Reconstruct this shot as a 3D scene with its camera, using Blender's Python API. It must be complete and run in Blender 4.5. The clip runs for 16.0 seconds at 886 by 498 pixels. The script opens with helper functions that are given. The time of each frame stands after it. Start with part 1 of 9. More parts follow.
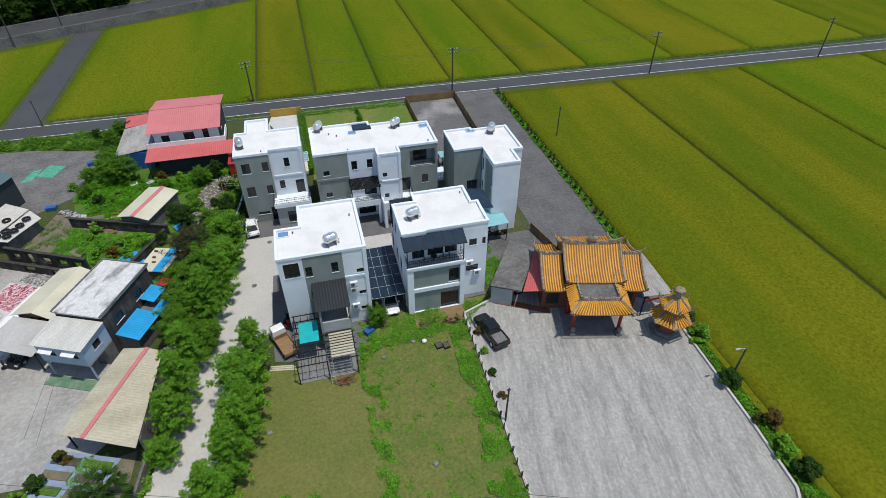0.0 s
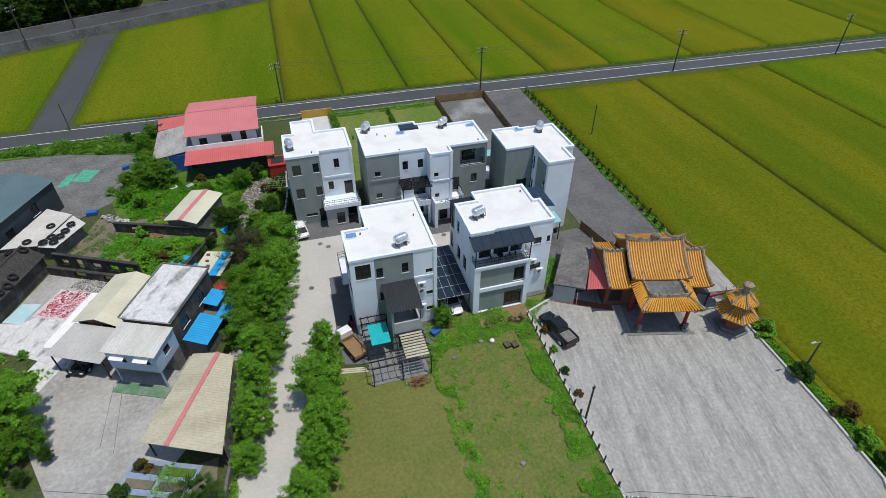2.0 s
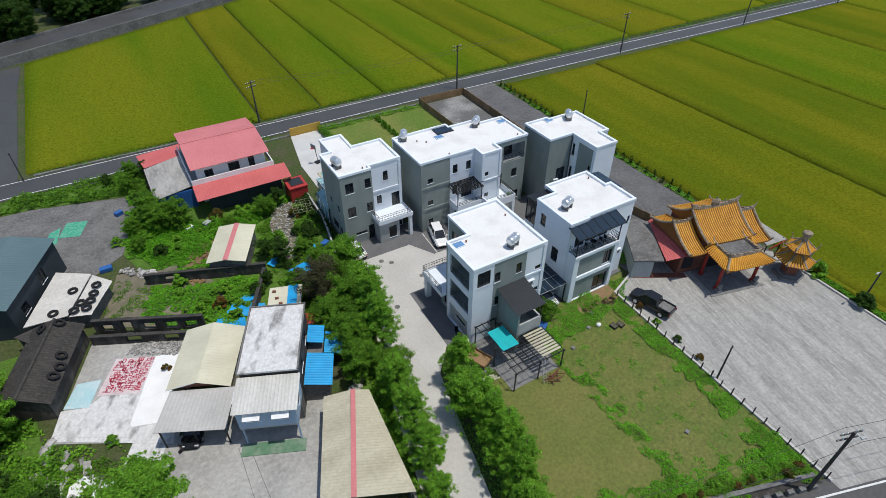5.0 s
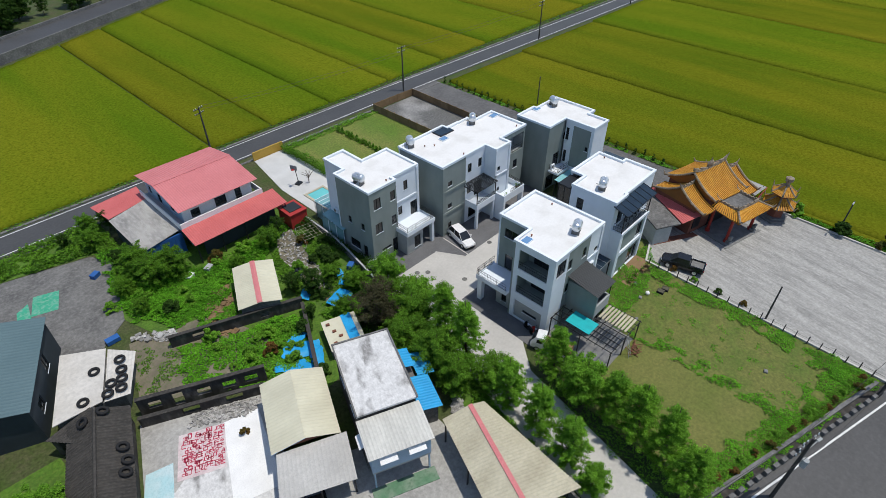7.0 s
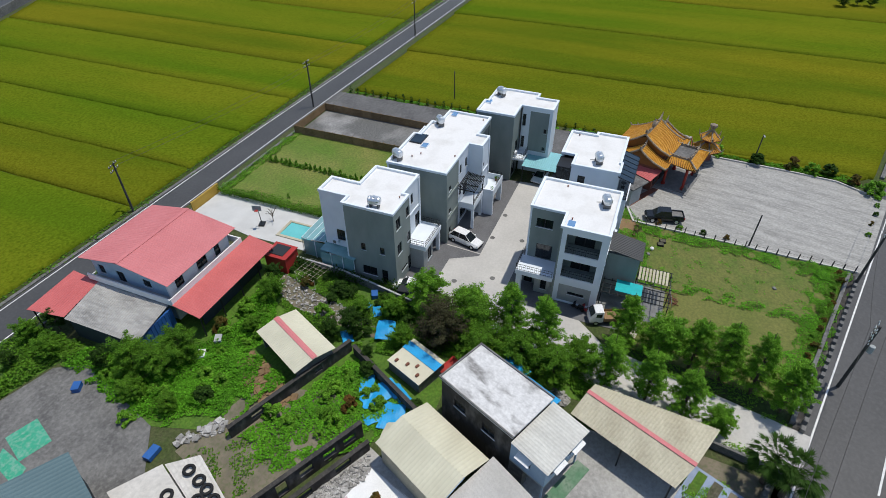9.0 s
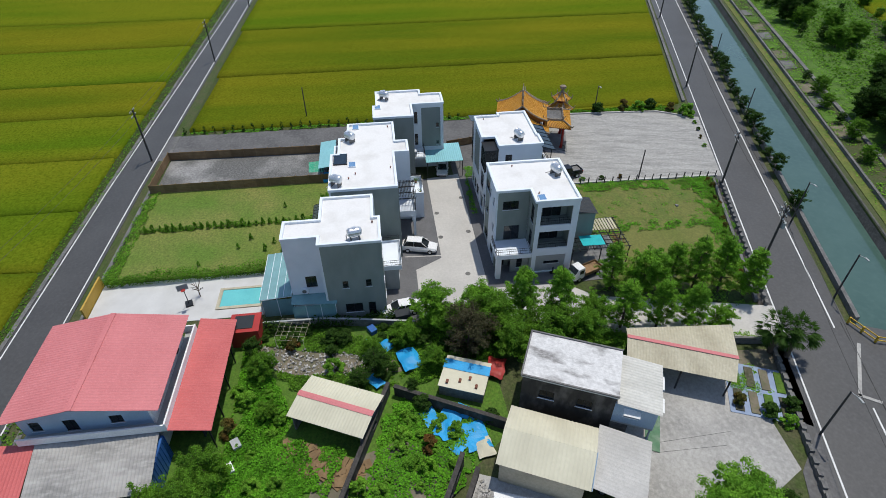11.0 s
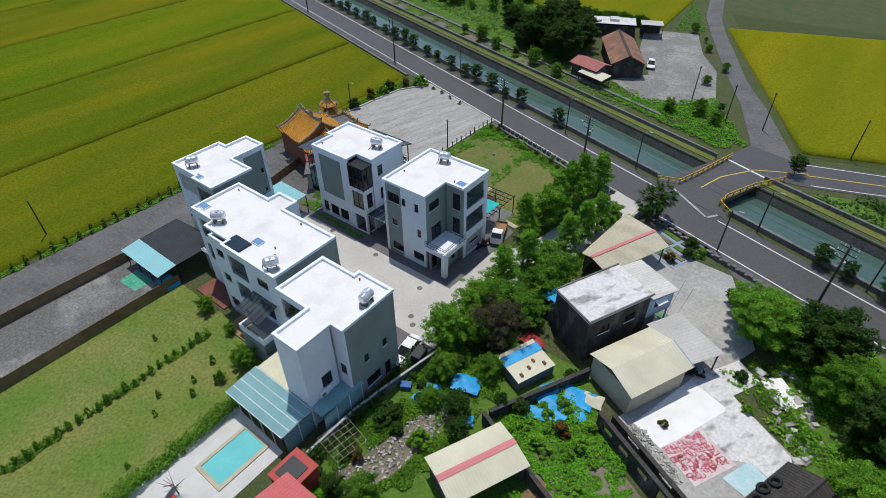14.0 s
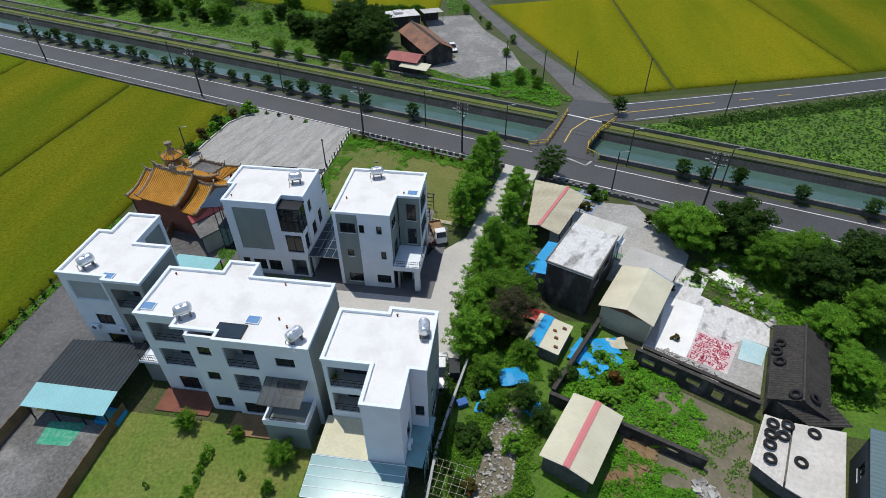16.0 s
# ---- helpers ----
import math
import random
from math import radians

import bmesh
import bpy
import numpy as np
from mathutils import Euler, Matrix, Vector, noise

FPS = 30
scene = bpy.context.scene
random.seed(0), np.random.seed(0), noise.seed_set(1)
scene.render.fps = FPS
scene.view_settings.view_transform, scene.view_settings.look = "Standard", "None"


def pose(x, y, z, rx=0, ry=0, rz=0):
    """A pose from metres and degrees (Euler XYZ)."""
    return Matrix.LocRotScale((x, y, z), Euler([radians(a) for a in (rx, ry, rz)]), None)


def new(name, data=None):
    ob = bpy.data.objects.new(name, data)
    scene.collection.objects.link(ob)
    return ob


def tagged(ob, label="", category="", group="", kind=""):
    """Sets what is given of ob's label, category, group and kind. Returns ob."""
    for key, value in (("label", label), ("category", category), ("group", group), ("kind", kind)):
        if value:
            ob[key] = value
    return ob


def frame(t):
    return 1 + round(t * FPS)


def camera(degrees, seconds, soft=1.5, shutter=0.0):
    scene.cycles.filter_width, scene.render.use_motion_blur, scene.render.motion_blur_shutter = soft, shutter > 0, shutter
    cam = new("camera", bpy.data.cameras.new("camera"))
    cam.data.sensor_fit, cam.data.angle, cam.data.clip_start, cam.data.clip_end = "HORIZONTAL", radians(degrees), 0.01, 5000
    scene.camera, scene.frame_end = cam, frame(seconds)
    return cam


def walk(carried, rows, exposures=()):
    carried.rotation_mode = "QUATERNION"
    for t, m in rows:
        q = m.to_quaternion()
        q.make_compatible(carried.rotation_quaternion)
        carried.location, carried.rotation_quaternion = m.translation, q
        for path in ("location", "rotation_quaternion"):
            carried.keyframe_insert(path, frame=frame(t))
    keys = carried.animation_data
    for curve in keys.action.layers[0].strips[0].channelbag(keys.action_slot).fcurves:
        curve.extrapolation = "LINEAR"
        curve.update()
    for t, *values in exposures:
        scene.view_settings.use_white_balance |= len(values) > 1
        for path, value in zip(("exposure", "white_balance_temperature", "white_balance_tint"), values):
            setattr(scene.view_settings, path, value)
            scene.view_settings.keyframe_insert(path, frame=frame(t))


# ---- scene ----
# ---- camera ----
cam = camera(77.31, 16.0, soft=0.55)
METRES, EYE, TURN = 153.0, 46.7, -14.9
ROWS = [
    (0.0, 0.00078, 0.00177, 0.00159, 0.153, -39.084, -0.016),
    (0.5, -0.00923, 0.00175, 0.00072, 0.076, -39.039, -0.028),
    (1.0, -0.02221, 0.00200, 0.00037, -0.216, -39.033, -0.057),
    (1.5, -0.03755, 0.00231, -0.00013, -0.670, -38.997, -0.075),
    (2.0, -0.05536, 0.00308, -0.00063, -1.292, -38.972, -0.076),
    (2.5, -0.07520, 0.00441, -0.00103, -2.351, -38.943, -0.072),
    (3.0, -0.09722, 0.00666, -0.00098, -4.528, -38.940, -0.065),
    (3.5, -0.12110, 0.01015, -0.00106, -7.110, -38.939, -0.071),
    (4.0, -0.14692, 0.01514, -0.00111, -9.696, -38.962, -0.072),
    (4.5, -0.17392, 0.02153, -0.00129, -12.536, -38.980, -0.065),
    (5.0, -0.20169, 0.02962, -0.00164, -15.707, -38.987, -0.052),
    (5.5, -0.22998, 0.03985, -0.00208, -19.204, -38.991, -0.037),
    (6.0, -0.25854, 0.05264, -0.00258, -23.023, -38.998, -0.024),
    (6.5, -0.28711, 0.06842, -0.00307, -27.160, -39.015, -0.014),
    (7.0, -0.31555, 0.08749, -0.00352, -31.685, -39.039, -0.008),
    (7.5, -0.34355, 0.10976, -0.00387, -36.735, -39.046, 0.002),
    (8.0, -0.36954, 0.13540, -0.00401, -41.830, -39.049, 0.010),
    (8.5, -0.39416, 0.16355, -0.00441, -47.199, -39.046, 0.036),
    (9.0, -0.41602, 0.19413, -0.00457, -53.272, -39.041, 0.083),
    (9.5, -0.43406, 0.22672, -0.00480, -59.899, -39.034, 0.140),
    (10.0, -0.44793, 0.26093, -0.00517, -66.952, -39.024, 0.204),
    (10.5, -0.45739, 0.29641, -0.00558, -74.346, -39.013, 0.272),
    (11.0, -0.46221, 0.33284, -0.00597, -81.998, -39.001, 0.341),
    (11.5, -0.46215, 0.36987, -0.00624, -89.825, -38.989, 0.410),
    (12.0, -0.45711, 0.40707, -0.00617, -97.669, -38.995, 0.453),
    (12.5, -0.44733, 0.44356, -0.00555, -105.264, -39.057, 0.433),
    (13.0, -0.43294, 0.47778, -0.00548, -112.744, -39.090, 0.488),
    (13.5, -0.41517, 0.50848, -0.00488, -119.776, -39.152, 0.444),
    (14.0, -0.39282, 0.53830, -0.00448, -127.242, -39.197, 0.457),
    (14.5, -0.36645, 0.56508, -0.00421, -134.761, -39.240, 0.446),
    (15.0, -0.33708, 0.58844, -0.00446, -142.275, -39.236, 0.367),
    (15.5, -0.30543, 0.60746, -0.00450, -149.690, -39.250, 0.379),
    (16.0, -0.27040, 0.62169, -0.00439, -157.124, -39.240, 0.373),
]
walk(cam, [(t, pose(0, 0, EYE, 0, 0, TURN) @ pose(METRES * x, METRES * y, METRES * z, 90 + pitch, roll, yaw)) for t, x, y, z, yaw, pitch, roll in ROWS])

# ---- light ----
SHADE = Vector((-0.20, 0.20, -1.0))           # the way the sunlight goes
world = bpy.data.worlds.new("sky")
scene.world = world
world.use_nodes = True
wn = world.node_tree
sky = wn.nodes.new("ShaderNodeTexSky")
sky.sky_type, sky.sun_disc = "NISHITA", False
sky.sun_elevation = math.atan2(1.0, math.hypot(SHADE.x, SHADE.y))
sky.sun_rotation = math.atan2(-SHADE.x, -SHADE.y)
sky.air_density, sky.dust_density = 1.0, 0.6
wn.nodes["Background"].inputs[1].default_value = 0.138
wn.links.new(sky.outputs[0], wn.nodes["Background"].inputs[0])
sun = new("sun", bpy.data.lights.new("sun", "SUN"))
sun.data.energy, sun.data.angle, sun.data.color = 3.35, radians(0.6), (1.0, 0.955, 0.87)
sun.rotation_euler = SHADE.to_track_quat("-Z", "Y").to_euler()
scene.view_settings.exposure = -0.06

# ---- materials ----


def mat(name, c1, c2=None, rough=0.85, scale=0.6, fine=9.0, c3=None, metal=0.0, bump=0.15, stretch=(1, 1, 1), spec=0.3, island=0.0, obrand=0.0, turn=0.0, sharp=(0.35, 0.65), free=False, grit=0.0):
    """Two colours mixed by coarse noise, a third by fine noise, with relief; in world metres."""
    m = bpy.data.materials.new(name)
    m.use_nodes = True
    t = m.node_tree
    b = t.nodes["Principled BSDF"]
    n = t.nodes.new
    c2 = c2 or tuple(v * 0.8 for v in c1)
    c3 = c3 or tuple(v * 0.75 for v in c1)
    geo, mp = n("ShaderNodeNewGeometry"), n("ShaderNodeMapping")
    mp.vector_type = "TEXTURE"
    mp.inputs["Scale"].default_value = [1 / v for v in stretch]
    mp.inputs["Rotation"].default_value = (0, 0, radians(turn))
    t.links.new(geo.outputs["Position"], mp.inputs["Vector"])
    big, small = n("ShaderNodeTexNoise"), n("ShaderNodeTexNoise")
    for tex, s, d in ((big, scale, 5), (small, fine, 3)):
        tex.inputs["Scale"].default_value, tex.inputs["Detail"].default_value = s, d
        t.links.new(geo.outputs["Position"] if free and tex is small else mp.outputs[0], tex.inputs["Vector"])
    r1, r2 = n("ShaderNodeMapRange"), n("ShaderNodeMapRange")
    r1.inputs[1].default_value, r1.inputs[2].default_value = sharp
    r2.inputs[1].default_value, r2.inputs[2].default_value = 0.45, 0.75
    r2.inputs[4].default_value = 0.75
    t.links.new(big.outputs[0], r1.inputs[0])
    t.links.new(small.outputs[0], r2.inputs[0])
    m1, m2 = n("ShaderNodeMix"), n("ShaderNodeMix")
    for mx in (m1, m2):
        mx.data_type = "RGBA"
    m1.inputs[6].default_value, m1.inputs[7].default_value = (*c1, 1), (*c2, 1)
    m2.inputs[7].default_value = (*c3, 1)
    t.links.new(r1.outputs[0], m1.inputs[0])
    t.links.new(r2.outputs[0], m2.inputs[0])
    t.links.new(m1.outputs[2], m2.inputs[6])
    col = m2.outputs[2]
    if island or obrand:
        hsv, rr = n("ShaderNodeHueSaturation"), n("ShaderNodeMapRange")
        amount = island or obrand
        rr.inputs[3].default_value, rr.inputs[4].default_value = 1 - amount, 1 + amount
        src = geo.outputs["Random Per Island"] if island else n("ShaderNodeObjectInfo").outputs["Random"]
        t.links.new(src, rr.inputs[0])
        t.links.new(rr.outputs[0], hsv.inputs["Value"])
        t.links.new(col, hsv.inputs["Color"])
        col = hsv.outputs[0]
    if grit:
        gt, gr, gh = n("ShaderNodeTexNoise"), n("ShaderNodeMapRange"), n("ShaderNodeHueSaturation")
        gt.inputs["Scale"].default_value, gt.inputs["Detail"].default_value, gt.inputs["Roughness"].default_value = 3.2, 5, 0.75
        gr.inputs[1].default_value, gr.inputs[2].default_value = 0.36, 0.64
        gr.inputs[3].default_value, gr.inputs[4].default_value = 1 - grit, 1 + grit
        t.links.new(geo.outputs["Position"], gt.inputs["Vector"])
        t.links.new(gt.outputs[0], gr.inputs[0])
        t.links.new(gr.outputs[0], gh.inputs["Value"])
        t.links.new(col, gh.inputs["Color"])
        col = gh.outputs[0]
    t.links.new(col, b.inputs["Base Color"])
    b.inputs["Roughness"].default_value, b.inputs["Metallic"].default_value = rough, metal
    b.inputs["Specular IOR Level"].default_value = spec
    if bump:
        bp = n("ShaderNodeBump")
        bp.inputs["Strength"].default_value, bp.inputs["Distance"].default_value = bump, 0.05
        t.links.new(small.outputs[0], bp.inputs["Height"])
        t.links.new(bp.outputs[0], b.inputs["Normal"])
    return m


def glassy(name, c, alpha=0.5, rough=0.1):
    m = mat(name, c, rough=rough, bump=0, spec=0.5)
    m.node_tree.nodes["Principled BSDF"].inputs["Alpha"].default_value = alpha
    return m


# White walls: the sky blue of their shaded sides is mixed into the colour.
WHITE = mat("white_render_shade_blue", (0.74, 0.79, 0.84), (0.67, 0.72, 0.77), scale=0.5, c3=(0.71, 0.76, 0.81), bump=0.03)
ROOFW = mat("white_roof_coating", (0.72, 0.715, 0.70), (0.60, 0.59, 0.565), scale=0.45, c3=(0.68, 0.675, 0.66), bump=0.05, sharp=(0.48, 0.75), grit=0.03)
GREY = mat("grey_render", (0.250, 0.285, 0.268), (0.205, 0.238, 0.224), scale=0.7, c3=(0.232, 0.266, 0.25), bump=0.04, stretch=(1, 1, 0.4))
GREYL = mat("light_grey_render", (0.40, 0.42, 0.415), (0.34, 0.36, 0.355), scale=0.7, bump=0.04)
FRAME = mat("black_aluminium", (0.02, 0.022, 0.025), rough=0.45, bump=0)
GLASS = mat("dark_window_glass", (0.012, 0.016, 0.018), (0.02, 0.025, 0.028), rough=0.06, scale=0.8, bump=0, spec=0.55)
BLUEGLASS = mat("dark_blue_roof_glass", (0.012, 0.024, 0.040), (0.018, 0.034, 0.052), rough=0.22, scale=0.8, bump=0, spec=0.5)
SKYGLASS = mat("blue_skylight", (0.12, 0.25, 0.45), (0.16, 0.30, 0.5), rough=0.12, bump=0, spec=0.6)
STEEL = mat("stainless_steel", (0.72, 0.75, 0.78), (0.6, 0.63, 0.66), rough=0.3, metal=0.75, scale=2, bump=0.02)
CONC = mat("pale_concrete", (0.50, 0.485, 0.455), (0.43, 0.415, 0.39), scale=0.2, fine=4, c3=(0.46, 0.447, 0.42), bump=0.06, grit=0.07)
PAVER = mat("dark_pavers", (0.135, 0.135, 0.14), (0.11, 0.11, 0.115), scale=0.5, fine=6, c3=(0.16, 0.16, 0.165), bump=0.2)
LOT = mat("weathered_concrete", (0.345, 0.338, 0.316), (0.232, 0.228, 0.214), scale=0.55, fine=2.4, c3=(0.41, 0.402, 0.378), bump=0.06, grit=0.16, stretch=(0.28, 1.5, 1), turn=78, sharp=(0.36, 0.66))
OLDCONC = mat("stained_yard_concrete", (0.37, 0.362, 0.34), (0.24, 0.235, 0.222), scale=0.22, fine=2.0, c3=(0.41, 0.40, 0.377), bump=0.1, grit=0.14, sharp=(0.42, 0.72))
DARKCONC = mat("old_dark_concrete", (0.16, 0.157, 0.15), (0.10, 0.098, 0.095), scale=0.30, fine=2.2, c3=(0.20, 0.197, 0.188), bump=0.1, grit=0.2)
FARMCONC = mat("mottled_farmyard_concrete", (0.20, 0.197, 0.188), (0.31, 0.305, 0.29), scale=0.16, fine=1.2, c3=(0.13, 0.128, 0.122), bump=0.1, sharp=(0.45, 0.68), grit=0.22)
ASPH = mat("asphalt", (0.060, 0.059, 0.058), (0.048, 0.047, 0.046), rough=0.55, spec=0.5, scale=0.15, fine=2.5, c3=(0.072, 0.071, 0.070), bump=0.1, grit=0.12)
ASPHOLD = mat("old_asphalt", (0.125, 0.123, 0.122), (0.085, 0.084, 0.084), scale=0.25, fine=1.8, c3=(0.15, 0.148, 0.145), bump=0.15, grit=0.15)
LINE = mat("road_paint", (0.72, 0.72, 0.70), (0.6, 0.6, 0.58), scale=1.5, bump=0.0)
YLINE = mat("yellow_road_paint", (0.60, 0.42, 0.10), (0.5, 0.36, 0.1), scale=1.5, bump=0)
GRAVEL = mat("gravel_yard", (0.115, 0.115, 0.11), (0.33, 0.325, 0.315), scale=0.13, fine=5, c3=(0.17, 0.168, 0.16), sharp=(0.5, 0.72), bump=0.5, grit=0.3)
EARTH = mat("weedy_ground", (0.045, 0.075, 0.012), (0.075, 0.075, 0.035), scale=0.35, fine=2.5, c3=(0.035, 0.06, 0.010), bump=0.5, grit=0.35)
BARE = mat("bare_earth", (0.20, 0.17, 0.125), (0.13, 0.115, 0.08), scale=0.5, fine=3, c3=(0.10, 0.12, 0.05), bump=0.5)
LAWN = mat("mown_lawn", (0.150, 0.152, 0.040), (0.110, 0.136, 0.026), scale=0.16, fine=3.5, c3=(0.112, 0.126, 0.030), bump=0.35, grit=0.2)
LAWN3 = mat("green_back_lawn", (0.175, 0.185, 0.046), (0.095, 0.165, 0.020), scale=0.15, fine=3.0, c3=(0.085, 0.13, 0.016), bump=0.4, grit=0.28)
LAWN2 = mat("weedy_lawn", (0.132, 0.142, 0.034), (0.072, 0.128, 0.016), scale=0.3, fine=2.6, c3=(0.108, 0.118, 0.030), bump=0.5, sharp=(0.42, 0.72), grit=0.26)
GRASSG = mat("bright_grass", (0.075, 0.165, 0.014), (0.055, 0.115, 0.014), scale=0.4, fine=3, c3=(0.10, 0.16, 0.022), bump=0.6, grit=0.3)
WATER = mat("canal_water", (0.064, 0.118, 0.098), (0.05, 0.098, 0.082), rough=0.10, scale=0.15, fine=1.2, c3=(0.072, 0.126, 0.106), bump=0.12, spec=0.5)
POOLW = mat("pool_water", (0.16, 0.55, 0.55), (0.13, 0.48, 0.5), rough=0.08, scale=0.5, bump=0.08, spec=0.5)
PINKR = mat("faded_red_metal_roof", (0.56, 0.185, 0.19), (0.50, 0.155, 0.16), rough=0.65, scale=0.25, c3=(0.60, 0.22, 0.225), bump=0.03, grit=0.05)
REDR = mat("red_metal_roof", (0.53, 0.125, 0.12), (0.46, 0.10, 0.098), rough=0.65, scale=0.3, c3=(0.56, 0.16, 0.155), bump=0.03, grit=0.05)
PLAZA = mat("white_paving", (0.56, 0.56, 0.545), (0.48, 0.48, 0.465), scale=0.4, fine=4, c3=(0.52, 0.52, 0.505), bump=0.05)
BLUEEDGE = mat("blue_plastic_edging", (0.27, 0.34, 0.47), (0.21, 0.27, 0.39), rough=0.6, scale=1.0, bump=0.1)
SOIL = mat("dark_bund_soil", (0.036, 0.056, 0.009), (0.052, 0.066, 0.014), scale=0.5, fine=3, bump=0.4)
REDM = mat("red_metal", (0.42, 0.04, 0.035), (0.33, 0.035, 0.03), rough=0.5, scale=0.5, bump=0.02)
BLUEM = mat("blue_corrugated_metal", (0.03, 0.12, 0.36), (0.025, 0.09, 0.28), rough=0.5, scale=0.5, bump=0.02)
PALEBLUE = mat("pale_blue_siding", (0.38, 0.50, 0.62), (0.32, 0.43, 0.55), rough=0.6, scale=0.6, bump=0.03)
SKYBLUE = mat("bright_blue_sheet", (0.02, 0.34, 0.68), (0.018, 0.28, 0.58), rough=0.5, scale=0.8, bump=0.05)
TEALR = mat("turquoise_sheet_roof", (0.24, 0.52, 0.56), (0.22, 0.47, 0.51), rough=0.5, scale=0.5, bump=0.02)
TARPT = mat("turquoise_tarp", (0.01, 0.42, 0.44), (0.012, 0.36, 0.38), rough=0.6, scale=1.5, bump=0.2)
CREAM = mat("cream_sheet_roof", (0.60, 0.575, 0.44), (0.50, 0.475, 0.36), rough=0.7, scale=0.3, fine=2.5, c3=(0.54, 0.515, 0.39), bump=0.05)
CREAMS = mat("stained_cream_sheet", (0.47, 0.435, 0.325), (0.36, 0.325, 0.235), rough=0.8, scale=0.30, fine=2.0, c3=(0.43, 0.395, 0.29), bump=0.08, stretch=(0.5, 1.6, 1), sharp=(0.42, 0.72), grit=0.1)
PALESHEET = mat("weathered_pale_sheet", (0.56, 0.55, 0.505), (0.43, 0.42, 0.385), rough=0.75, scale=0.5, fine=2.5, c3=(0.50, 0.49, 0.45), bump=0.04, stretch=(1.8, 0.4, 1), turn=-24, sharp=(0.42, 0.72), grit=0.08)
OFFWHITE = mat("dusty_white_roof_sheet", (0.60, 0.575, 0.53), (0.50, 0.475, 0.43), rough=0.75, scale=0.4, fine=2.5, bump=0.04, grit=0.08)
MUD = mat("dark_damp_soil", (0.085, 0.078, 0.055), (0.05, 0.062, 0.025), scale=0.5, fine=3, c3=(0.12, 0.108, 0.08), bump=0.6, grit=0.3)
BRUSHRED = mat("red_paint_strokes", (0.50, 0.035, 0.085), (0.42, 0.05, 0.09), scale=2.0, bump=0.05)
CANVAS = mat("pinkish_stained_canvas", (0.62, 0.55, 0.545), (0.55, 0.42, 0.43), scale=0.9, fine=4, bump=0.05, grit=0.1)
OLDWHITE = mat("peeling_white_roof", (0.60, 0.595, 0.585), (0.23, 0.223, 0.215), scale=0.55, fine=3.5, c3=(0.48, 0.475, 0.465), bump=0.1, sharp=(0.52, 0.69), stretch=(1.8, 0.8, 1), turn=-24, grit=0.14)
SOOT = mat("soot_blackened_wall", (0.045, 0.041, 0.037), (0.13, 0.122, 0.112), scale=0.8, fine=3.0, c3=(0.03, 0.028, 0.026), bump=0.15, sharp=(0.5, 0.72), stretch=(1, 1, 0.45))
GREYSHEET = mat("grey_sheet_roof", (0.49, 0.48, 0.455), (0.41, 0.40, 0.38), rough=0.7, scale=0.4, bump=0.04, grit=0.08)
RUSTY = mat("weathered_asbestos_sheet", (0.36, 0.35, 0.33), (0.22, 0.215, 0.205), scale=0.45, fine=2, c3=(0.42, 0.41, 0.39), bump=0.1, stretch=(1.5, 0.5, 1))
DARKCORR = mat("black_corrugated_roof", (0.028, 0.032, 0.036), (0.022, 0.026, 0.03), rough=0.5, scale=0.5, bump=0.02)
SLATE = mat("dark_grey_sheet", (0.038, 0.050, 0.060), (0.028, 0.037, 0.045), rough=0.7, scale=0.5, bump=0.02)
TEALGREY = mat("blue_grey_sheet_roof", (0.10, 0.16, 0.175), (0.085, 0.14, 0.155), rough=0.55, scale=0.3, bump=0.02)
OLDTILE = mat("blackened_roof_tiles", (0.055, 0.05, 0.045), (0.035, 0.033, 0.03), scale=0.6, fine=4, c3=(0.085, 0.078, 0.07), bump=0.5)
BRICK = mat("old_brick", (0.22, 0.085, 0.055), (0.15, 0.065, 0.045), scale=0.8, fine=6, bump=0.3)
TERRA = mat("terracotta_tiles", (0.29, 0.145, 0.09), (0.16, 0.095, 0.07), scale=0.45, fine=2, c3=(0.22, 0.14, 0.105), bump=0.4, sharp=(0.4, 0.66), grit=0.2)
REDTILE = mat("faded_red_sheet_tiles", (0.40, 0.15, 0.135), (0.32, 0.12, 0.105), scale=0.6, fine=3, bump=0.1, grit=0.15)
YTILE = mat("yellow_glazed_tiles", (0.66, 0.34, 0.045), (0.56, 0.26, 0.03), rough=0.55, scale=0.9, fine=6, c3=(0.50, 0.22, 0.025), bump=0.2, spec=0.3)
YTILE2 = mat("ochre_glazed_rim", (0.26, 0.10, 0.015), (0.20, 0.08, 0.012), rough=0.6, scale=0.9, fine=6, bump=0.2, spec=0.5)
ORNAM = mat("carved_ridge_ceramic", (0.20, 0.15, 0.11), (0.36, 0.30, 0.22), scale=2.5, fine=8, c3=(0.08, 0.10, 0.085), bump=0.5)
TEMPLEWALL = mat("temple_brick_red", (0.20, 0.075, 0.05), (0.15, 0.06, 0.045), scale=0.7, fine=5, bump=0.2)
REDPAINT = mat("red_lacquer", (0.34, 0.035, 0.025), rough=0.4, bump=0.02)
STONE = mat("grey_granite", (0.22, 0.22, 0.215), (0.16, 0.16, 0.158), scale=1.5, fine=9, bump=0.2)
WOOD = mat("timber", (0.30, 0.19, 0.10), (0.22, 0.135, 0.07), scale=1.0, fine=8, bump=0.2, stretch=(1, 4, 1))
WOODD = mat("brown_fence_boards", (0.25, 0.165, 0.085), (0.19, 0.122, 0.062), scale=1.0, fine=6, bump=0.2, obrand=0.15)
POLE = mat("dark_pole", (0.075, 0.07, 0.065), (0.055, 0.052, 0.05), scale=1.2, fine=6, bump=0.1)
BLACK = mat("black_rubber", (0.018, 0.018, 0.019), rough=0.8, bump=0.05)
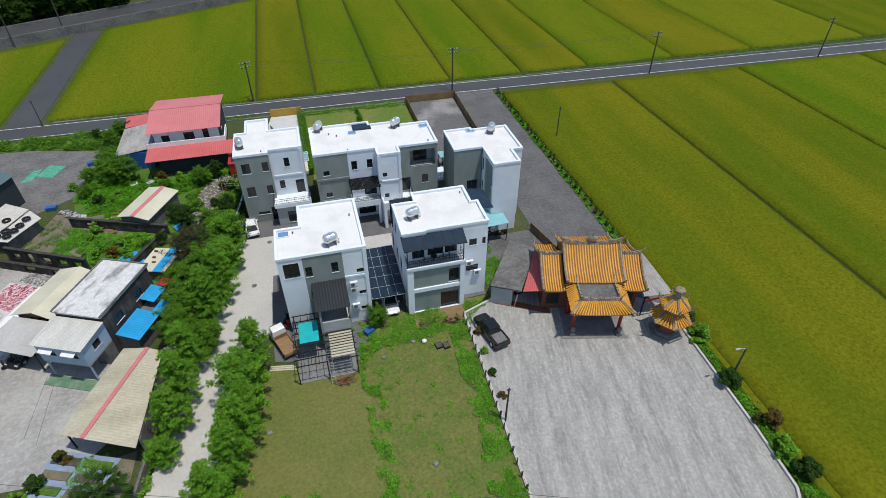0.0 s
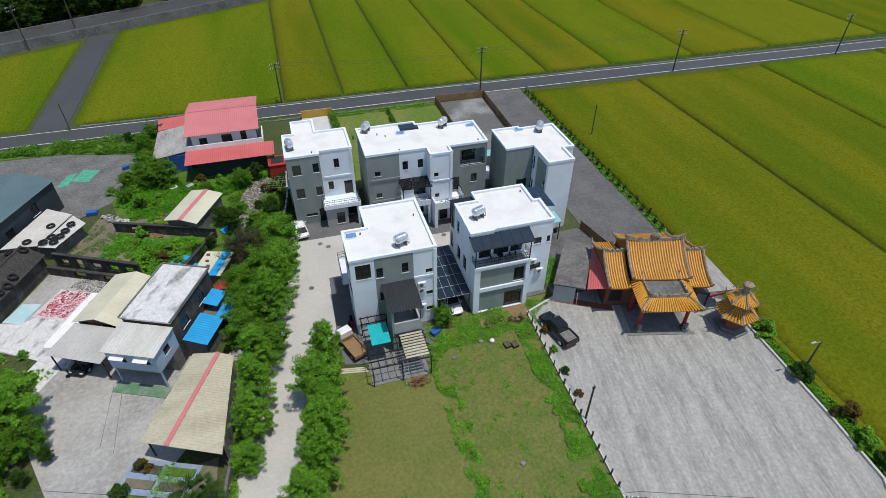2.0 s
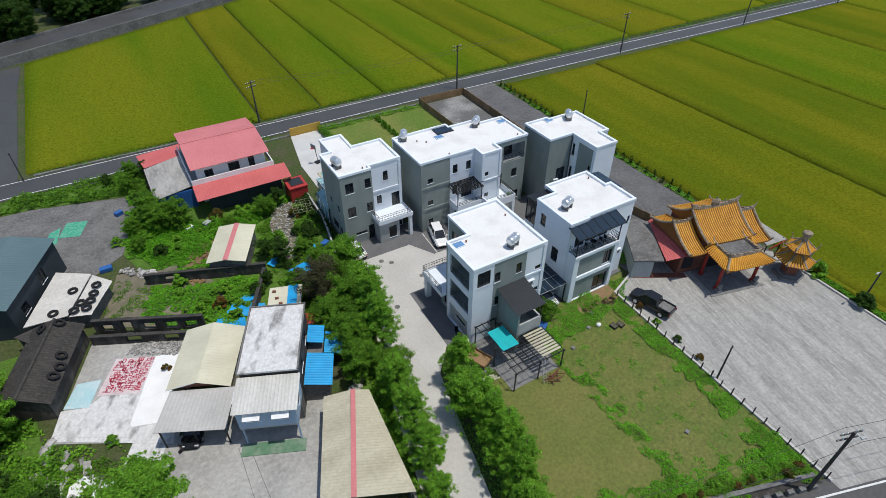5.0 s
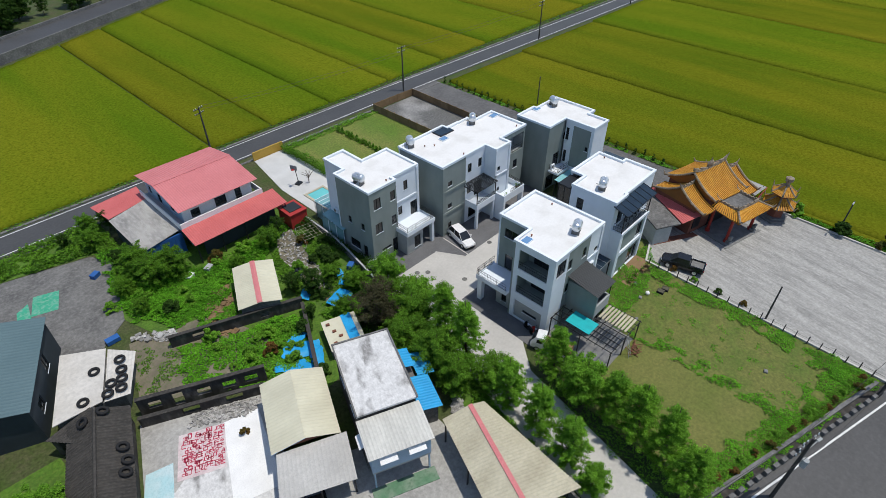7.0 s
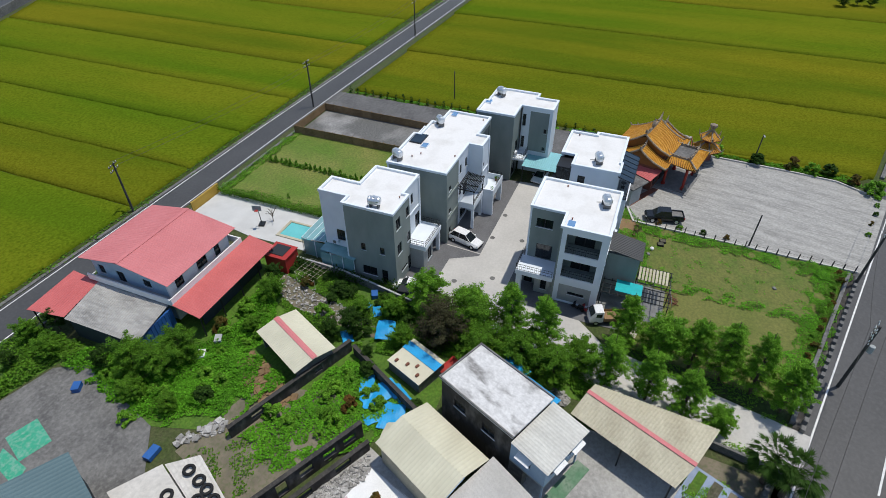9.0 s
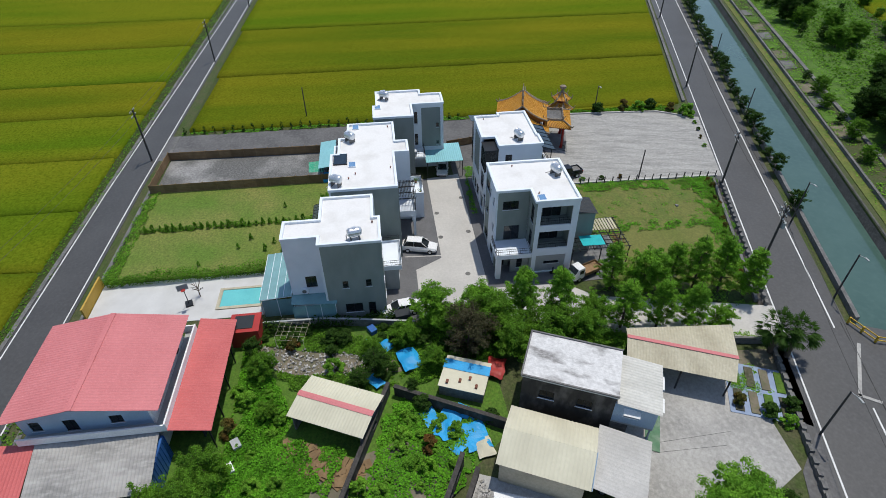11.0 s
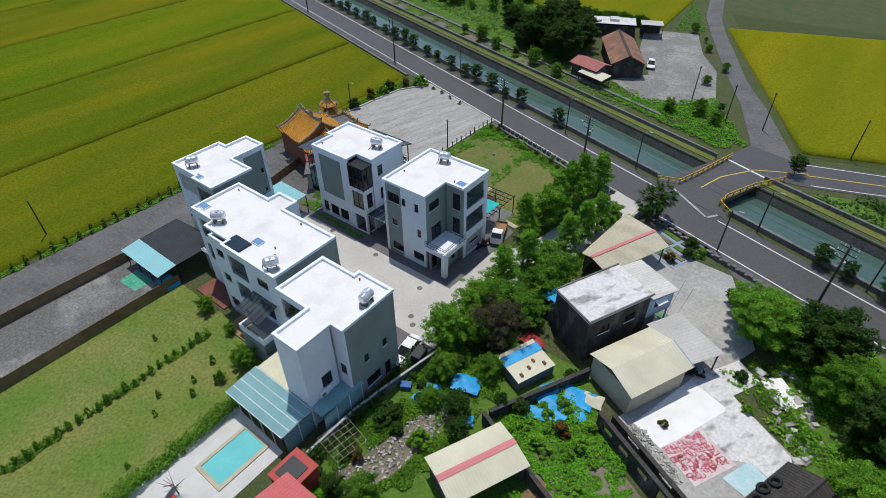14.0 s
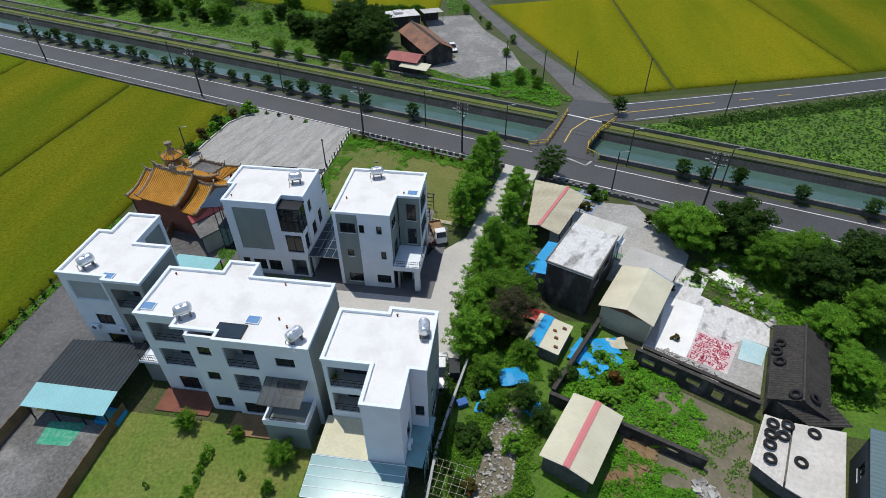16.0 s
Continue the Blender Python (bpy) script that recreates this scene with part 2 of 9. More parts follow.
YELLOW = mat("yellow_painted_rail", (0.56, 0.36, 0.03), (0.47, 0.30, 0.03), rough=0.6, scale=1.0, bump=0.05)
YWALL = mat("ochre_panel_wall", (0.52, 0.33, 0.06), (0.45, 0.28, 0.05), rough=0.6, scale=0.8, bump=0.05)
GREENMAT = mat("green_netting", (0.025, 0.30, 0.17), (0.06, 0.34, 0.22), scale=0.7, fine=3, c3=(0.25, 0.38, 0.32), bump=0.1)
GREENSTEP = mat("worn_green_paint", (0.10, 0.21, 0.12), (0.19, 0.26, 0.19), scale=0.9, fine=3, bump=0.1)
RUBBLE = mat("rubble", (0.36, 0.35, 0.33), (0.22, 0.21, 0.19), scale=1.5, fine=5, c3=(0.45, 0.44, 0.43), bump=0.4, island=0.4)
BARK = mat("bark", (0.12, 0.09, 0.065), (0.08, 0.062, 0.045), scale=2, fine=9, bump=0.4)
CLOTH = mat("white_sheet", (0.82, 0.82, 0.81), (0.74, 0.74, 0.73), scale=0.7, bump=0.1)
PALECYAN = mat("faded_cyan_sheet", (0.36, 0.58, 0.62), (0.50, 0.62, 0.64), scale=0.7, bump=0.1)
CARW = mat("white_car_paint", (0.78, 0.78, 0.78), (0.76, 0.76, 0.76), rough=0.2, bump=0, spec=0.5)
CARB = mat("black_car_paint", (0.012, 0.013, 0.015), (0.014, 0.015, 0.017), rough=0.18, bump=0, spec=0.5)
LAMPW = mat("headlight_lens", (0.6, 0.62, 0.64), rough=0.15, bump=0, spec=0.6)
LAMPR = mat("tail_light_lens", (0.35, 0.01, 0.01), rough=0.2, bump=0, spec=0.6)
DARKPANE = glassy("smoky_clear_sheet", (0.06, 0.075, 0.08), 0.6, 0.15)
BANK = mat("dark_stained_bank", (0.105, 0.102, 0.095), (0.07, 0.07, 0.062), scale=0.4, fine=3, c3=(0.13, 0.126, 0.118), bump=0.1, grit=0.2)
PANEG = glassy("pale_teal_glass_roof", (0.26, 0.48, 0.50), 0.75, 0.15)
PANEY = mat("cream_terrace_tiles", (0.62, 0.60, 0.44), (0.55, 0.53, 0.39), scale=0.8, fine=5, bump=0.05)


def leafmat(name, c1, c2, trans=0.44):
    m = mat(name, c1, c2, rough=0.65, scale=0.55, fine=2.2, c3=tuple(v * 0.62 for v in c1), bump=0, island=0.42, spec=0.12)
    t = m.node_tree
    b = t.nodes["Principled BSDF"]
    tl, mx = t.nodes.new("ShaderNodeBsdfTranslucent"), t.nodes.new("ShaderNodeMixShader")
    t.links.new(b.inputs["Base Color"].links[0].from_socket, tl.inputs["Color"])
    mx.inputs[0].default_value = trans
    t.links.new(b.outputs[0], mx.inputs[1])
    t.links.new(tl.outputs[0], mx.inputs[2])
    t.links.new(mx.outputs[0], t.nodes["Material Output"].inputs["Surface"])
    return m


LEAF1 = leafmat("fresh_leaves", (0.190, 0.405, 0.034), (0.118, 0.285, 0.025))
LEAF2 = leafmat("mid_green_leaves", (0.135, 0.295, 0.024), (0.088, 0.210, 0.018))
LEAF3 = leafmat("dark_leaves", (0.046, 0.105, 0.014), (0.034, 0.080, 0.012))
LEAF4 = leafmat("brownish_leaves", (0.10, 0.09, 0.050), (0.075, 0.078, 0.034))
LEAFR = leafmat("reddish_hedge_leaves", (0.17, 0.085, 0.022), (0.07, 0.10, 0.02))
VINE = leafmat("vine_leaves", (0.142, 0.390, 0.023), (0.092, 0.275, 0.016))


def ricemat(name, c1, c2, c3):
    return mat(name, c1, c2, rough=0.75, scale=0.075, fine=2.2, c3=c3, bump=1.0, stretch=(1.0, 0.16, 1), spec=0.0, sharp=(0.36, 0.62), free=True, grit=0.22)


RICE1 = ricemat("ripening_rice", (0.146, 0.144, 0.010), (0.076, 0.112, 0.007), (0.076, 0.090, 0.005))
RICE2 = ricemat("green_rice", (0.078, 0.130, 0.007), (0.135, 0.152, 0.010), (0.055, 0.090, 0.005))
RICE3 = ricemat("yellow_rice", (0.190, 0.182, 0.010), (0.125, 0.150, 0.008), (0.11, 0.115, 0.006))

# ---- mesh helpers ----


class Build:
    """Collects the vertices and faces of one mesh."""

    def __init__(self):
        self.v, self.f = [], []

    def add(self, vs, fs):
        k = len(self.v)
        self.v += [tuple(p) for p in vs]
        self.f += [tuple(i + k for i in f) for f in fs]
        return self

    def box(self, x0, y0, z0, x1, y1, z1):
        x0, x1, y0, y1, z0, z1 = min(x0, x1), max(x0, x1), min(y0, y1), max(y0, y1), min(z0, z1), max(z0, z1)
        return self.add([(x, y, z) for z in (z0, z1) for y in (y0, y1) for x in (x0, x1)],
                        [(0, 2, 3, 1), (4, 5, 7, 6), (0, 1, 5, 4), (2, 6, 7, 3), (0, 4, 6, 2), (1, 3, 7, 5)])

    def prism(self, poly, z0, z1):
        n = len(poly)
        area = sum(poly[i][0] * poly[(i + 1) % n][1] - poly[(i + 1) % n][0] * poly[i][1] for i in range(n))
        if area < 0:
            poly = poly[::-1]
        return self.add([(*p[:2], z0) for p in poly] + [(*p[:2], z1) for p in poly],
                        [tuple(range(n))[::-1], tuple(range(n, 2 * n))] + [(i, (i + 1) % n, n + (i + 1) % n, n + i) for i in range(n)])

    def slab(self, quad, t=0.05):
        """A sheet through four points, t thick below them."""
        a, b, c, d = [Vector(p) for p in quad]
        up = (b - a).cross(d - a).normalized()
        if up.z < 0:
            a, b, c, d = d, c, b, a
            up = -up
        lo = [p - up * t for p in (a, b, c, d)]
        return self.add([*lo, a, b, c, d], [(3, 2, 1, 0), (4, 5, 6, 7), (0, 1, 5, 4), (1, 2, 6, 5), (2, 3, 7, 6), (3, 0, 4, 7)])

    def tube(self, p, q, r, r2=None, n=8):
        p, q = Vector(p), Vector(q)
        r2 = r if r2 is None else r2
        ax = (q - p).normalized()
        s = ax.orthogonal().normalized()
        w = ax.cross(s)
        ring = lambda c, rad: [c + (s * math.cos(2 * math.pi * i / n) + w * math.sin(2 * math.pi * i / n)) * rad for i in range(n)]
        return self.add(ring(p, r) + ring(q, r2), [(i, (i + 1) % n, n + (i + 1) % n, n + i) for i in range(n)] + [tuple(range(n))[::-1], tuple(range(n, 2 * n))])

    def bar(self, p, q, w):
        return self.tube(p, q, w * 0.7, n=4)

    def sheet(self, quad, pitch=0.3, amp=0.04, ends=1):
        """A corrugated sheet over four points a, b, c, d; its ribs run from a to d."""
        a, b, c, d = [Vector(p) for p in quad]
        n = max(2, int((b - a).length / pitch)) * 4
        up = (b - a).cross(d - a).normalized()
        up = up if up.z > 0 else -up
        vs, fs = [], []
        for i in range(n + 1):
            u = i / n
            h = up * amp * (0, 0.3, 1, 0.3)[i % 4]
            p, q = a.lerp(b, u) + h, d.lerp(c, u) + h
            vs += [p, q, p - up * 0.04, q - up * 0.04]
        flip = ((b - a).cross(d - a)).z < 0
        for i in range(n):
            k, m = 4 * i, 4 * i + 4
            for f in ((k, m, m + 1, k + 1), (k + 2, k + 3, m + 3, m + 2), (k, k + 2, m + 2, m), (k + 1, m + 1, m + 3, k + 3)):
                fs.append(f[::-1] if flip else f)
        return self.add(vs, fs)

    def blob(self, c, r, n=10, m=6, squash=(1, 1, 1)):
        vs, fs = [], []
        for j in range(m + 1):
            th = math.pi * j / m
            for i in range(n):
                ph = 2 * math.pi * i / n
                vs.append((c[0] + r * squash[0] * math.sin(th) * math.cos(ph), c[1] + r * squash[1] * math.sin(th) * math.sin(ph), c[2] + r * squash[2] * math.cos(th)))
        for j in range(m):
            for i in range(n):
                fs.append((j * n + i, (j + 1) * n + i, (j + 1) * n + (i + 1) % n, j * n + (i + 1) % n))
        return self.add(vs, fs)

    def mesh(self, name, material, smooth=False):
        me = bpy.data.meshes.new(name)
        me.from_pydata(self.v, [], self.f)
        me.materials.append(material)
        if smooth:
            me.shade_smooth()
        me.update()
        return me


def part(name, build, material, parent, label="", smooth=False):
    me = build if isinstance(build, bpy.types.Mesh) else build.mesh(name, material, smooth)
    ob = new(name, me)
    ob.parent = parent
    if label:
        ob["label"] = label
    return ob


def thing(name, label, category, m=None, group="", kind=""):
    ob = new(name)
    ob.empty_display_size = 0.3
    if m is not None:
        ob.matrix_basis = m
    return tagged(ob, label, category, group, kind)


def solid(name, build, material, label, category, kind="", group="", m=None, smooth=False):
    ob = new(name, build.mesh(name, material, smooth))
    if m is not None:
        ob.matrix_basis = m
    return tagged(ob, label, category, group, kind)


def flat(name, poly, z, material, label, category, kind="structure", thick=0.3):
    return solid(name, Build().prism(poly, z - thick, z), material, label, category, kind)


def quads(name, centre, normal, size, material, aspect=0.6):
    """Many small leaves in one mesh: arrays of centres, normals and sizes."""
    k = len(centre)
    nrm = normal / np.maximum(np.linalg.norm(normal, axis=1, keepdims=True), 1e-6)
    ref = np.random.normal(size=(k, 3))
    u = np.cross(nrm, ref)
    u /= np.maximum(np.linalg.norm(u, axis=1, keepdims=True), 1e-6)
    w = np.cross(nrm, u)
    s = size[:, None] * 0.5
    vs = np.stack([centre - u * s, centre - w * s * aspect, centre + u * s, centre + w * s * aspect], 1).reshape(-1, 3)
    me = bpy.data.meshes.new(name)
    me.vertices.add(4 * k)
    me.vertices.foreach_set("co", vs.astype(np.float32).ravel())
    me.loops.add(4 * k)
    me.loops.foreach_set("vertex_index", np.arange(4 * k, dtype=np.int32))
    me.polygons.add(k)
    me.polygons.foreach_set("loop_start", np.arange(0, 4 * k, 4, dtype=np.int32))
    me.polygons.foreach_set("loop_total", np.full(k, 4, dtype=np.int32))
    me.materials.append(material)
    me.update(calc_edges=True)
    return me


def off(x, o):
    """A point of the canal road's own grid: its x, and its distance o along y from the road's base line."""
    return (x, o - 0.318 * x)


def strip(x0, x1, o0, o1):
    return [off(x0, o0), off(x1, o0), off(x1, o1), off(x0, o1)]

# ---- ground, water, roads ----
gb = Build()
FAR = 2600
WN, WS, BS = 10.6, 1.2, -0.6        # the canal's edges
xs = (-FAR, -140, -33, -22, 60, 160, FAR)
flatter = lambda x: max(-140, min(160, x))
edge = lambda x, o: (x, o - 0.318 * flatter(x), 0.0)
rows = []
for x in xs:
    rows.append([(x, FAR, 0.0), edge(x, WN + 0.4), (*edge(x, WN)[:2], -2.4), (*edge(x, WS - 0.3)[:2], -2.4), edge(x, WS - 0.6), (x, -FAR, 0.0)])
flatv = [p for r in rows for p in r]
gb.add(flatv, [(6 * i + j, 6 * i + j + 1, 6 * i + 7 + j, 6 * i + 6 + j) for i in range(len(xs) - 1) for j in range(5)])
solid("ground", gb, EARTH, "green and brown weedy open ground with a canal trench", "ground", "structure")
wb = Build()
wp = [p for x in xs for p in ((x, edge(x, WN + 0.3)[1], -1.5), (x, edge(x, WS - 0.42)[1], -1.5))]
wb.add(wp, [(2 * i, 2 * i + 1, 2 * i + 3, 2 * i + 2) for i in range(len(xs) - 1)])
solid("water", wb, WATER, "still green-grey water in the concrete canal", "canal water", "structure")


def canal_strip(name, o0, o1, z0, z1, material, label, cat, x0=-140, x1=160):
    solid(name, Build().prism(strip(x0, x1, o0, o1), z0, z1), material, label, cat, "structure")


for x0, x1, y0, y1 in ((-140, -29.5, -140, -30.9), (-17.9, 160, -23.0, 160)):
    canal_strip("canal_wall_north", WN, WN + 0.5, -2.4, 0.75, DARKCONC, "dark weathered concrete parapet along the canal road", "canal wall", x0, x1)
    b = Build().add([(*off(x, o), z) for x in (y0, y1) for o, z in ((WS - 0.1, -1.7), (WS - 0.7, 0.12), (WS - 1.0, 0.12), (WS - 0.9, -2.2))], [(0, 1, 5, 4), (1, 2, 6, 5), (2, 3, 7, 6), (3, 0, 4, 7), (3, 2, 1, 0), (4, 5, 6, 7)])
    solid("canal_bank_south", b, BANK, "sloping stained concrete canal bank", "canal bank", "structure")
    canal_strip("grass_verge", BS - 1.6, BS - 0.1, -0.3, 0.10, LAWN2, "rough green grass strip along the canal", "grass verge", y0, y1)
    canal_strip("canal_wall_south", BS - 2.0, BS - 1.6, -0.3, 0.7, DARKCONC, "low dark concrete wall behind the canal bank", "canal wall", y0, y1)
road = flat("road", strip(-140, 160, 12.0, 21.0), 0.05, ASPH, "grey asphalt two-lane canal road with white edge lines", "road")
for x0, x1, o0, o1 in ((-140, -28.6, 13.5, 13.68), (-18.5, 160, 13.5, 13.68), (-140, 160, 19.5, 19.68)):
    solid("road_line", Build().prism(strip(x0, x1, o0, o1), 0.02, 0.062), LINE, "white painted edge line on the canal road", "road marking", "structure")
# the bridge over the canal and the road beyond it
deck = [(-17.6, 18.2), (-19.5, 14.2), (-25.0, 2.2), (-33.6, 5.6), (-30.2, 11.0), (-27.8, 17.0), (-29.5, 21.8)]
flat("bridge_deck", deck, 0.09, ASPH, "asphalt bridge deck across the canal", "bridge", thick=0.7)
rd = [(-24.3, 3.4), (-26.4, -2.5), (-33.6, -1.0), (-47.9, -5.9), (-75.0, -15.4), (-140, -40.5), (-140, -34.8), (-73.0, -8.2), (-43.1, 3.6), (-37.0, 5.8), (-33.4, 6.6)]
flat("road", rd, 0.06, ASPH, "grey asphalt side road leading away from the bridge", "road")
flat("lane", [(-27.8, 1.0), (-33.4, -1.6), (-25.0, -18.9), (-18.4, -30.5), (-5.6, -59.4), (-1.6, -70.0), (6, -100), (10, -140), (14, -140), (10, -100), (2.2, -69.0), (-3.6, -55.0), (-13.7, -32.0), (-20.2, -19.0)], 0.05, ASPHOLD, "narrow worn asphalt farm lane", "lane")
for p, q, m, w in (((-34.0, -0.6), (-47.9, -5.3), LINE, 0.15), ((-47.9, -5.3), (-75, -14.8), LINE, 0.15), ((-75, -14.8), (-140, -39.8), LINE, 0.15), ((-37.0, 5.2), (-43.1, 3.0), LINE, 0.15), ((-43.1, 3.0), (-73, -8.8), LINE, 0.15), ((-73, -8.8), (-140, -35.5), LINE, 0.15),
                   ((-24.0, 15.6), (-25.4, 10.8), YLINE, 0.2), ((-25.4, 10.8), (-29.0, 5.5), YLINE, 0.2), ((-29.0, 5.5), (-36, 1.8), YLINE, 0.2), ((-36, 2.4), (-53, -4.0), YLINE, 0.2), ((-58, -5.8), (-61, -6.9), YLINE, 0.18), ((-66, -8.8), (-69, -10.0), YLINE, 0.18), ((-24.8, 4.6), (-33.5, 8.0), LINE, 0.35), ((-20.9, 18.4), (-27.2, 23.0), OLDCONC, 0.35), ((-27.0, 23.1), (-28.2, 21.4), OLDCONC, 0.35)):
    d = (Vector(q) - Vector(p)).normalized()
    n = Vector((-d.y, d.x)) * w / 2
    P, Q = Vector(p), Vector(q)
    solid("road_line", Build().prism([tuple(P - n), tuple(Q - n), tuple(Q + n), tuple(P + n)], 0.04, 0.102), m, "painted road line by the bridge", "road marking", "structure")


def railing_run(name, pts, z, label, category, h=0.9, post=1.4, rails=(0.35, 0.85), material=YELLOW, w=0.09, postmat=None):
    """A thing of its own: posts and rails along a line of points."""
    r = thing(name, label, category, Matrix.Translation((*pts[0], z)))
    o = Vector(pts[0])
    for a, b in zip(pts, pts[1:]):
        a, b = Vector(a) - o, Vector(b) - o
        n = max(1, round((b - a).length / post))
        for i in range(n + (b + o == Vector(pts[-1]))):
            p = a.lerp(b, i / n)
            part("post", Build().box(p.x - w, p.y - w, 0, p.x + w, p.y + w, h), postmat or material, r)
        for zr in rails:
            part("rail", Build().bar((*a, zr), (*b, zr), w), material, r)
    return r


railing_run("bridge_railing", [(-18.0, 17.6), (-21.0, 16.6), (-22.4, 12.5), (-25.0, 3.6)], 0.09, "yellow painted bridge railing with posts", "railing")
railing_run("bridge_railing", [(-29.4, 20.6), (-27.6, 18.8), (-27.9, 16.4), (-30.2, 11.2), (-33.4, 6.4)], 0.09, "curved yellow bridge railing with posts", "railing")
# north road, west road, embankment road
flat("road", [(-160, 104.6), (20, 104.6), (260, 100.4), (260, 106.2), (20, 110.1), (-160, 110.1)], 0.05, ASPH, "grey asphalt country road between rice fields", "road")
for y0, d in ((105.0, -0.0165), (109.6, -0.0195)):
    solid("road_line", Build().prism([(-160, y0), (20, y0), (260, y0 + 240 * d), (260, y0 + 240 * d + 0.15), (20, y0 + 0.15), (-160, y0 + 0.15)], 0.02, 0.062), LINE, "white painted edge line on the country road", "road marking", "structure")
flat("lane", [(-54.1, 109.0), (-48.2, 109.0), (-48.5, 150.0), (-47.9, 166.0), (-54.2, 165.0)], 0.055, ASPH, "worn asphalt lane beside a rice field", "lane")
emb = [(-130, 127.3), (80, 232.0), (75.5, 241.0), (-134.5, 136.3)]
flat("embankment_road", emb, 1.5, ASPH, "raised asphalt road on an embankment", "road", thick=1.8)
for p, q in (((-130, 127.3), (80, 232.0)), ((-134.5, 136.3), (75.5, 241.0))):
    d = (Vector(q) - Vector(p)).normalized()
    n = Vector((-d.y, d.x)) * 0.2
    P, Q = Vector(p), Vector(q)
    solid("embankment_wall", Build().prism([tuple(P - n), tuple(Q - n), tuple(Q + n), tuple(P + n)], -0.2, 2.2), DARKCONC, "long grey concrete embankment wall", "wall", "structure")
# dark drain beside the fields
solid("roadside_drain", Build().prism([(-45, 103.6), (38, 103.4), (38, 102.9), (-45, 103.1)], -0.1, 0.10), DARKCONC, "narrow concrete roadside drain kerb", "kerb", "structure")
solid("roadside_drain", Build().prism([(-46, 110.9), (260, 107.9), (260, 107.4), (-46, 110.4)], -0.1, 0.14), DARKCONC, "narrow concrete roadside drain kerb", "kerb", "structure")
solid("roadside_drain", Build().prism(strip(40, 160, 21.6, 22.2), -0.1, 0.35), DARKCONC, "low concrete kerb between canal road and rice field", "kerb", "structure")


def field(poly, material, label, h=0.5):
    """A plot of rice: one raised sheet with a ragged edge and an uneven top."""
    a, b, c, d = [Vector(p) for p in poly]
    nx = int(min(90, max(8, ((b - a).length + (c - d).length) / 2.0 / 1.2)))
    ny = int(min(120, max(8, ((d - a).length + (c - b).length) / 2.0 / 1.2)))
    vs, fs = [], []
    snug = lambda k, n: (0.12 / n if k == 1 else 1 - 0.12 / n if k == n - 1 else k / n)
    for j in range(ny + 1):
        for i in range(nx + 1):
            u, w = snug(i, nx), snug(j, ny)
            p = a.lerp(b, u).lerp(d.lerp(c, u), w)
            edge_pt = i in (0, nx) or j in (0, ny)
            wob = noise.noise((p.x * 0.7, p.y * 0.7, 3.1))
            if edge_pt:
                p = p + Vector((wob, noise.noise((p.x * 0.7, p.y * 0.7, 9.4)))) * 0.12
            vs.append((p.x, p.y, -0.05 if edge_pt else h + 0.14 * wob))
    for j in range(ny):
        for i in range(nx):
            k = j * (nx + 1) + i
            fs.append((k, k + 1, k + nx + 2, k + nx + 1))
    ob = solid("rice_field", Build().add(vs, fs), material, label, "rice field", "stuff", smooth=True)
    return ob


flat("field_soil", [(-46.8, 111.0), (245, 107.4), (245, 300), (-46.8, 160.0)], 0.012, SOIL, "dark grassy soil between rice plots", "soil")
flat("field_soil", [(36.6, 12.2), (38.9, 10.8), (38.9, 37.0), (38.4, 37.0)], 0.012, SOIL, "dark grassy soil between rice plots", "soil")
flat("field_soil", [(39.0, 11.0), (241.0, -52.0), (241.0, 101.6), (39.0, 102.2)], 0.012, SOIL, "dark grassy soil between rice plots", "soil")
flat("field_soil", [(-139, -32.5), (-33.5, -3.6), (-2.5, -76.0), (-139, -92.0)], 0.012, SOIL, "dark grassy soil between rice plots", "soil")
cuts = (-47.3, -9.2, 2.5, 15.7, 31.0, 47.3, 63.2, 85.0, 106.5, 140.0, 180.0, 240.0)
kinds = (RICE2, RICE1, RICE2, RICE2, RICE2, RICE1, RICE2, RICE1, RICE2, RICE1, RICE2)
for i, (x0, x1) in enumerate(zip(cuts, cuts[1:])):
    far = lambda x: 155.0 + 0.498 * (x + 68.6)
    field([(x0 + 0.17, 111.6), (x1 - 0.17, 111.6), (x1 - 0.17, far(x1)), (x0 + 0.17, far(x0))], kinds[i],
          "plot of ripening yellow-green rice" if kinds[i] is RICE1 else "plot of green rice with yellowing tips")
field([(-120, 111.5), (-55.0, 111.5), (-55.2, 160.0), (-110, 133)], RICE2, "plot of green rice beside a lane")
south = lambda x: 22.6 - 0.318 * x
for x0, x1, k in ((39.3, 63.6, RICE1), (64.4, 94.8, RICE1), (95.6, 128.0, RICE2), (128.6, 160.0, RICE1), (160.6, 240.0, RICE2)):
    field([(x0, south(x0) + 0.3), (x1, south(x1) + 0.3), (x1, 101.0), (x0, 101.8)], k, "broad plot of ripening yellow rice")
field([(37.9, 12.6), (39.15, 11.2), (39.15, 36.5), (38.7, 36.5)], RICE1, "narrow wedge of ripening rice beside the forecourt")
for p, k in (([(-46.0, -9.2), (-33.9, -4.6), (-5.4, -62.0), (-39.6, -75.0)], RICE3), ([(-86.0, -22.6), (-46.8, -9.5), (-40.4, -75.0), (-77.4, -82.0)], RICE3), ([(-139, -43.5), (-86.8, -23.0), (-78.2, -82.0), (-139, -90.0)], RICE1)):
    field(p, k, "bright yellow ripe rice plot beyond the canal")
field([(8.0, -54.0), (34.0, -48.5), (66.0, -140.0), (14.0, -140.0)], RICE3, "yellow rice plot behind the farmstead")
field([(36.0, -49.5), (150.0, -88.0), (150.0, -140.0), (68.0, -140.0)], RICE2, "distant green rice plot")
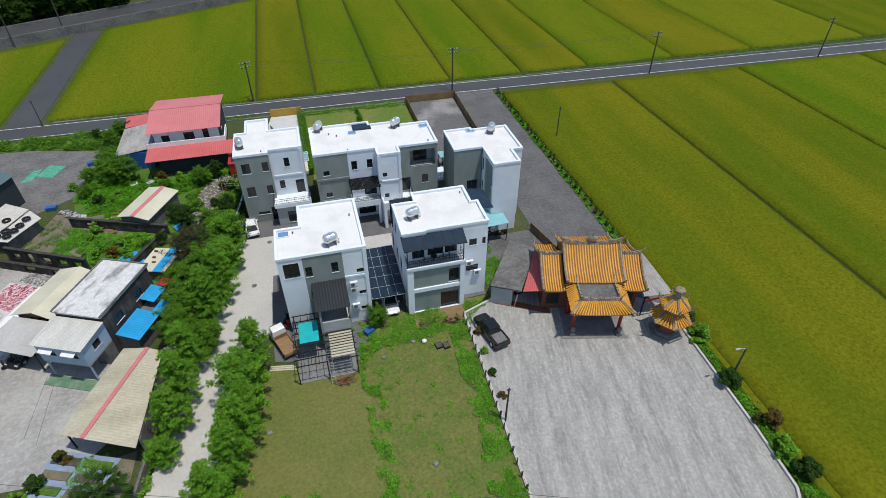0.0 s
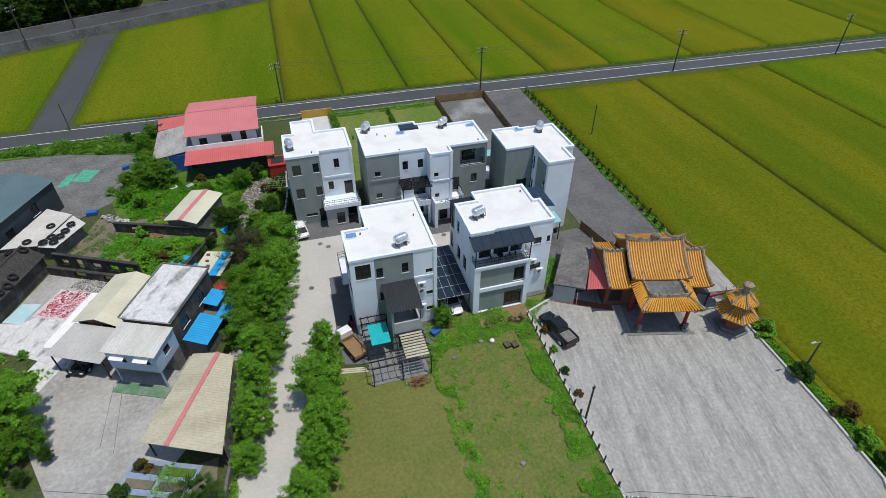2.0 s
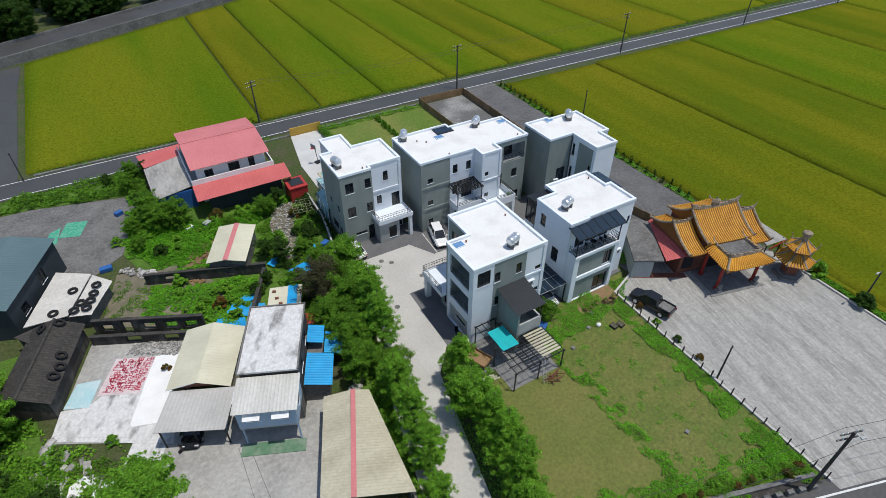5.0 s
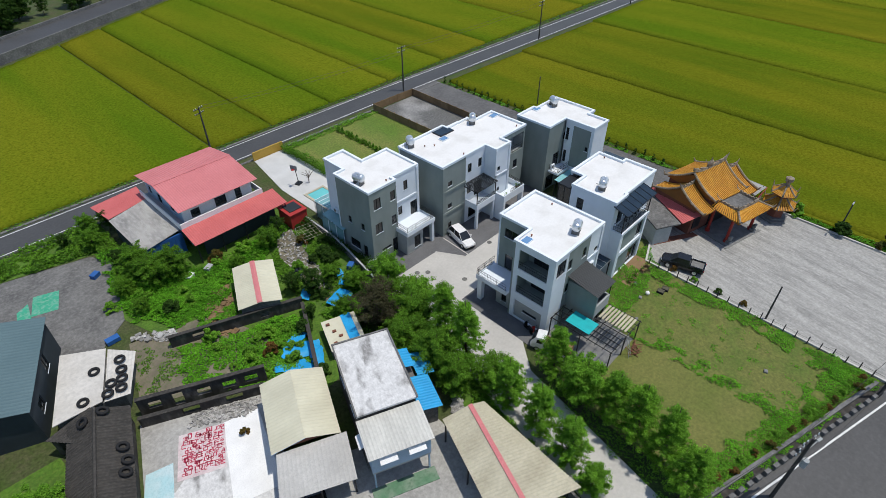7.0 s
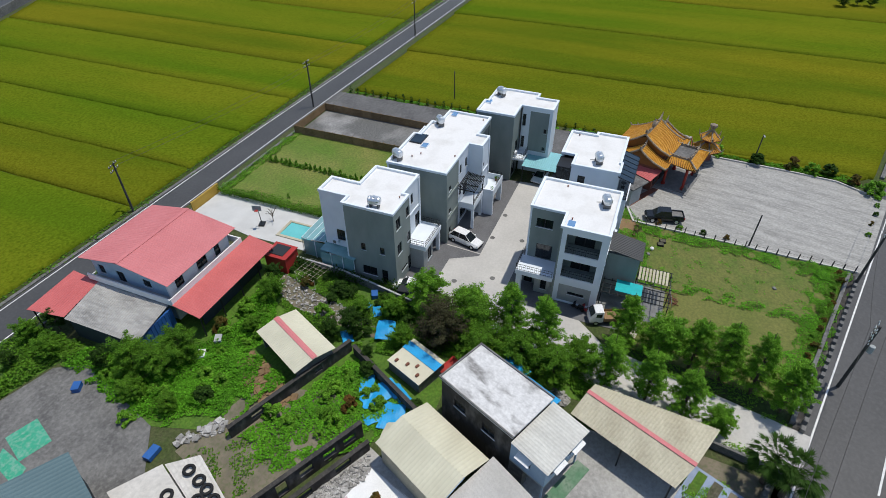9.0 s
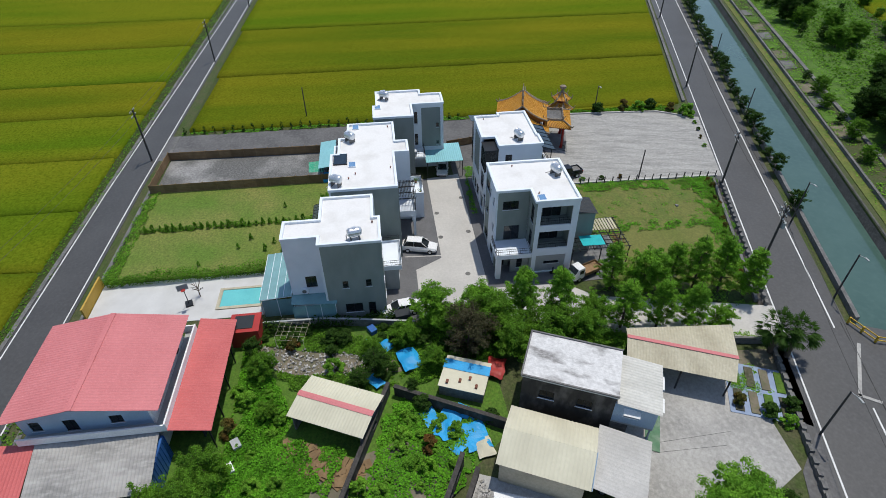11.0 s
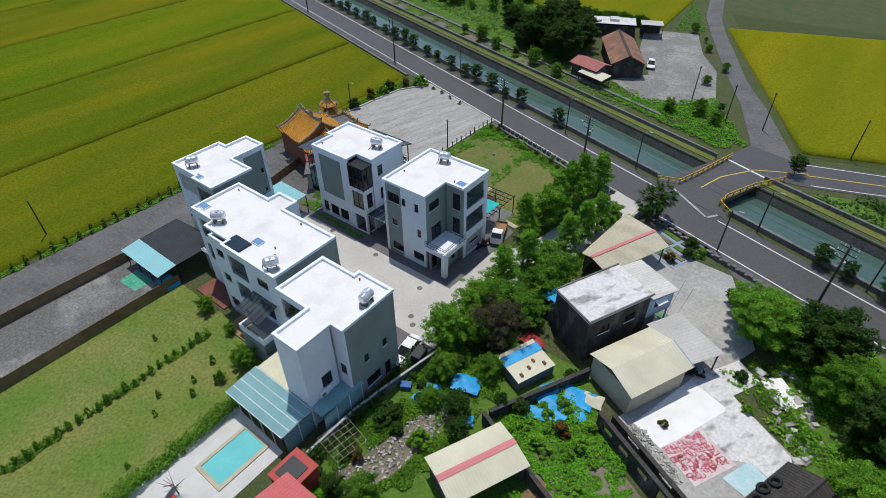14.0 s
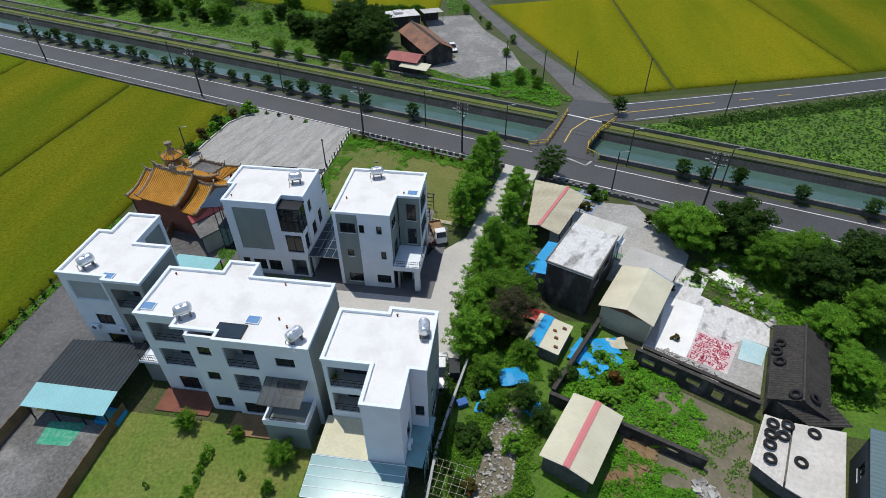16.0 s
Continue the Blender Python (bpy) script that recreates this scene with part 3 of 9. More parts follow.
flat("overgrown_field", [(-140, -32.0), (-73.0, -6.4), (-43.0, 5.4), (-38.0, 7.4), (-36.5, 9.6), (-140, 42.0)], 0.058, GRASSG, "lush overgrown green field by the canal", "grass field")

# yards, lawns and paving
flat("overgrown_garden", [(-34.0, 96.5), (-36.2, 82.0), (-30.0, 61.8), (-26.4, 57.6), (-18.0, 58.0), (-18.4, 44.0), (-19.0, 30.0), (-19.6, 25.8), (-16.2, 44.0), (-12.8, 56.0), (-11.8, 64.8), (-11.0, 84.0), (-11.4, 88.0)], 0.03, GRASSG, "overgrown green garden ground", "garden")
flat("overgrown_garden", [(-37.0, 34.6), (-41.0, 33.6), (-64.0, 40.6), (-64.0, 70.0), (-47.4, 69.0), (-46.2, 56.0), (-41.4, 45.0)], 0.03, GRASSG, "overgrown green ground below trees", "garden")
flat("overgrown_garden", [(-31.0, 104.2), (-60.0, 104.2), (-60.0, 101.0), (-46.5, 100.0), (-34.6, 97.0), (-31.0, 95.0)], 0.03, GRASSG, "green roadside ground", "garden")
flat("far_meadow", [off(20, -8.4), off(140, -8.4), (140, -95.0), (62, -50.0), (36, -60.0), (16.0, -30.0)], 0.03, GRASSG, "green meadow beyond the canal", "meadow")
flat("temple_forecourt", [(14.1, 43.6), (18.0, 45.1), (30.0, 45.6), (37.9, 39.0), (37.6, 34.5), (37.0, 22.5), (36.4, 16.0), (34.2, 12.2), (33.4, 9.4), (13.4, 15.6)], 0.06, LOT, "broad weathered grey concrete forecourt", "forecourt")
flat("driveway", [(29.6, 104.8), (38.1, 104.6), (37.9, 39.2), (22.0, 45.4), (18.4, 46.0), (18.2, 57.0), (28.2, 57.2), (28.4, 79.0), (29.4, 102.0)], 0.052, ASPHOLD, "worn dark asphalt driveway", "driveway")
flat("gravel_yard", [(19.6, 77.0), (28.4, 76.6), (29.2, 102.4), (19.6, 102.4)], 0.05, GRAVEL, "bare grey gravel yard inside a fence", "yard")
flat("lawn", [(-0.4, 75.5), (19.4, 75.5), (19.4, 102.6), (-0.8, 102.6)], 0.06, LAWN3, "mown green lawn behind the houses", "lawn")
flat("lawn", [(-11.6, 17.8 + 7.0), (1.6, 21.2), (1.8, 39.5), (-9.6, 41.2)], 0.06, LAWN, "mown yellowish-green lawn", "lawn")
flat("lawn", [(1.6, 21.2), (13.4, 17.2), (14.0, 43.4), (18.0, 46.2), (6.0, 46.0), (1.9, 42.0), (1.8, 39.5)], 0.064, LAWN2, "patchy weedy lawn", "lawn")
flat("pool_terrace", [(-8.4, 82.6), (-0.9, 82.2), (-1.0, 102.6), (-6.6, 102.6), (-8.4, 92.0)], 0.08, PLAZA, "pale paved terrace round a swimming pool", "terrace")
flat("access_lane", [(-19.6, 25.6), (-14.4, 24.2), (-10.2, 44.0), (-7.6, 47.0), (-7.3, 56.3), (19.2, 56.3), (18.5, 61.2), (-1.0, 61.2), (-3.0, 64.7), (-11.6, 64.8), (-12.6, 56.0), (-16.0, 44.0)], 0.07, CONC, "pale concrete lane and courtyard", "pavement")
flat("courtyard_paving", [(-11.6, 64.8), (-3.0, 64.7), (-1.0, 61.2), (18.4, 61.2), (18.3, 66.4), (-0.2, 69.4), (-11.2, 69.4)], 0.066, PAVER, "dark grey block paving before the houses", "paving")
flat("courtyard_paving", [(-7.4, 42.0), (1.4, 40.0), (1.9, 42.0), (6.0, 45.6), (17.8, 46.4), (18.2, 56.3), (-7.3, 56.3), (-7.6, 47.0)], 0.062, PAVER, "dark grey block paving round the houses", "paving")
flat("kerb_line", [(-3.05, 64.65), (-1.05, 61.15), (18.4, 61.15), (18.4, 61.3), (-0.95, 61.3), (-2.95, 64.8)], 0.085, CONC, "pale concrete edging strip", "kerb")
flat("parking_line", [(-0.55, 61.3), (-0.4, 61.3), (-0.1, 66.0), (-0.25, 66.0)], 0.085, CONC, "pale concrete edging strip", "kerb")
flat("house_yard", [(-25.5, 33.0), (-21.5, 38.0), (-21.0, 47.0), (-29.0, 50.5), (-36.8, 50.0), (-39.0, 44.0), (-33.6, 33.4)], 0.06, OLDCONC, "cracked pale concrete house yard", "yard")
flat("house_yard", [(-33.8, 33.4), (-30.0, 29.4), (-40.0, 33.0), (-40.5, 36.0)], 0.055, ASPHOLD, "worn asphalt yard entrance", "yard")
flat("old_yard", [(-34.6, 96.6), (-33.0, 93.5), (-36.2, 82.0), (-40.5, 78.6), (-60.0, 88.0), (-60.0, 100.5), (-46.5, 99.8)], 0.06, DARKCONC, "dark old concrete yard", "yard")
flat("ruin_floor", [(-35.2, 49.6), (-45.6, 55.4), (-44.2, 58.6), (-41.0, 67.0), (-30.4, 61.9)], 0.10, OLDCONC, "dark stained floor slab of a ruined house", "floor slab")
flat("garden_patch", [(-28.5, 63.2), (-40.0, 69.0), (-37.4, 78.0), (-28.5, 75.5), (-26.5, 68.0)], 0.04, BARE, "bare vegetable garden soil", "garden")
flat("garden_path", [(-13.0, 82.6), (-15.6, 83.0), (-17.8, 78.4), (-18.2, 73.2), (-18.6, 66.0), (-16.6, 66.0), (-15.8, 72.0), (-14.6, 77.6)], 0.05, BARE, "rubble-strewn garden path", "path")
flat("pavement", [(-20.5, 26.8), (-20.0, 34.6), (-27.2, 33.4), (-29.8, 29.6)], 0.05, BARE, "bare earth of a vegetable plot", "garden")

# ---- the five white and grey houses ----
TOP = 10.55


def facade(parent, side, pos, a0, a1, z0, z1, material, ops=(), t=0.22, label=""):
    """One wall, t thick, with real openings. side: which way it faces (n, s, e, w). ops: (centre, sill, width, height, kind)."""
    ax = side in "ns"
    out = 1 if side in "ne" else -1
    cut_a = sorted({a0, a1, *[round(min(max(o[0] + s * o[2] / 2, a0), a1), 4) for o in ops for s in (-1, 1)]})
    cut_z = sorted({z0, z1, *[round(min(max(z, z0), z1), 4) for o in ops for z in (o[1], o[1] + o[3])]})
    na, nz = len(cut_a) - 1, len(cut_z) - 1

    def hole(i, j):
        if not (0 <= i < na and 0 <= j < nz):
            return True
        ca, cz = (cut_a[i] + cut_a[i + 1]) / 2, (cut_z[j] + cut_z[j + 1]) / 2
        return any(abs(ca - o[0]) < o[2] / 2 and o[1] < cz < o[1] + o[3] for o in ops)

    P = lambda a, d, z: (a, pos - out * d, z) if ax else (pos - out * d, a, z)
    b = Build()
    for i in range(na):
        for j in range(nz):
            if hole(i, j):
                continue
            p, q, r, s = cut_a[i], cut_a[i + 1], cut_z[j], cut_z[j + 1]
            b.add([P(p, 0, r), P(q, 0, r), P(q, 0, s), P(p, 0, s)], [(0, 1, 2, 3)])
            b.add([P(p, t, r), P(q, t, r), P(q, t, s), P(p, t, s)], [(3, 2, 1, 0)])
            for gone, e in ((hole(i - 1, j), ((p, r), (p, s))), (hole(i + 1, j), ((q, r), (q, s))), (hole(i, j - 1), ((p, r), (q, r))), (hole(i, j + 1), ((p, s), (q, s)))):
                if gone:
                    (m, n), (u, v) = e
                    b.add([P(m, 0, n), P(u, 0, v), P(u, t, v), P(m, t, n)], [(0, 1, 2, 3)])
    part("wall", b, material, parent, label)
    for c, sill, w, h, kind in ops:
        if kind == "o":
            continue
        fr = Build()
        f, d0, d1 = 0.06, 0.08, 0.16

        def bx(bb, p, q, r, s, e0=d0, e1=d1):
            x, y = P(p, e0, r), P(q, e1, s)
            bb.box(*x, *y)

        l, r_, lo, hi = c - w / 2, c + w / 2, sill, sill + h
        bx(fr, l, r_, lo, lo + f)
        bx(fr, l, r_, hi - f, hi)
        bx(fr, l, l + f, lo + f, hi - f)
        bx(fr, r_ - f, r_, lo + f, hi - f)
        n = 2 if w > 1.0 else 1
        n = 3 if w > 2.4 else n
        for k in range(1, n):
            m = l + w * k / n
            bx(fr, m - f / 2, m + f / 2, lo + f, hi - f)
        if n == 1 and h > 0.8:
            bx(fr, l + f, r_ - f, lo + h * 0.42, lo + h * 0.42 + f)
        win = part("door" if kind == "d" else "window", fr, FRAME, parent)
        gl = Build()
        bx(gl, l + f * 0.5, r_ - f * 0.5, lo + f * 0.5, hi - f * 0.5, 0.115, 0.13)
        part("pane", gl, GLASS, win)
        if kind == "w":
            s = Build()
            bx(s, l - 0.08, r_ + 0.08, lo - 0.07, lo, -0.05, 0.07)
            part("sill", s, WHITE, win)


def block(parent, x0, x1, y0, y1, z0, z1, s=None, n=None, w=None, e=None):
    """Four walls; each side is (material, openings) or None for no wall."""
    t = 0.22
    if s:
        facade(parent, "s", y0, x0, x1, z0, z1, s[0], s[1])
    if n:
        facade(parent, "n", y1, x0, x1, z0, z1, n[0], n[1])
    if w:
        facade(parent, "w", x0, y0 + t, y1 - t, z0, z1, w[0], w[1])
    if e:
        facade(parent, "e", x1, y0 + t, y1 - t, z0, z1, e[0], e[1])


def inset(poly, d):
    """A polygon with square corners, given anticlockwise, moved in by d."""
    n, res = len(poly), []
    for i in range(n):
        p, q, r = Vector(poly[i - 1]), Vector(poly[i]), Vector(poly[(i + 1) % n])
        a, b = (q - p).normalized(), (r - q).normalized()
        res.append(tuple(q + Vector((-a.y - b.y, a.x + b.x)) * d))
    return res


def flat_roof(parent, poly, z=TOP):
    """A white roof slab and its raised rim."""
    part("roof", Build().prism(inset(poly, 0.23), z - 0.2, z + 0.03), ROOFW, parent, "white coated flat roof with faint stains")
    o, i = inset(poly, -0.07), inset(poly, 0.23)
    n = len(poly)
    b = Build().add([(*p, z) for p in o] + [(*p, z + 0.3) for p in o] + [(*p, z + 0.3) for p in i] + [(*p, z + 0.02) for p in i],
                    [f for k in range(n) for m in [(k + 1) % n] for f in ((k, m, n + m, n + k), (n + k, n + m, 2 * n + m, 2 * n + k), (2 * n + k, 2 * n + m, 3 * n + m, 3 * n + k))]
                    + [(k, 3 * n + k, 3 * n + (k + 1) % n, (k + 1) % n) for k in range(n)])
    part("parapet", b, WHITE, parent, "white roof parapet")


def room(parent, x0, x1, y0, y1, z0, z1, back, door=1.8, material=GREYL):
    """The inside of a recessed balcony: floor, ceiling, three walls, and a glass door in the back one."""
    b = Build()
    t = 0.06
    b.box(x0, y0, z0, x1, y1, z0 + t).box(x0, y0, z1 - t, x1, y1, z1)
    sides = {"w": (x0, y0, x0 + t, y1), "e": (x1 - t, y0, x1, y1), "s": (x0, y0, x1, y0 + t), "n": (x0, y1 - t, x1, y1)}
    opp = {"w": "e", "e": "w", "s": "n", "n": "s"}[back]
    for k, (p, q, r, s) in sides.items():
        if k != opp:
            b.box(p, q, z0 + t, r, s, z1 - t)
    part("loggia", b, material, parent, "recessed balcony with pale grey walls")
    cx, cy = (x0 + x1) / 2, (y0 + y1) / 2
    h = 2.05
    f, g = Build(), Build()
    for k in (-1, 0):
        u0, u1 = k * door / 2, (k + 1) * door / 2
        if back in "ns":
            yy, d = (y1 - t, -1) if back == "n" else (y0 + t, 1)
            f.box(cx + u0, yy, z0 + t, cx + u1, yy + d * 0.05, z0 + h)
            g.box(cx + u0 + 0.06, yy + d * 0.05, z0 + t + 0.06, cx + u1 - 0.06, yy + d * 0.06, z0 + h - 0.06)
        else:
            xx, d = (x1 - t, -1) if back == "e" else (x0 + t, 1)
            f.box(xx, cy + u0, z0 + t, xx + d * 0.05, cy + u1, z0 + h)
            g.box(xx + d * 0.05, cy + u0 + 0.06, z0 + t + 0.06, xx + d * 0.06, cy + u1 - 0.06, z0 + h - 0.06)
    part("pane", g, GLASS, part("door", f, FRAME, parent))


def balustrade(parent, pts, z, h=0.95, gap=0.22):
    """Black metal railing: rails and thin bars."""
    b = Build()
    for a, c in zip(pts, pts[1:]):
        A, C = Vector((*a, z)), Vector((*c, z))
        n = max(1, int((C - A).length / gap))
        for zz in (0.1, h * 0.62, h):
            b.bar(A + Vector((0, 0, zz)), C + Vector((0, 0, zz)), 0.035)
        for i in range(n + 1):
            p = A.lerp(C, i / n)
            wide = 0.035 if i % 6 == 0 or i == n else 0.016
            b.bar(p, p + Vector((0, 0, h)), wide)
    part("railing", b, FRAME, parent, "black metal balcony railing")


def slab(parent, x0, x1, y0, y1, z0, z1, material=WHITE, name="balcony"):
    return part(name, Build().box(x0, y0, z0, x1, y1, z1), material, parent)


def band(parent, x0, x1, y0, y1, z0, z1, material=WHITE):
    return part("moulding", Build().box(x0, y0, z0, x1, y1, z1), material, parent)


def aircon(x, y, z, side, parent=None):
    """An outdoor air-conditioner on brackets; side: the wall it hangs on faces that way."""
    rz = {"s": 0, "e": 90, "n": 180, "w": -90}[side]
    r = thing("air_conditioner", "white outdoor air-conditioning unit on a wall bracket", "air conditioner", pose(x, y, z, 0, 0, rz), "outdoor units")
    part("casing", Build().box(-0.42, -0.36, 0.05, 0.42, -0.06, 0.66), CREAM if parent else WHITE, r)
    fan = Build().tube((-0.1, -0.36, 0.35), (-0.1, -0.375, 0.35), 0.24, n=16)
    part("fan_grille", fan, DARKCONC, r)
    for sx in (-0.3, 0.3):
        part("bracket", Build().box(sx - 0.02, -0.36, 0.0, sx + 0.02, 0.0, 0.05), FRAME, r)
    return r


def water_tank(x, y, z, rz=0):
    r = thing("water_tank", "shiny stainless steel water tank lying on a roof stand", "water tank", pose(x, y, z, 0, 0, rz), "rooftop tanks")
    n, b = 20, Build()
    prof = [(-0.78, 0.05), (-0.76, 0.28), (-0.66, 0.44), (-0.5, 0.5), (-0.48, 0.515), (-0.44, 0.5), (0, 0.5), (0.04, 0.515), (0.08, 0.5), (0.44, 0.5), (0.48, 0.515), (0.5, 0.5), (0.66, 0.44), (0.76, 0.28), (0.78, 0.05)]
    vs = [(px, pr * math.cos(2 * math.pi * i / n), 0.95 + pr * math.sin(2 * math.pi * i / n)) for px, pr in prof for i in range(n)]
    b.add(vs, [(j * n + i, j * n + (i + 1) % n, (j + 1) * n + (i + 1) % n, (j + 1) * n + i) for j in range(len(prof) - 1) for i in range(n)] + [tuple(range(n))[::-1], tuple(range((len(prof) - 1) * n, len(prof) * n))])
    part("drum", b, STEEL, r, smooth=False)
    part("lid", Build().tube((0, 0, 1.42), (0, 0, 1.5), 0.2, n=14), STEEL, r)
    for sx in (-0.45, 0.45):
        part("cradle", Build().box(sx - 0.05, -0.42, 0, sx + 0.05, 0.42, 0.55), DARKCONC, r)
    part("pipe", Build().tube((0.85, -0.2, 0.03), (0.85, -0.2, 0.6), 0.04).tube((0.85, -0.2, 0.05), (0.85, 0.9, 0.05), 0.035).tube((0.6, -0.2, 0.6), (0.87, -0.2, 0.6), 0.035), OLDCONC, r)
    return r


W = (WHITE, ())
G = (GREY, ())

# house with a pool terrace behind it
A = thing("house", "three-storey white and grey house with a pool extension", "house", group="villas")
block(A, -10.1, -5.8, 68.6, 75.1, 0, TOP, s=(GREY, [(-8.9, 8.0, 1.1, 1.5, "w"), (-6.4, 8.1, 0.8, 1.35, "w"), (-8.9, 4.4, 1.1, 1.5, "w"), (-6.4, 4.5, 0.8, 1.35, "w"), (-7.9, 1.3, 1.6, 0.4, "w"), (-6.4, 0.1, 0.9, 2.2, "d")]),
      w=(GREY, [(72.8, 4.6, 0.6, 1.0, "w"), (70.3, 4.6, 0.6, 1.0, "w"), (72.2, 0.9, 1.9, 1.3, "w"), (70.2, 0.2, 0.8, 2.0, "d")]), n=(WHITE, [(-9.4, 4.6, 0.8, 1.3, "w")]))
block(A, -5.8, -1.4, 69.3, 75.1, 0, TOP, s=(WHITE, [(-3.6, 8.0, 0.7, 1.35, "w"), (-4.7, 4.7, 0.7, 1.25, "w"), (-2.2, 3.65, 1.4, 2.1, "d"), (-2.2, 0.1, 1.2, 2.3, "d")]), e=W,
      n=(WHITE, [(-3.5, 7.25, 3.5, 2.6, "o"), (-3.5, 3.8, 3.5, 2.6, "o")]))
for z in (7.2, 3.75):
    room(A, -5.3, -1.7, 73.4, 74.9, z, z + 2.75, "s", 2.0)
    balustrade(A, [(-5.2, 75.0), (-1.8, 75.0)], z + 0.05)
band(A, -5.5, -1.4, 69.2, 69.31, 6.6, 6.85)
band(A, -1.75, -1.38, 69.18, 69.32, 3.6, TOP)
block(A, -8.7, -5.6, 75.1, 78.9, 0, TOP, w=(WHITE, [(76.6, 3.9, 1.2, 1.6, "w")]), n=W, e=W)
flat_roof(A, [(-10.1, 68.6), (-5.8, 68.6), (-5.8, 69.3), (-1.4, 69.3), (-1.4, 75.1), (-5.6, 75.1), (-5.6, 78.9), (-8.7, 78.9), (-8.7, 75.1), (-10.1, 75.1)])
block(A, -6.0, -3.1, 66.9, 69.3, 0, 3.25, s=(GREYL, [(-4.1, 0.5, 1.1, 1.8, "w")]), w=(GREYL, ()), e=(GREYL, ()))
slab(A, -6.2, -1.2, 66.5, 69.3, 3.25, 3.62)
part("balcony_rim", Build().box(-6.2, 66.5, 3.62, -1.2, 66.62, 3.85).box(-6.2, 66.62, 3.62, -6.08, 69.3, 3.85).box(-1.32, 66.62, 3.62, -1.2, 69.3, 3.85), WHITE, A)
balustrade(A, [(-6.1, 69.2), (-6.1, 66.58), (-1.3, 66.58), (-1.3, 69.2)], 3.85, 0.75)
part("column", Build().box(-1.75, 66.6, 0, -1.3, 67.05, 3.25), WHITE, A)
# glazed extension towards the pool
part("terrace_roof", Build().box(-5.55, 75.15, 2.85, -1.0, 79.0, 3.0), PANEY, A, "cream tiled lower terrace roof")
b = Build().slab([(-8.9, 79.0, 3.05), (-0.8, 79.0, 3.05), (-0.8, 82.6, 2.75), (-8.9, 82.6, 2.75)], 0.03).slab([(-10.6, 74.0, 2.9), (-8.75, 74.0, 3.0), (-8.75, 79.0, 3.0), (-10.2, 79.0, 2.9)], 0.03)
part("glass_roof", b, PANEG, A, "pale teal glass canopy roof")
b = Build()
for i in range(5):
    y = 79.1 + 3.5 * i / 4
    b.bar((-8.9, y, 3.06 - 0.08 * i), (-0.8, y, 3.06 - 0.08 * i), 0.05)
for i in range(6):
    x = -8.9 + 8.1 * i / 5
    b.bar((x, 79.0, 3.0), (x, 82.6, 2.7), 0.05)
    b.bar((x, 82.5, 0), (x, 82.5, 2.7), 0.06)
for y in (74.2, 75.8, 77.4, 79.0, 80.7, 82.5):
    b.bar((-10.4 if y < 79 else -8.9, y, 0), (-10.4 if y < 79 else -8.9, y, 2.85), 0.06)
part("canopy_frame", b, WHITE, A, "white canopy frame")
part("glass_wall", Build().box(-8.86, 79.1, 0.1, -8.83, 82.4, 2.6).box(-10.35, 74.2, 0.1, -10.32, 78.9, 2.7), PANEG, A, "pale teal glass wall")
aircon(-8.7, 77.4, 3.3, "w")

# long house
Bh = thing("house", "long three-storey grey and white house with balconies", "house", group="villas")
block(Bh, 0.0, 4.4, 66.3, 74.3, 0, TOP, s=(GREY, [(1.4, 7.5, 0.8, 0.7, "w"), (1.4, 4.1, 0.8, 0.7, "w"), (1.4, 0.9, 0.7, 0.9, "w")]), w=G, n=(WHITE, [(2.3, 8.2, 1.7, 1.0, "w"), (2.6, 3.8, 2.2, 2.1, "d")]))
for z in (6.75, 3.4):
    band(Bh, -0.05, 4.4, 66.18, 66.31, z, z + 0.28, GREY)
band(Bh, 0.0, 0.45, 66.2, 66.31, 0, TOP, GREY)
block(Bh, 4.4, 8.2, 66.3, 74.3, 0, TOP, s=(WHITE, [(5.2, 7.9, 0.75, 1.3, "w"), (7.3, 7.9, 0.75, 1.3, "w"), (5.2, 4.6, 0.8, 1.3, "w"), (7.1, 3.65, 1.7, 2.1, "d"), (6.4, 0.5, 2.4, 1.7, "w")]),
      n=(WHITE, [(6.3, 7.25, 2.9, 2.6, "o"), (6.4, 3.9, 2.4, 2.4, "o"), (6.5, 0.6, 2.2, 1.5, "w")]))
for z, x0, x1 in ((7.2, 4.8, 7.8), (3.85, 5.1, 7.7)):
    room(Bh, x0, x1, 72.6, 74.1, z, z + 2.7, "s", 1.6)
    balustrade(Bh, [(x0 + 0.1, 74.2), (x1 - 0.1, 74.2)], z + 0.05)
block(Bh, 8.2, 11.2, 64.4, 74.0, 0, TOP, s=(WHITE, [(9.0, 7.3, 0.6, 0.6, "w"), (9.1, 4.0, 0.6, 0.6, "w"), (10.0, 0.1, 1.2, 2.3, "d")]), w=W, e=W, n=(WHITE, [(9.8, 8.2, 1.2, 1.0, "w"), (9.8, 4.8, 1.2, 1.0, "w"), (9.8, 0.7, 1.6, 1.4, "w")]))
band(Bh, 8.15, 11.25, 64.3, 64.41, 6.55, 6.75)
band(Bh, 8.15, 8.5, 64.3, 64.41, 3.4, TOP)
band(Bh, 10.9, 11.25, 64.3, 64.41, 3.4, TOP)
block(Bh, 11.2, 16.7, 66.0, 72.3, 0, TOP, s=(GREY, [(14.6, 7.25, 3.6, 2.6, "o"), (12.2, 3.65, 1.2, 2.1, "d"), (14.9, 4.6, 0.9, 1.3, "w"), (12.6, 0.1, 1.6, 2.3, "d"), (15.2, 0.8, 1.4, 1.3, "w")]), e=(GREY, ()), n=(WHITE, [(14.2, 7.25, 3.4, 2.5, "o"), (14.2, 3.85, 3.4, 2.4, "o"), (14.2, 0.3, 2.0, 1.9, "d")]))
room(Bh, 12.7, 16.5, 66.2, 67.8, 7.2, 9.9, "n", 1.9)
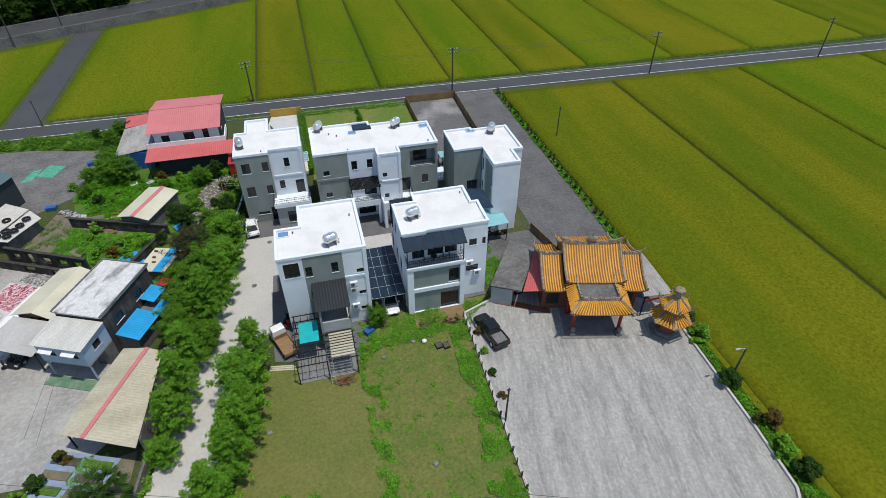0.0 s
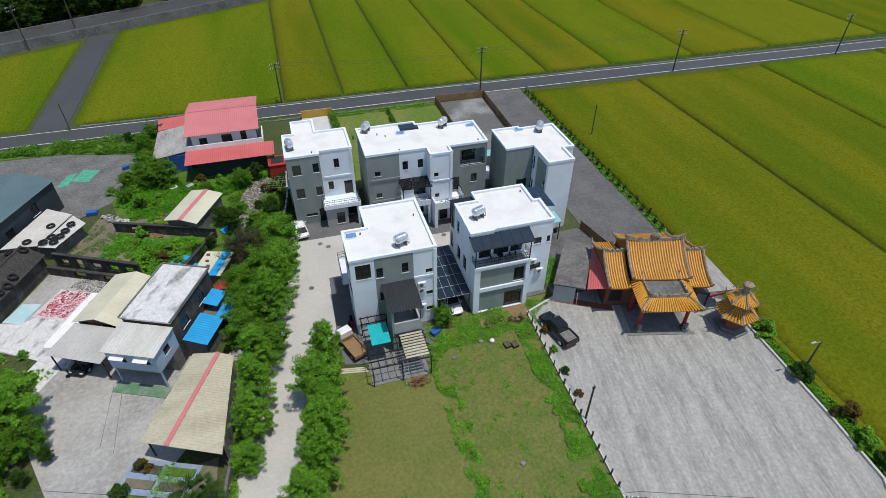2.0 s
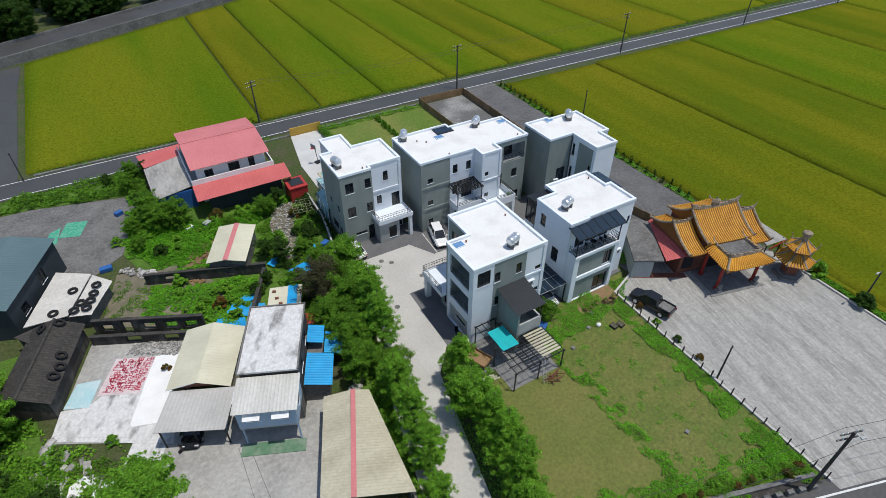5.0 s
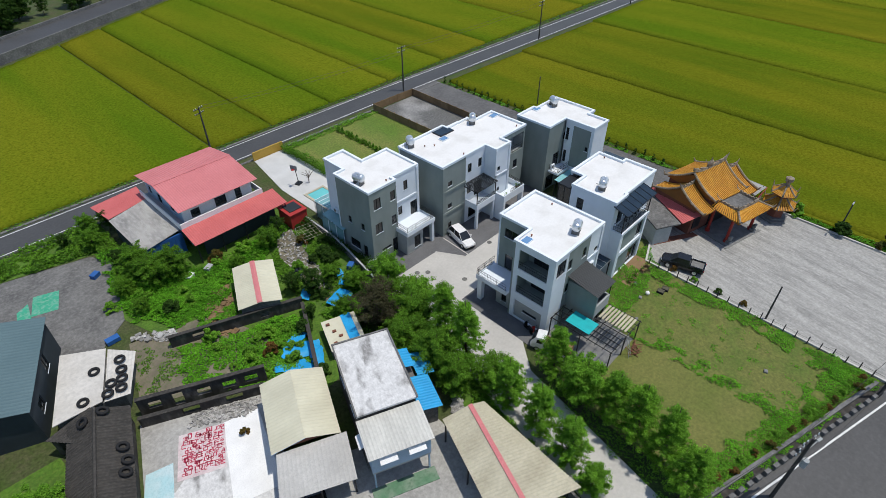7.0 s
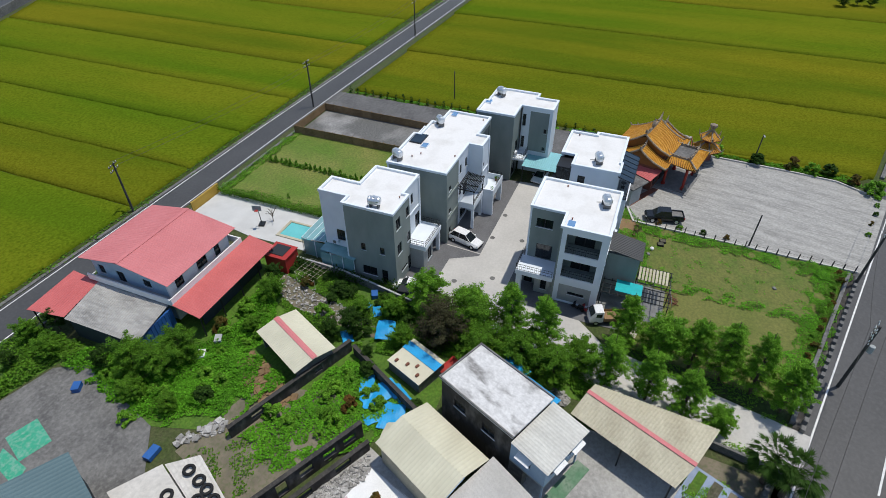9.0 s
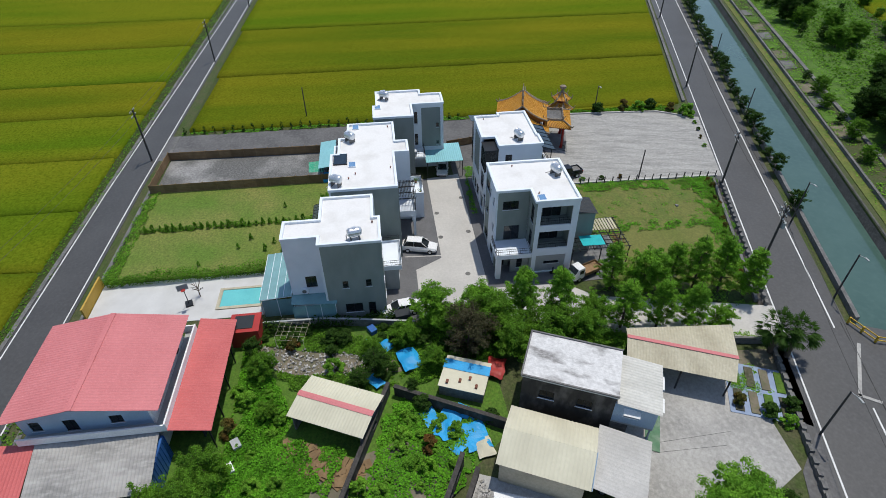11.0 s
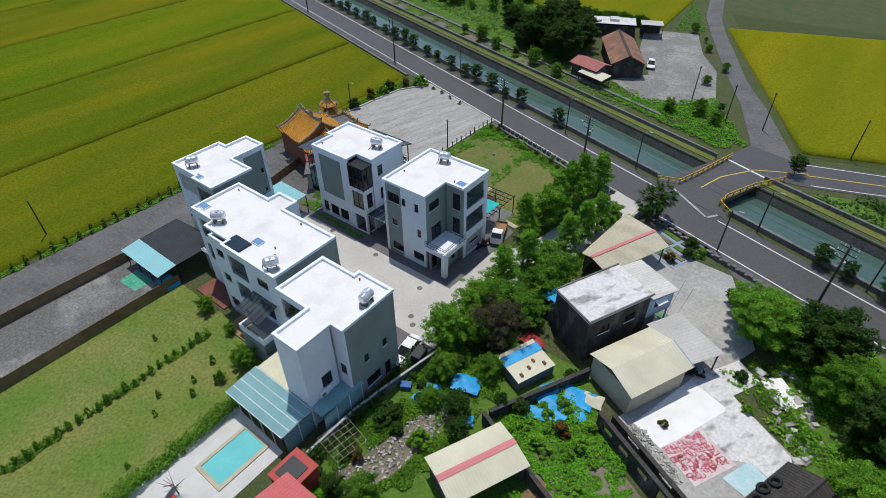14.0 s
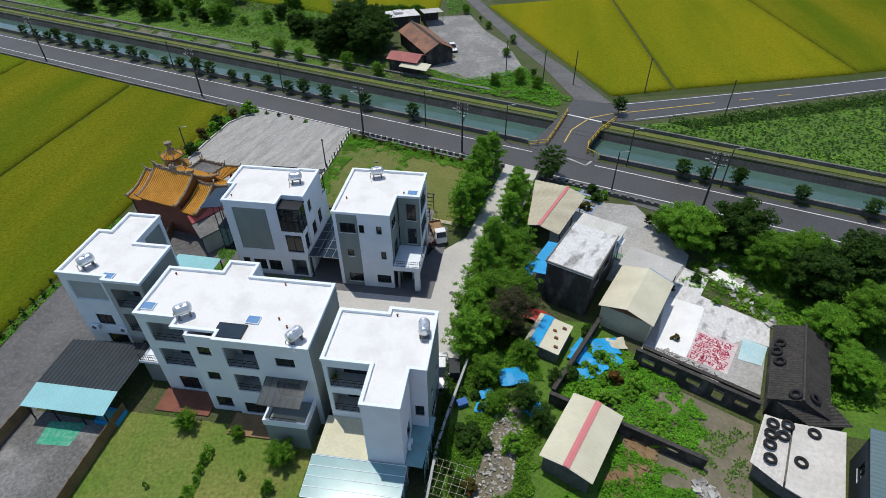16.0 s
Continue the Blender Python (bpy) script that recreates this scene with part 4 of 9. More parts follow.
balustrade(Bh, [(12.85, 66.1), (16.35, 66.1)], 7.25)
for z in (7.2, 3.8):
    room(Bh, 12.4, 16.0, 70.7, 72.1, z, z + 2.6, "s", 1.8)
    balustrade(Bh, [(12.6, 72.2), (15.8, 72.2)], z + 0.05)
flat_roof(Bh, [(0.0, 66.3), (8.2, 66.3), (8.2, 64.4), (11.2, 64.4), (11.2, 66.0), (16.7, 66.0), (16.7, 72.3), (12.6, 72.3), (12.6, 73.4), (8.4, 73.4), (8.4, 74.3), (0.0, 74.3)])
slab(Bh, 4.3, 8.1, 64.0, 66.2, 3.2, 3.5)
part("balcony_rim", Build().box(4.3, 64.0, 3.5, 8.1, 64.15, 4.1).box(4.3, 64.15, 3.5, 4.45, 66.2, 4.1), WHITE, Bh)
balustrade(Bh, [(4.6, 64.08), (8.0, 64.08)], 4.1, 0.55)
for x, y in ((4.35, 64.05), (7.75, 64.05)):
    part("column", Build().box(x, y, 0, x + 0.35, y + 0.35, 3.2), WHITE, Bh)
b = Build()
for i in range(13):
    y = 63.9 + 2.35 * i / 12
    b.box(4.2, y - 0.03, 6.2 + 0.02 * i, 8.3, y + 0.03, 6.3 + 0.02 * i)
for x in (4.2, 5.6, 7.0, 8.25):
    b.box(x - 0.05, 63.9, 6.08, x + 0.05, 66.3, 6.19)
for x in (4.3, 8.1):
    b.box(x - 0.05, 64.0, 4.1, x + 0.05, 64.1, 6.08)
part("pergola", b, FRAME, Bh, "black louvred pergola over a balcony")
slab(Bh, 8.3, 12.8, 62.6, 64.3, 3.1, 3.4)
slab(Bh, 11.3, 12.8, 64.3, 65.9, 3.1, 3.4)
part("balcony_rim", Build().box(8.3, 62.6, 3.4, 12.8, 62.78, 4.2).box(12.62, 62.78, 3.4, 12.8, 65.9, 4.2).box(8.3, 62.78, 3.4, 8.48, 64.3, 4.2), WHITE, Bh)
balustrade(Bh, [(9.8, 62.69), (12.6, 62.69), (12.7, 65.8)], 4.2, 0.5)
part("porch_wall", Build().box(8.3, 62.6, 0, 8.7, 64.38, 3.1), WHITE, Bh)
part("porch_pier", Build().box(12.4, 62.6, 0, 12.8, 63.3, 3.1), WHITE, Bh)
b = Build().box(0.4, 74.3, 0, 4.2, 77.0, 3.3)
part("annex", b, GREY, Bh, "grey single-storey annex wall")
part("balcony_rim", Build().box(0.3, 76.85, 3.3, 4.3, 77.05, 4.0).box(0.3, 74.3, 3.3, 0.48, 76.85, 4.0).box(4.12, 74.3, 3.3, 4.3, 76.85, 4.0), WHITE, Bh)
balustrade(Bh, [(1.2, 76.95), (3.6, 76.95)], 3.5, 0.95)
b = Build().slab([(0.6, 74.35, 6.6), (4.4, 74.35, 6.6), (4.4, 76.9, 6.0), (0.6, 76.9, 6.0)], 0.03)
part("awning", b, DARKPANE, Bh, "smoky clear sheet awning")
b = Build()
for i in range(7):
    x = 0.6 + 3.8 * i / 6
    b.bar((x, 74.35, 6.62), (x, 76.9, 6.02), 0.035)
b.bar((0.6, 76.9, 6.0), (4.4, 76.9, 6.0), 0.04)
part("awning_frame", b, FRAME, Bh)
part("garden_deck", Build().box(4.6, 74.3, 0, 8.8, 76.6, 0.25), WOODD, Bh, "brown timber garden deck")
b = Build().box(16.7, 68.4, 2.9, 19.3, 71.8, 3.2)
part("terrace_slab", b, WHITE, Bh)
part("side_annex", Build().box(16.7, 68.6, 0, 19.1, 71.6, 2.9), GREY, Bh)
balustrade(Bh, [(16.8, 71.7), (19.2, 71.7), (19.2, 68.5), (16.8, 68.5)], 3.2, 0.9)

# house at the lawn's edge with a pergola
C = thing("house", "three-storey white and grey corner house with recessed balconies", "house", group="villas")
block(C, -5.3, -2.8, 45.8, 51.0, 0, TOP, w=(WHITE, [(48.4, 7.3, 3.7, 2.6, "o"), (48.4, 3.9, 3.7, 2.5, "o"), (48.4, 0.2, 3.7, 2.6, "o")]), s=(WHITE, [(-4.0, 8.1, 1.6, 1.9, "w")]), n=(GREY, [(-4.3, 7.4, 1.1, 2.3, "w"), (-4.3, 3.9, 1.1, 2.3, "w")]))
for z in (7.25, 3.85):
    room(C, -5.1, -3.3, 46.5, 50.3, z, z + 2.7, "e", 2.2, GREY)
    balustrade(C, [(-5.2, 46.6), (-5.2, 50.2)], z + 0.05)
facade(C, "w", -5.1, 46.5, 50.3, 0.1, 2.9, GREYL, [(48.2, 1.3, 1.9, 0.4, "w")], t=0.1)
facade(C, "s", 45.8, -2.8, 1.3, 0, TOP, GREY, [(-2.3, 7.9, 0.7, 1.3, "w"), (0.4, 8.0, 0.7, 1.3, "w"), (-2.1, 4.6, 0.7, 1.2, "w"), (0.0, 3.5, 1.6, 2.0, "d"), (-1.0, 0.2, 2.2, 2.3, "d")])
facade(C, "s", 45.8, 1.3, 3.8, 0, TOP, WHITE, [(3.0, 7.4, 0.75, 0.5, "w"), (3.0, 4.2, 0.75, 0.5, "w"), (3.0, 1.8, 0.75, 0.5, "w")])
band(C, 3.45, 3.84, 45.7, 45.82, 0, TOP)
band(C, 1.3, 3.45, 45.7, 45.82, 6.9, 7.15)
facade(C, "e", 3.8, 46.02, 54.78, 0, TOP, WHITE, [(50, 4.8, 0.8, 1.0, "w"), (48, 1.0, 0.8, 1.0, "w")])
facade(C, "n", 55.0, -2.7, 1.0, 0, TOP, WHITE, [(0.6, 8.1, 0.6, 1.1, "w"), (-1.4, 8.1, 0.6, 1.1, "w"), (-1.7, 4.5, 0.6, 1.1, "w"), (-1.5, 0.8, 1.7, 1.2, "w")])
facade(C, "n", 55.0, 1.0, 3.4, 0, TOP, GREY, [(2.2, 8.0, 1.8, 1.35, "w"), (2.2, 4.6, 0.8, 0.95, "w"), (1.9, 0.7, 1.7, 1.25, "w")])
facade(C, "n", 55.0, 3.4, 3.8, 0, TOP, WHITE)
facade(C, "w", -2.7, 51.0, 54.78, 0, TOP, GREY, [(53.2, 8.1, 1.9, 1.2, "w"), (52.9, 3.65, 1.9, 2.1, "d")])
flat_roof(C, [(-5.3, 45.8), (3.8, 45.8), (3.8, 55.0), (-2.7, 55.0), (-2.7, 51.0), (-5.3, 51.0)])
slab(C, -5.95, -2.72, 51.02, 55.35, 3.2, 3.6)
part("balcony_rim", Build().box(-5.95, 51.02, 3.6, -5.83, 55.35, 3.8).box(-5.83, 55.23, 3.6, -2.72, 55.35, 3.8), WHITE, C)
balustrade(C, [(-5.89, 51.1), (-5.89, 55.29), (-2.8, 55.29)], 3.8, 0.85)
part("column", Build().box(-5.8, 54.6, 0, -5.2, 55.2, 3.2), WHITE, C)
facade(C, "w", -4.7, 51.02, 53.2, 0, 3.2, GREYL, [(52.1, 0.7, 0.7, 1.5, "w")])
facade(C, "w", -3.4, 53.2, 55.0, 0, 3.2, GREY, [(54.2, 0.1, 1.0, 2.2, "d")])
for z in (2.4, 4.9, 5.7):
    aircon(2.1, 45.78, z, "s")
# balcony room over the pergola
facade(C, "w", -2.0, 42.2, 45.78, 0, 6.2, GREY)
facade(C, "s", 42.2, -1.78, 1.1, 2.9, 4.35, GREYL)
facade(C, "e", 1.1, 42.42, 45.78, 2.9, 4.35, GREYL)
facade(C, "s", 42.4, -1.78, 1.1, 0, 2.9, GREY, [(-0.2, 0.2, 2.4, 2.2, "d")])
slab(C, -1.78, 0.88, 42.45, 45.78, 2.9, 3.1, GREYL)
part("post", Build().box(1.0, 42.25, 4.35, 1.08, 42.33, 6.3), FRAME, C)
part("balcony_roof", Build().sheet([(-2.3, 45.9, 6.95), (1.3, 45.9, 6.95), (1.3, 42.0, 6.25), (-2.3, 42.0, 6.25)], 0.28, 0.04), DARKCORR, C, "black corrugated lean-to roof")

# house with the dark roof terrace
D = thing("house", "three-storey white and grey house with a roofed terrace", "house", group="villas")
block(D, 7.9, 10.5, 46.7, 52.6, 0, TOP, w=(WHITE, [(51.2, 7.9, 0.9, 1.5, "w"), (48.6, 4.4, 1.1, 1.9, "w"), (50.8, 4.2, 1.2, 1.8, "w"), (49.6, 0.9, 2.0, 1.6, "w")]), s=(WHITE, [(9.6, 7.15, 1.4, 2.2, "d")]), n=W)
block(D, 7.9, 10.5, 52.6, 54.4, 0, 6.9, n=(WHITE, [(9.2, 3.9, 2.0, 2.5, "w"), (9.2, 0.1, 1.9, 2.6, "o")]), w=(WHITE, [(53.5, 4.0, 1.0, 2.2, "w"), (53.5, 0.1, 1.1, 2.6, "o")]))
part("glazed_box", Build().box(7.95, 52.62, 6.9, 10.45, 54.35, 10.0), GLASS, D, "black glazed corner room")
b = Build().box(7.85, 52.6, 10.0, 10.5, 54.45, 10.2)
for x, y in ((7.9, 54.35), (8.75, 54.35), (9.6, 54.35), (10.4, 54.35), (7.9, 53.5)):
    b.box(x, y, 6.9, x + 0.08, y + 0.08, 10.0)
b.box(7.88, 54.33, 8.2, 10.5, 54.42, 8.32)
part("glazed_box_frame", b, FRAME, D)
block(D, 10.5, 16.9, 46.9, 54.4, 0, TOP, s=(WHITE, [(11.6, 7.15, 1.8, 2.2, "d"), (13.4, 7.15, 1.4, 2.2, "d"), (16.0, 3.8, 1.5, 0.9, "w"), (16.0, 7.6, 0.9, 0.9, "w")]), e=(WHITE, [(52.8, 3.9, 2.0, 2.5, "w")]),
      n=(WHITE, [(13.9, 3.9, 4.1, 6.0, "o"), (15.9, 0.7, 0.9, 1.7, "w"), (14.2, 0.7, 1.6, 1.6, "w"), (12.3, 0.7, 1.6, 1.6, "w")]))
part("wall_panel", Build().box(11.85, 54.22, 3.9, 15.95, 54.3, 9.9), GREY, D, "grey recessed wall panel")
part("porch_inside", Build().box(8.1, 52.7, 0.08, 10.4, 52.75, 2.8).box(10.3, 52.75, 0.08, 10.4, 54.2, 2.8), GREY, D)
block(D, 16.9, 17.7, 46.9, 51.0, 0, TOP, s=(WHITE, [(17.3, 7.6, 0.4, 0.9, "w")]), e=W, n=W)
flat_roof(D, [(7.9, 46.7), (10.5, 46.7), (10.5, 46.9), (17.7, 46.9), (17.7, 51.0), (16.9, 51.0), (16.9, 54.4), (10.5, 54.4), (10.5, 52.6), (7.9, 52.6)])
facade(D, "s", 45.3, 8.0, 14.6, 0, 7.0, WHITE, [(11.4, 3.75, 5.4, 2.75, "o"), (11.4, 0.15, 5.4, 3.1, "o")])
facade(D, "s", 45.5, 8.6, 14.2, 0.1, 6.6, GREY, [(13.4, 4.0, 1.2, 1.9, "w"), (12.9, 0.15, 2.1, 2.3, "d")], t=0.1)
facade(D, "w", 8.0, 45.52, 46.7, 0, 7.0, WHITE)
facade(D, "e", 14.6, 45.52, 46.9, 0, 7.0, WHITE)
slab(D, 8.22, 14.38, 45.52, 46.68, 6.75, 6.95, GREYL, "terrace_floor")
band(D, 7.95, 14.65, 45.2, 45.31, 6.75, 7.05)
band(D, 8.6, 14.2, 45.38, 45.49, 3.3, 3.7)
balustrade(D, [(8.1, 46.5), (8.1, 45.4), (14.5, 45.4), (14.5, 46.8)], 7.05, 0.9)
part("terrace_roof", Build().slab([(7.7, 46.85, 10.35), (14.7, 46.85, 10.35), (14.7, 44.9, 9.75), (7.7, 44.9, 9.75)], 0.05), BLUEGLASS, D, "dark blue glass terrace roof")
b = Build()
for i in range(7):
    x = 7.75 + 6.9 * i / 6
    b.bar((x, 46.85, 10.38), (x, 44.9, 9.78), 0.04)
for x in (8.1, 14.45):
    b.box(x - 0.05, 45.35, 7.0, x + 0.05, 45.45, 9.9)
b.bar((7.7, 44.95, 9.78), (14.7, 44.95, 9.78), 0.05)
part("terrace_frame", b, FRAME, D)
part("side_roof", Build().slab([(16.95, 50.6, 10.1), (19.6, 50.6, 9.7), (19.6, 54.8, 9.7), (16.95, 54.8, 10.1)], 0.05), BLUEGLASS, D, "dark blue glass side roof")
part("glazed_side", Build().box(16.92, 51.1, 3.6, 18.3, 54.3, 6.6), GLASS, D, "black glazed side bay")
b = Build()
for x, y in ((18.26, 54.26), (18.26, 51.1), (17.5, 54.26), (18.26, 52.7)):
    b.box(x, y, 3.5, x + 0.08, y + 0.08, 9.85)
b.box(16.95, 51.05, 3.4, 18.4, 54.4, 3.58).box(16.95, 51.05, 6.62, 18.4, 54.4, 6.75)
part("glazed_side_frame", b, FRAME, D)
for x, z in ((15.6, 4.9), (16.6, 3.3)):
    aircon(x, 46.88, z, "s")
part("garden_deck", Build().box(8.4, 42.9, 0, 14.4, 45.28, 0.12), WOODD, D, "brown brick-coloured front patio")

# house by the driveway
E = thing("house", "three-storey grey and white house beside the driveway", "house", group="villas")
block(E, 18.3, 22.2, 63.0, 68.7, 0, TOP, s=(GREY, [(20.9, 3.65, 1.5, 2.1, "d"), (20.0, 0.2, 2.0, 2.2, "d")]), w=G, n=(GREYL, [(20.2, 7.2, 3.0, 2.5, "o"), (20.2, 3.8, 3.0, 2.5, "o"), (20.2, 0.6, 1.8, 1.8, "w")]))
for z in (7.15, 3.75):
    room(E, 18.6, 21.8, 66.9, 68.5, z, z + 2.65, "s", 1.8)
    balustrade(E, [(18.75, 68.6), (21.65, 68.6)], z + 0.05)
block(E, 22.2, 27.3, 63.0, 68.2, 0, TOP, n=(WHITE, [(24.8, 7.3, 3.6, 2.5, "o"), (24.6, 3.9, 1.8, 1.4, "w"), (24.2, 0.5, 2.2, 1.9, "d")]), e=(WHITE, [(66, 4.6, 0.9, 1.2, "w")]))
part("wall_panel", Build().box(22.9, 67.95, 7.3, 26.7, 68.0, 9.8), GREYL, E)
block(E, 22.2, 25.8, 58.2, 63.0, 0, TOP, w=(WHITE, [(62.4, 7.6, 0.5, 1.9, "w"), (60.1, 3.6, 2.9, 6.5, "o"), (62.4, 4.0, 0.5, 1.9, "w")]), s=W, e=W)
facade(E, "w", 22.3, 58.5, 61.7, 3.5, 10.2, GREY, [(59.1, 6.8, 0.4, 0.7, "w"), (59.1, 3.9, 0.4, 0.6, "w")], t=0.1)
block(E, 25.8, 27.3, 61.4, 63.0, 0, TOP, s=W, e=W)
flat_roof(E, [(18.3, 63.0), (22.2, 63.0), (22.2, 58.2), (25.8, 58.2), (25.8, 61.4), (27.3, 61.4), (27.3, 68.2), (22.2, 68.2), (22.2, 68.7), (18.3, 68.7)])
slab(E, 19.2, 22.15, 61.3, 62.98, 3.2, 3.5)
balustrade(E, [(19.3, 62.9), (19.3, 61.4), (22.1, 61.4)], 3.5, 0.95)
aircon(20.0, 62.98, 3.55, "s")
aircon(22.8, 68.25, 3.2, "n")
aircon(26.0, 68.25, 3.2, "n")

for x, y, z, rz in ((-9.3, 71.2, 0, 100), (1.3, 73.4, 0, 60), (12.0, 71.9, 0, 40), (0.4, 47.2, 0, 20), (9.7, 49.6, 0, 20), (24.7, 66.9, 0, 60)):
    water_tank(x, y, 10.58 + z, rz)


def skylight(x, y, w, d, material, label):
    r = thing("skylight", label, "skylight", pose(x, y, 10.58), "roof lights")
    part("kerb", Build().box(-w / 2, -d / 2, 0, w / 2, d / 2, 0.14), WHITE if material is SKYGLASS else FRAME, r)
    part("pane", Build().box(-w / 2 + 0.06, -d / 2 + 0.06, 0.14, w / 2 - 0.06, d / 2 - 0.06, 0.17), material, r)


for x, y in ((-4.4, 50.1), (22.0, 68.0), (15.9, 71.2), (5.8, 71.6)):
    skylight(x, y, 1.2, 0.9, SKYGLASS, "small blue tinted roof light on a white roof")
skylight(7.3, 73.1, 2.6, 1.7, BLUEGLASS, "dark framed glass roof panel on a white roof")


def drain_stub(x, y):
    r = thing("roof_drain", "small rusty drain stub on a white roof", "roof drain", pose(x, y, 10.58), "roof drains")
    part("pipe", Build().tube((0, 0, 0), (0, 0, 0.18), 0.07, n=8), BRICK, r)
    part("cap", Build().tube((0, 0, 0.18), (0, 0, 0.22), 0.1, n=8), BRICK, r)


for x, y in ((-3.4, 50.2), (2.9, 52.0), (2.6, 72.0), (4.6, 66.9), (15.6, 66.8), (-6.6, 69.4), (16.2, 53.2), (3.6, 71.2)):
    drain_stub(x, y)

# glass carport between the houses
cp = thing("carport", "dark glass carport roof on a steel frame", "carport", pose(3.9, 45.6, 0))
part("roof", Build().slab([(0.05, 0.1, 3.1), (3.9, 0.1, 3.1), (3.9, 8.8, 3.45), (0.05, 8.8, 3.45)], 0.04), BLUEGLASS, cp)
b = Build()
for i in range(6):
    y = 0.1 + 8.7 * i / 5
    b.bar((0.05, y, 3.12 + 0.07 * i), (3.9, y, 3.12 + 0.07 * i), 0.035)
for i in range(5):
    x = 0.05 + 3.85 * i / 4
    b.bar((x, 0.1, 3.12), (x, 8.8, 3.47), 0.03)
part("roof_grid", b, GREYL, cp, "pale steel glazing bars")
for x, y in ((0.15, 0.2), (3.75, 0.2), (0.15, 8.6), (3.75, 8.6)):
    part("post", Build().box(x - 0.06, y - 0.06, 0, x + 0.06, y + 0.06, 3.1), FRAME, cp)
# turquoise carport by the driveway house
cp = thing("carport", "turquoise sheet carport roof on black posts", "carport", pose(18.5, 55.6, 0))
part("roof", Build().sheet([(0.0, 0.0, 2.85), (0.0, 5.7, 2.85), (3.65, 5.7, 3.0), (3.65, 0.0, 3.0)], 0.3, 0.03).sheet([(3.65, 0.0, 3.0), (3.65, 2.5, 3.0), (5.4, 2.5, 3.05), (5.4, 0.0, 3.05)], 0.3, 0.03), TEALR, cp)
for x, y in ((0.1, 0.1), (5.2, 0.1), (0.1, 5.5), (2.7, 0.1)):
    part("post", Build().box(x - 0.05, y - 0.05, 0, x + 0.05, y + 0.05, 2.85), FRAME, cp)
# shelter by the gravel yard
cp = thing("shelter", "low open shelter with turquoise and dark grey sheet roofs", "shelter", pose(19.4, 69.8, 0))
part("roof", Build().sheet([(0.2, 5.4, 2.75), (8.6, 5.4, 2.75), (8.6, 7.9, 2.45), (0.2, 7.9, 2.45)], 0.3, 0.03), TEALR, cp, "turquoise sheet roof strip")
part("lower_roof", Build().sheet([(-0.2, -0.4, 3.0), (8.4, 0.2, 3.0), (8.6, 5.4, 2.72), (0.2, 5.4, 2.72)], 0.42, 0.11), SLATE, cp, "dark grey corrugated roof")
for x in (0.4, 3.1, 5.8, 8.4):
    for y in (0.3, 5.3, 7.6):
        part("post", Build().box(x - 0.05, y - 0.05, 0, x + 0.05, y + 0.05, 2.45), FRAME, cp)

# ---- temple ----
TP = pose(28.4, 40.2, 0.06, 0, 0, -14.3)
temple = thing("temple", "small temple with curved yellow glazed tile roofs", "temple", TP)


def tiled(parent, x0, x1, ye, ze, yr, zr, sag=0.35, lift=0.35, pitch=0.3):
    """One curved slope of round glazed tile rows, from the eave (ye, ze) to the ridge (yr, zr)."""
    n = max(3, round((x1 - x0) / pitch))
    seg = 7

    def at(u, v):
        x = x0 + (x1 - x0) * u
        bend = -sag * math.sin(math.pi * v) + lift * (2 * u - 1) ** 4 * 0.6
        return Vector((x, ye + (yr - ye) * v, ze + (zr - ze) * v + bend))

    base = Build()
    vs = [at(i / 12, j / seg) - Vector((0, 0, d)) for d in (0.02, 0.14) for j in range(seg + 1) for i in range(13)]
    k = 13 * (seg + 1)
    fs = [(j * 13 + i, j * 13 + i + 1, j * 13 + i + 14, j * 13 + i + 13) for j in range(seg) for i in range(12)]
    fs += [tuple(k + i for i in f)[::-1] for f in fs]
    fs += [(i, i + 1, k + i + 1, k + i) for i in range(12)] + [(j * 13, j * 13 + 13, k + j * 13 + 13, k + j * 13) for j in range(seg)] + [(j * 13 + 12, j * 13 + 25, k + j * 13 + 25, k + j * 13 + 12) for j in range(seg)]
    base.add(vs, fs)
    part("roof_bed", base, YTILE2, parent, "dark ochre bedding between tile rows")
    for i in range(n):
        u = (i + 0.5) / n
        w = 0.1
        vs = [at(u, j / seg) + Vector(o) for j in range(seg + 1) for o in ((-w, 0, 0), (-w * 0.6, 0, 0.09), (w * 0.6, 0, 0.09), (w, 0, 0))]
        fs = [(4 * j + k, 4 * j + k + 1, 4 * j + k + 5, 4 * j + k + 4) for j in range(seg) for k in range(3)] + [(0, 3, 2, 1)]
        rib = Build().add(vs, fs)
        part("roof_tile", rib, YTILE, parent)


def ridge(parent, p, q, rise=0.7, h=0.45, w=0.3, material=ORNAM):
    """A carved ridge whose ends sweep up."""
    P, Q = Vector(p), Vector(q)
    d = (Q - P).normalized()
    s = Vector((-d.y, d.x, 0)).normalized() * w / 2
    n, b = 14, Build()
    for i in range(n):
        a, c = [P.lerp(Q, k / n) + Vector((0, 0, rise * abs(2 * k / n - 1) ** 3)) for k in (i, i + 1)]
        hh = h * (1.0 + 0.25 * math.sin(i * 2.4))
        up = Vector((0, 0, hh))
        b.add([a - s, a + s, c + s, c - s, a - s * 0.6 + up, a + s * 0.6 + up, c + s * 0.6 + up, c - s * 0.6 + up], [(3, 2, 1, 0), (4, 5, 6, 7), (0, 1, 5, 4), (1, 2, 6, 5), (2, 3, 7, 6), (3, 0, 4, 7)])
    for end, dirn in ((P, -1), (Q, 1)):
        e = end + Vector((0, 0, rise))
        b.tube(e + Vector((0, 0, 0.1)), e + d * dirn * 0.35 + Vector((0, 0, 0.75)), 0.12, 0.03, n=6)
    part("ridge", b, material, parent, "carved dark ceramic roof ridge")


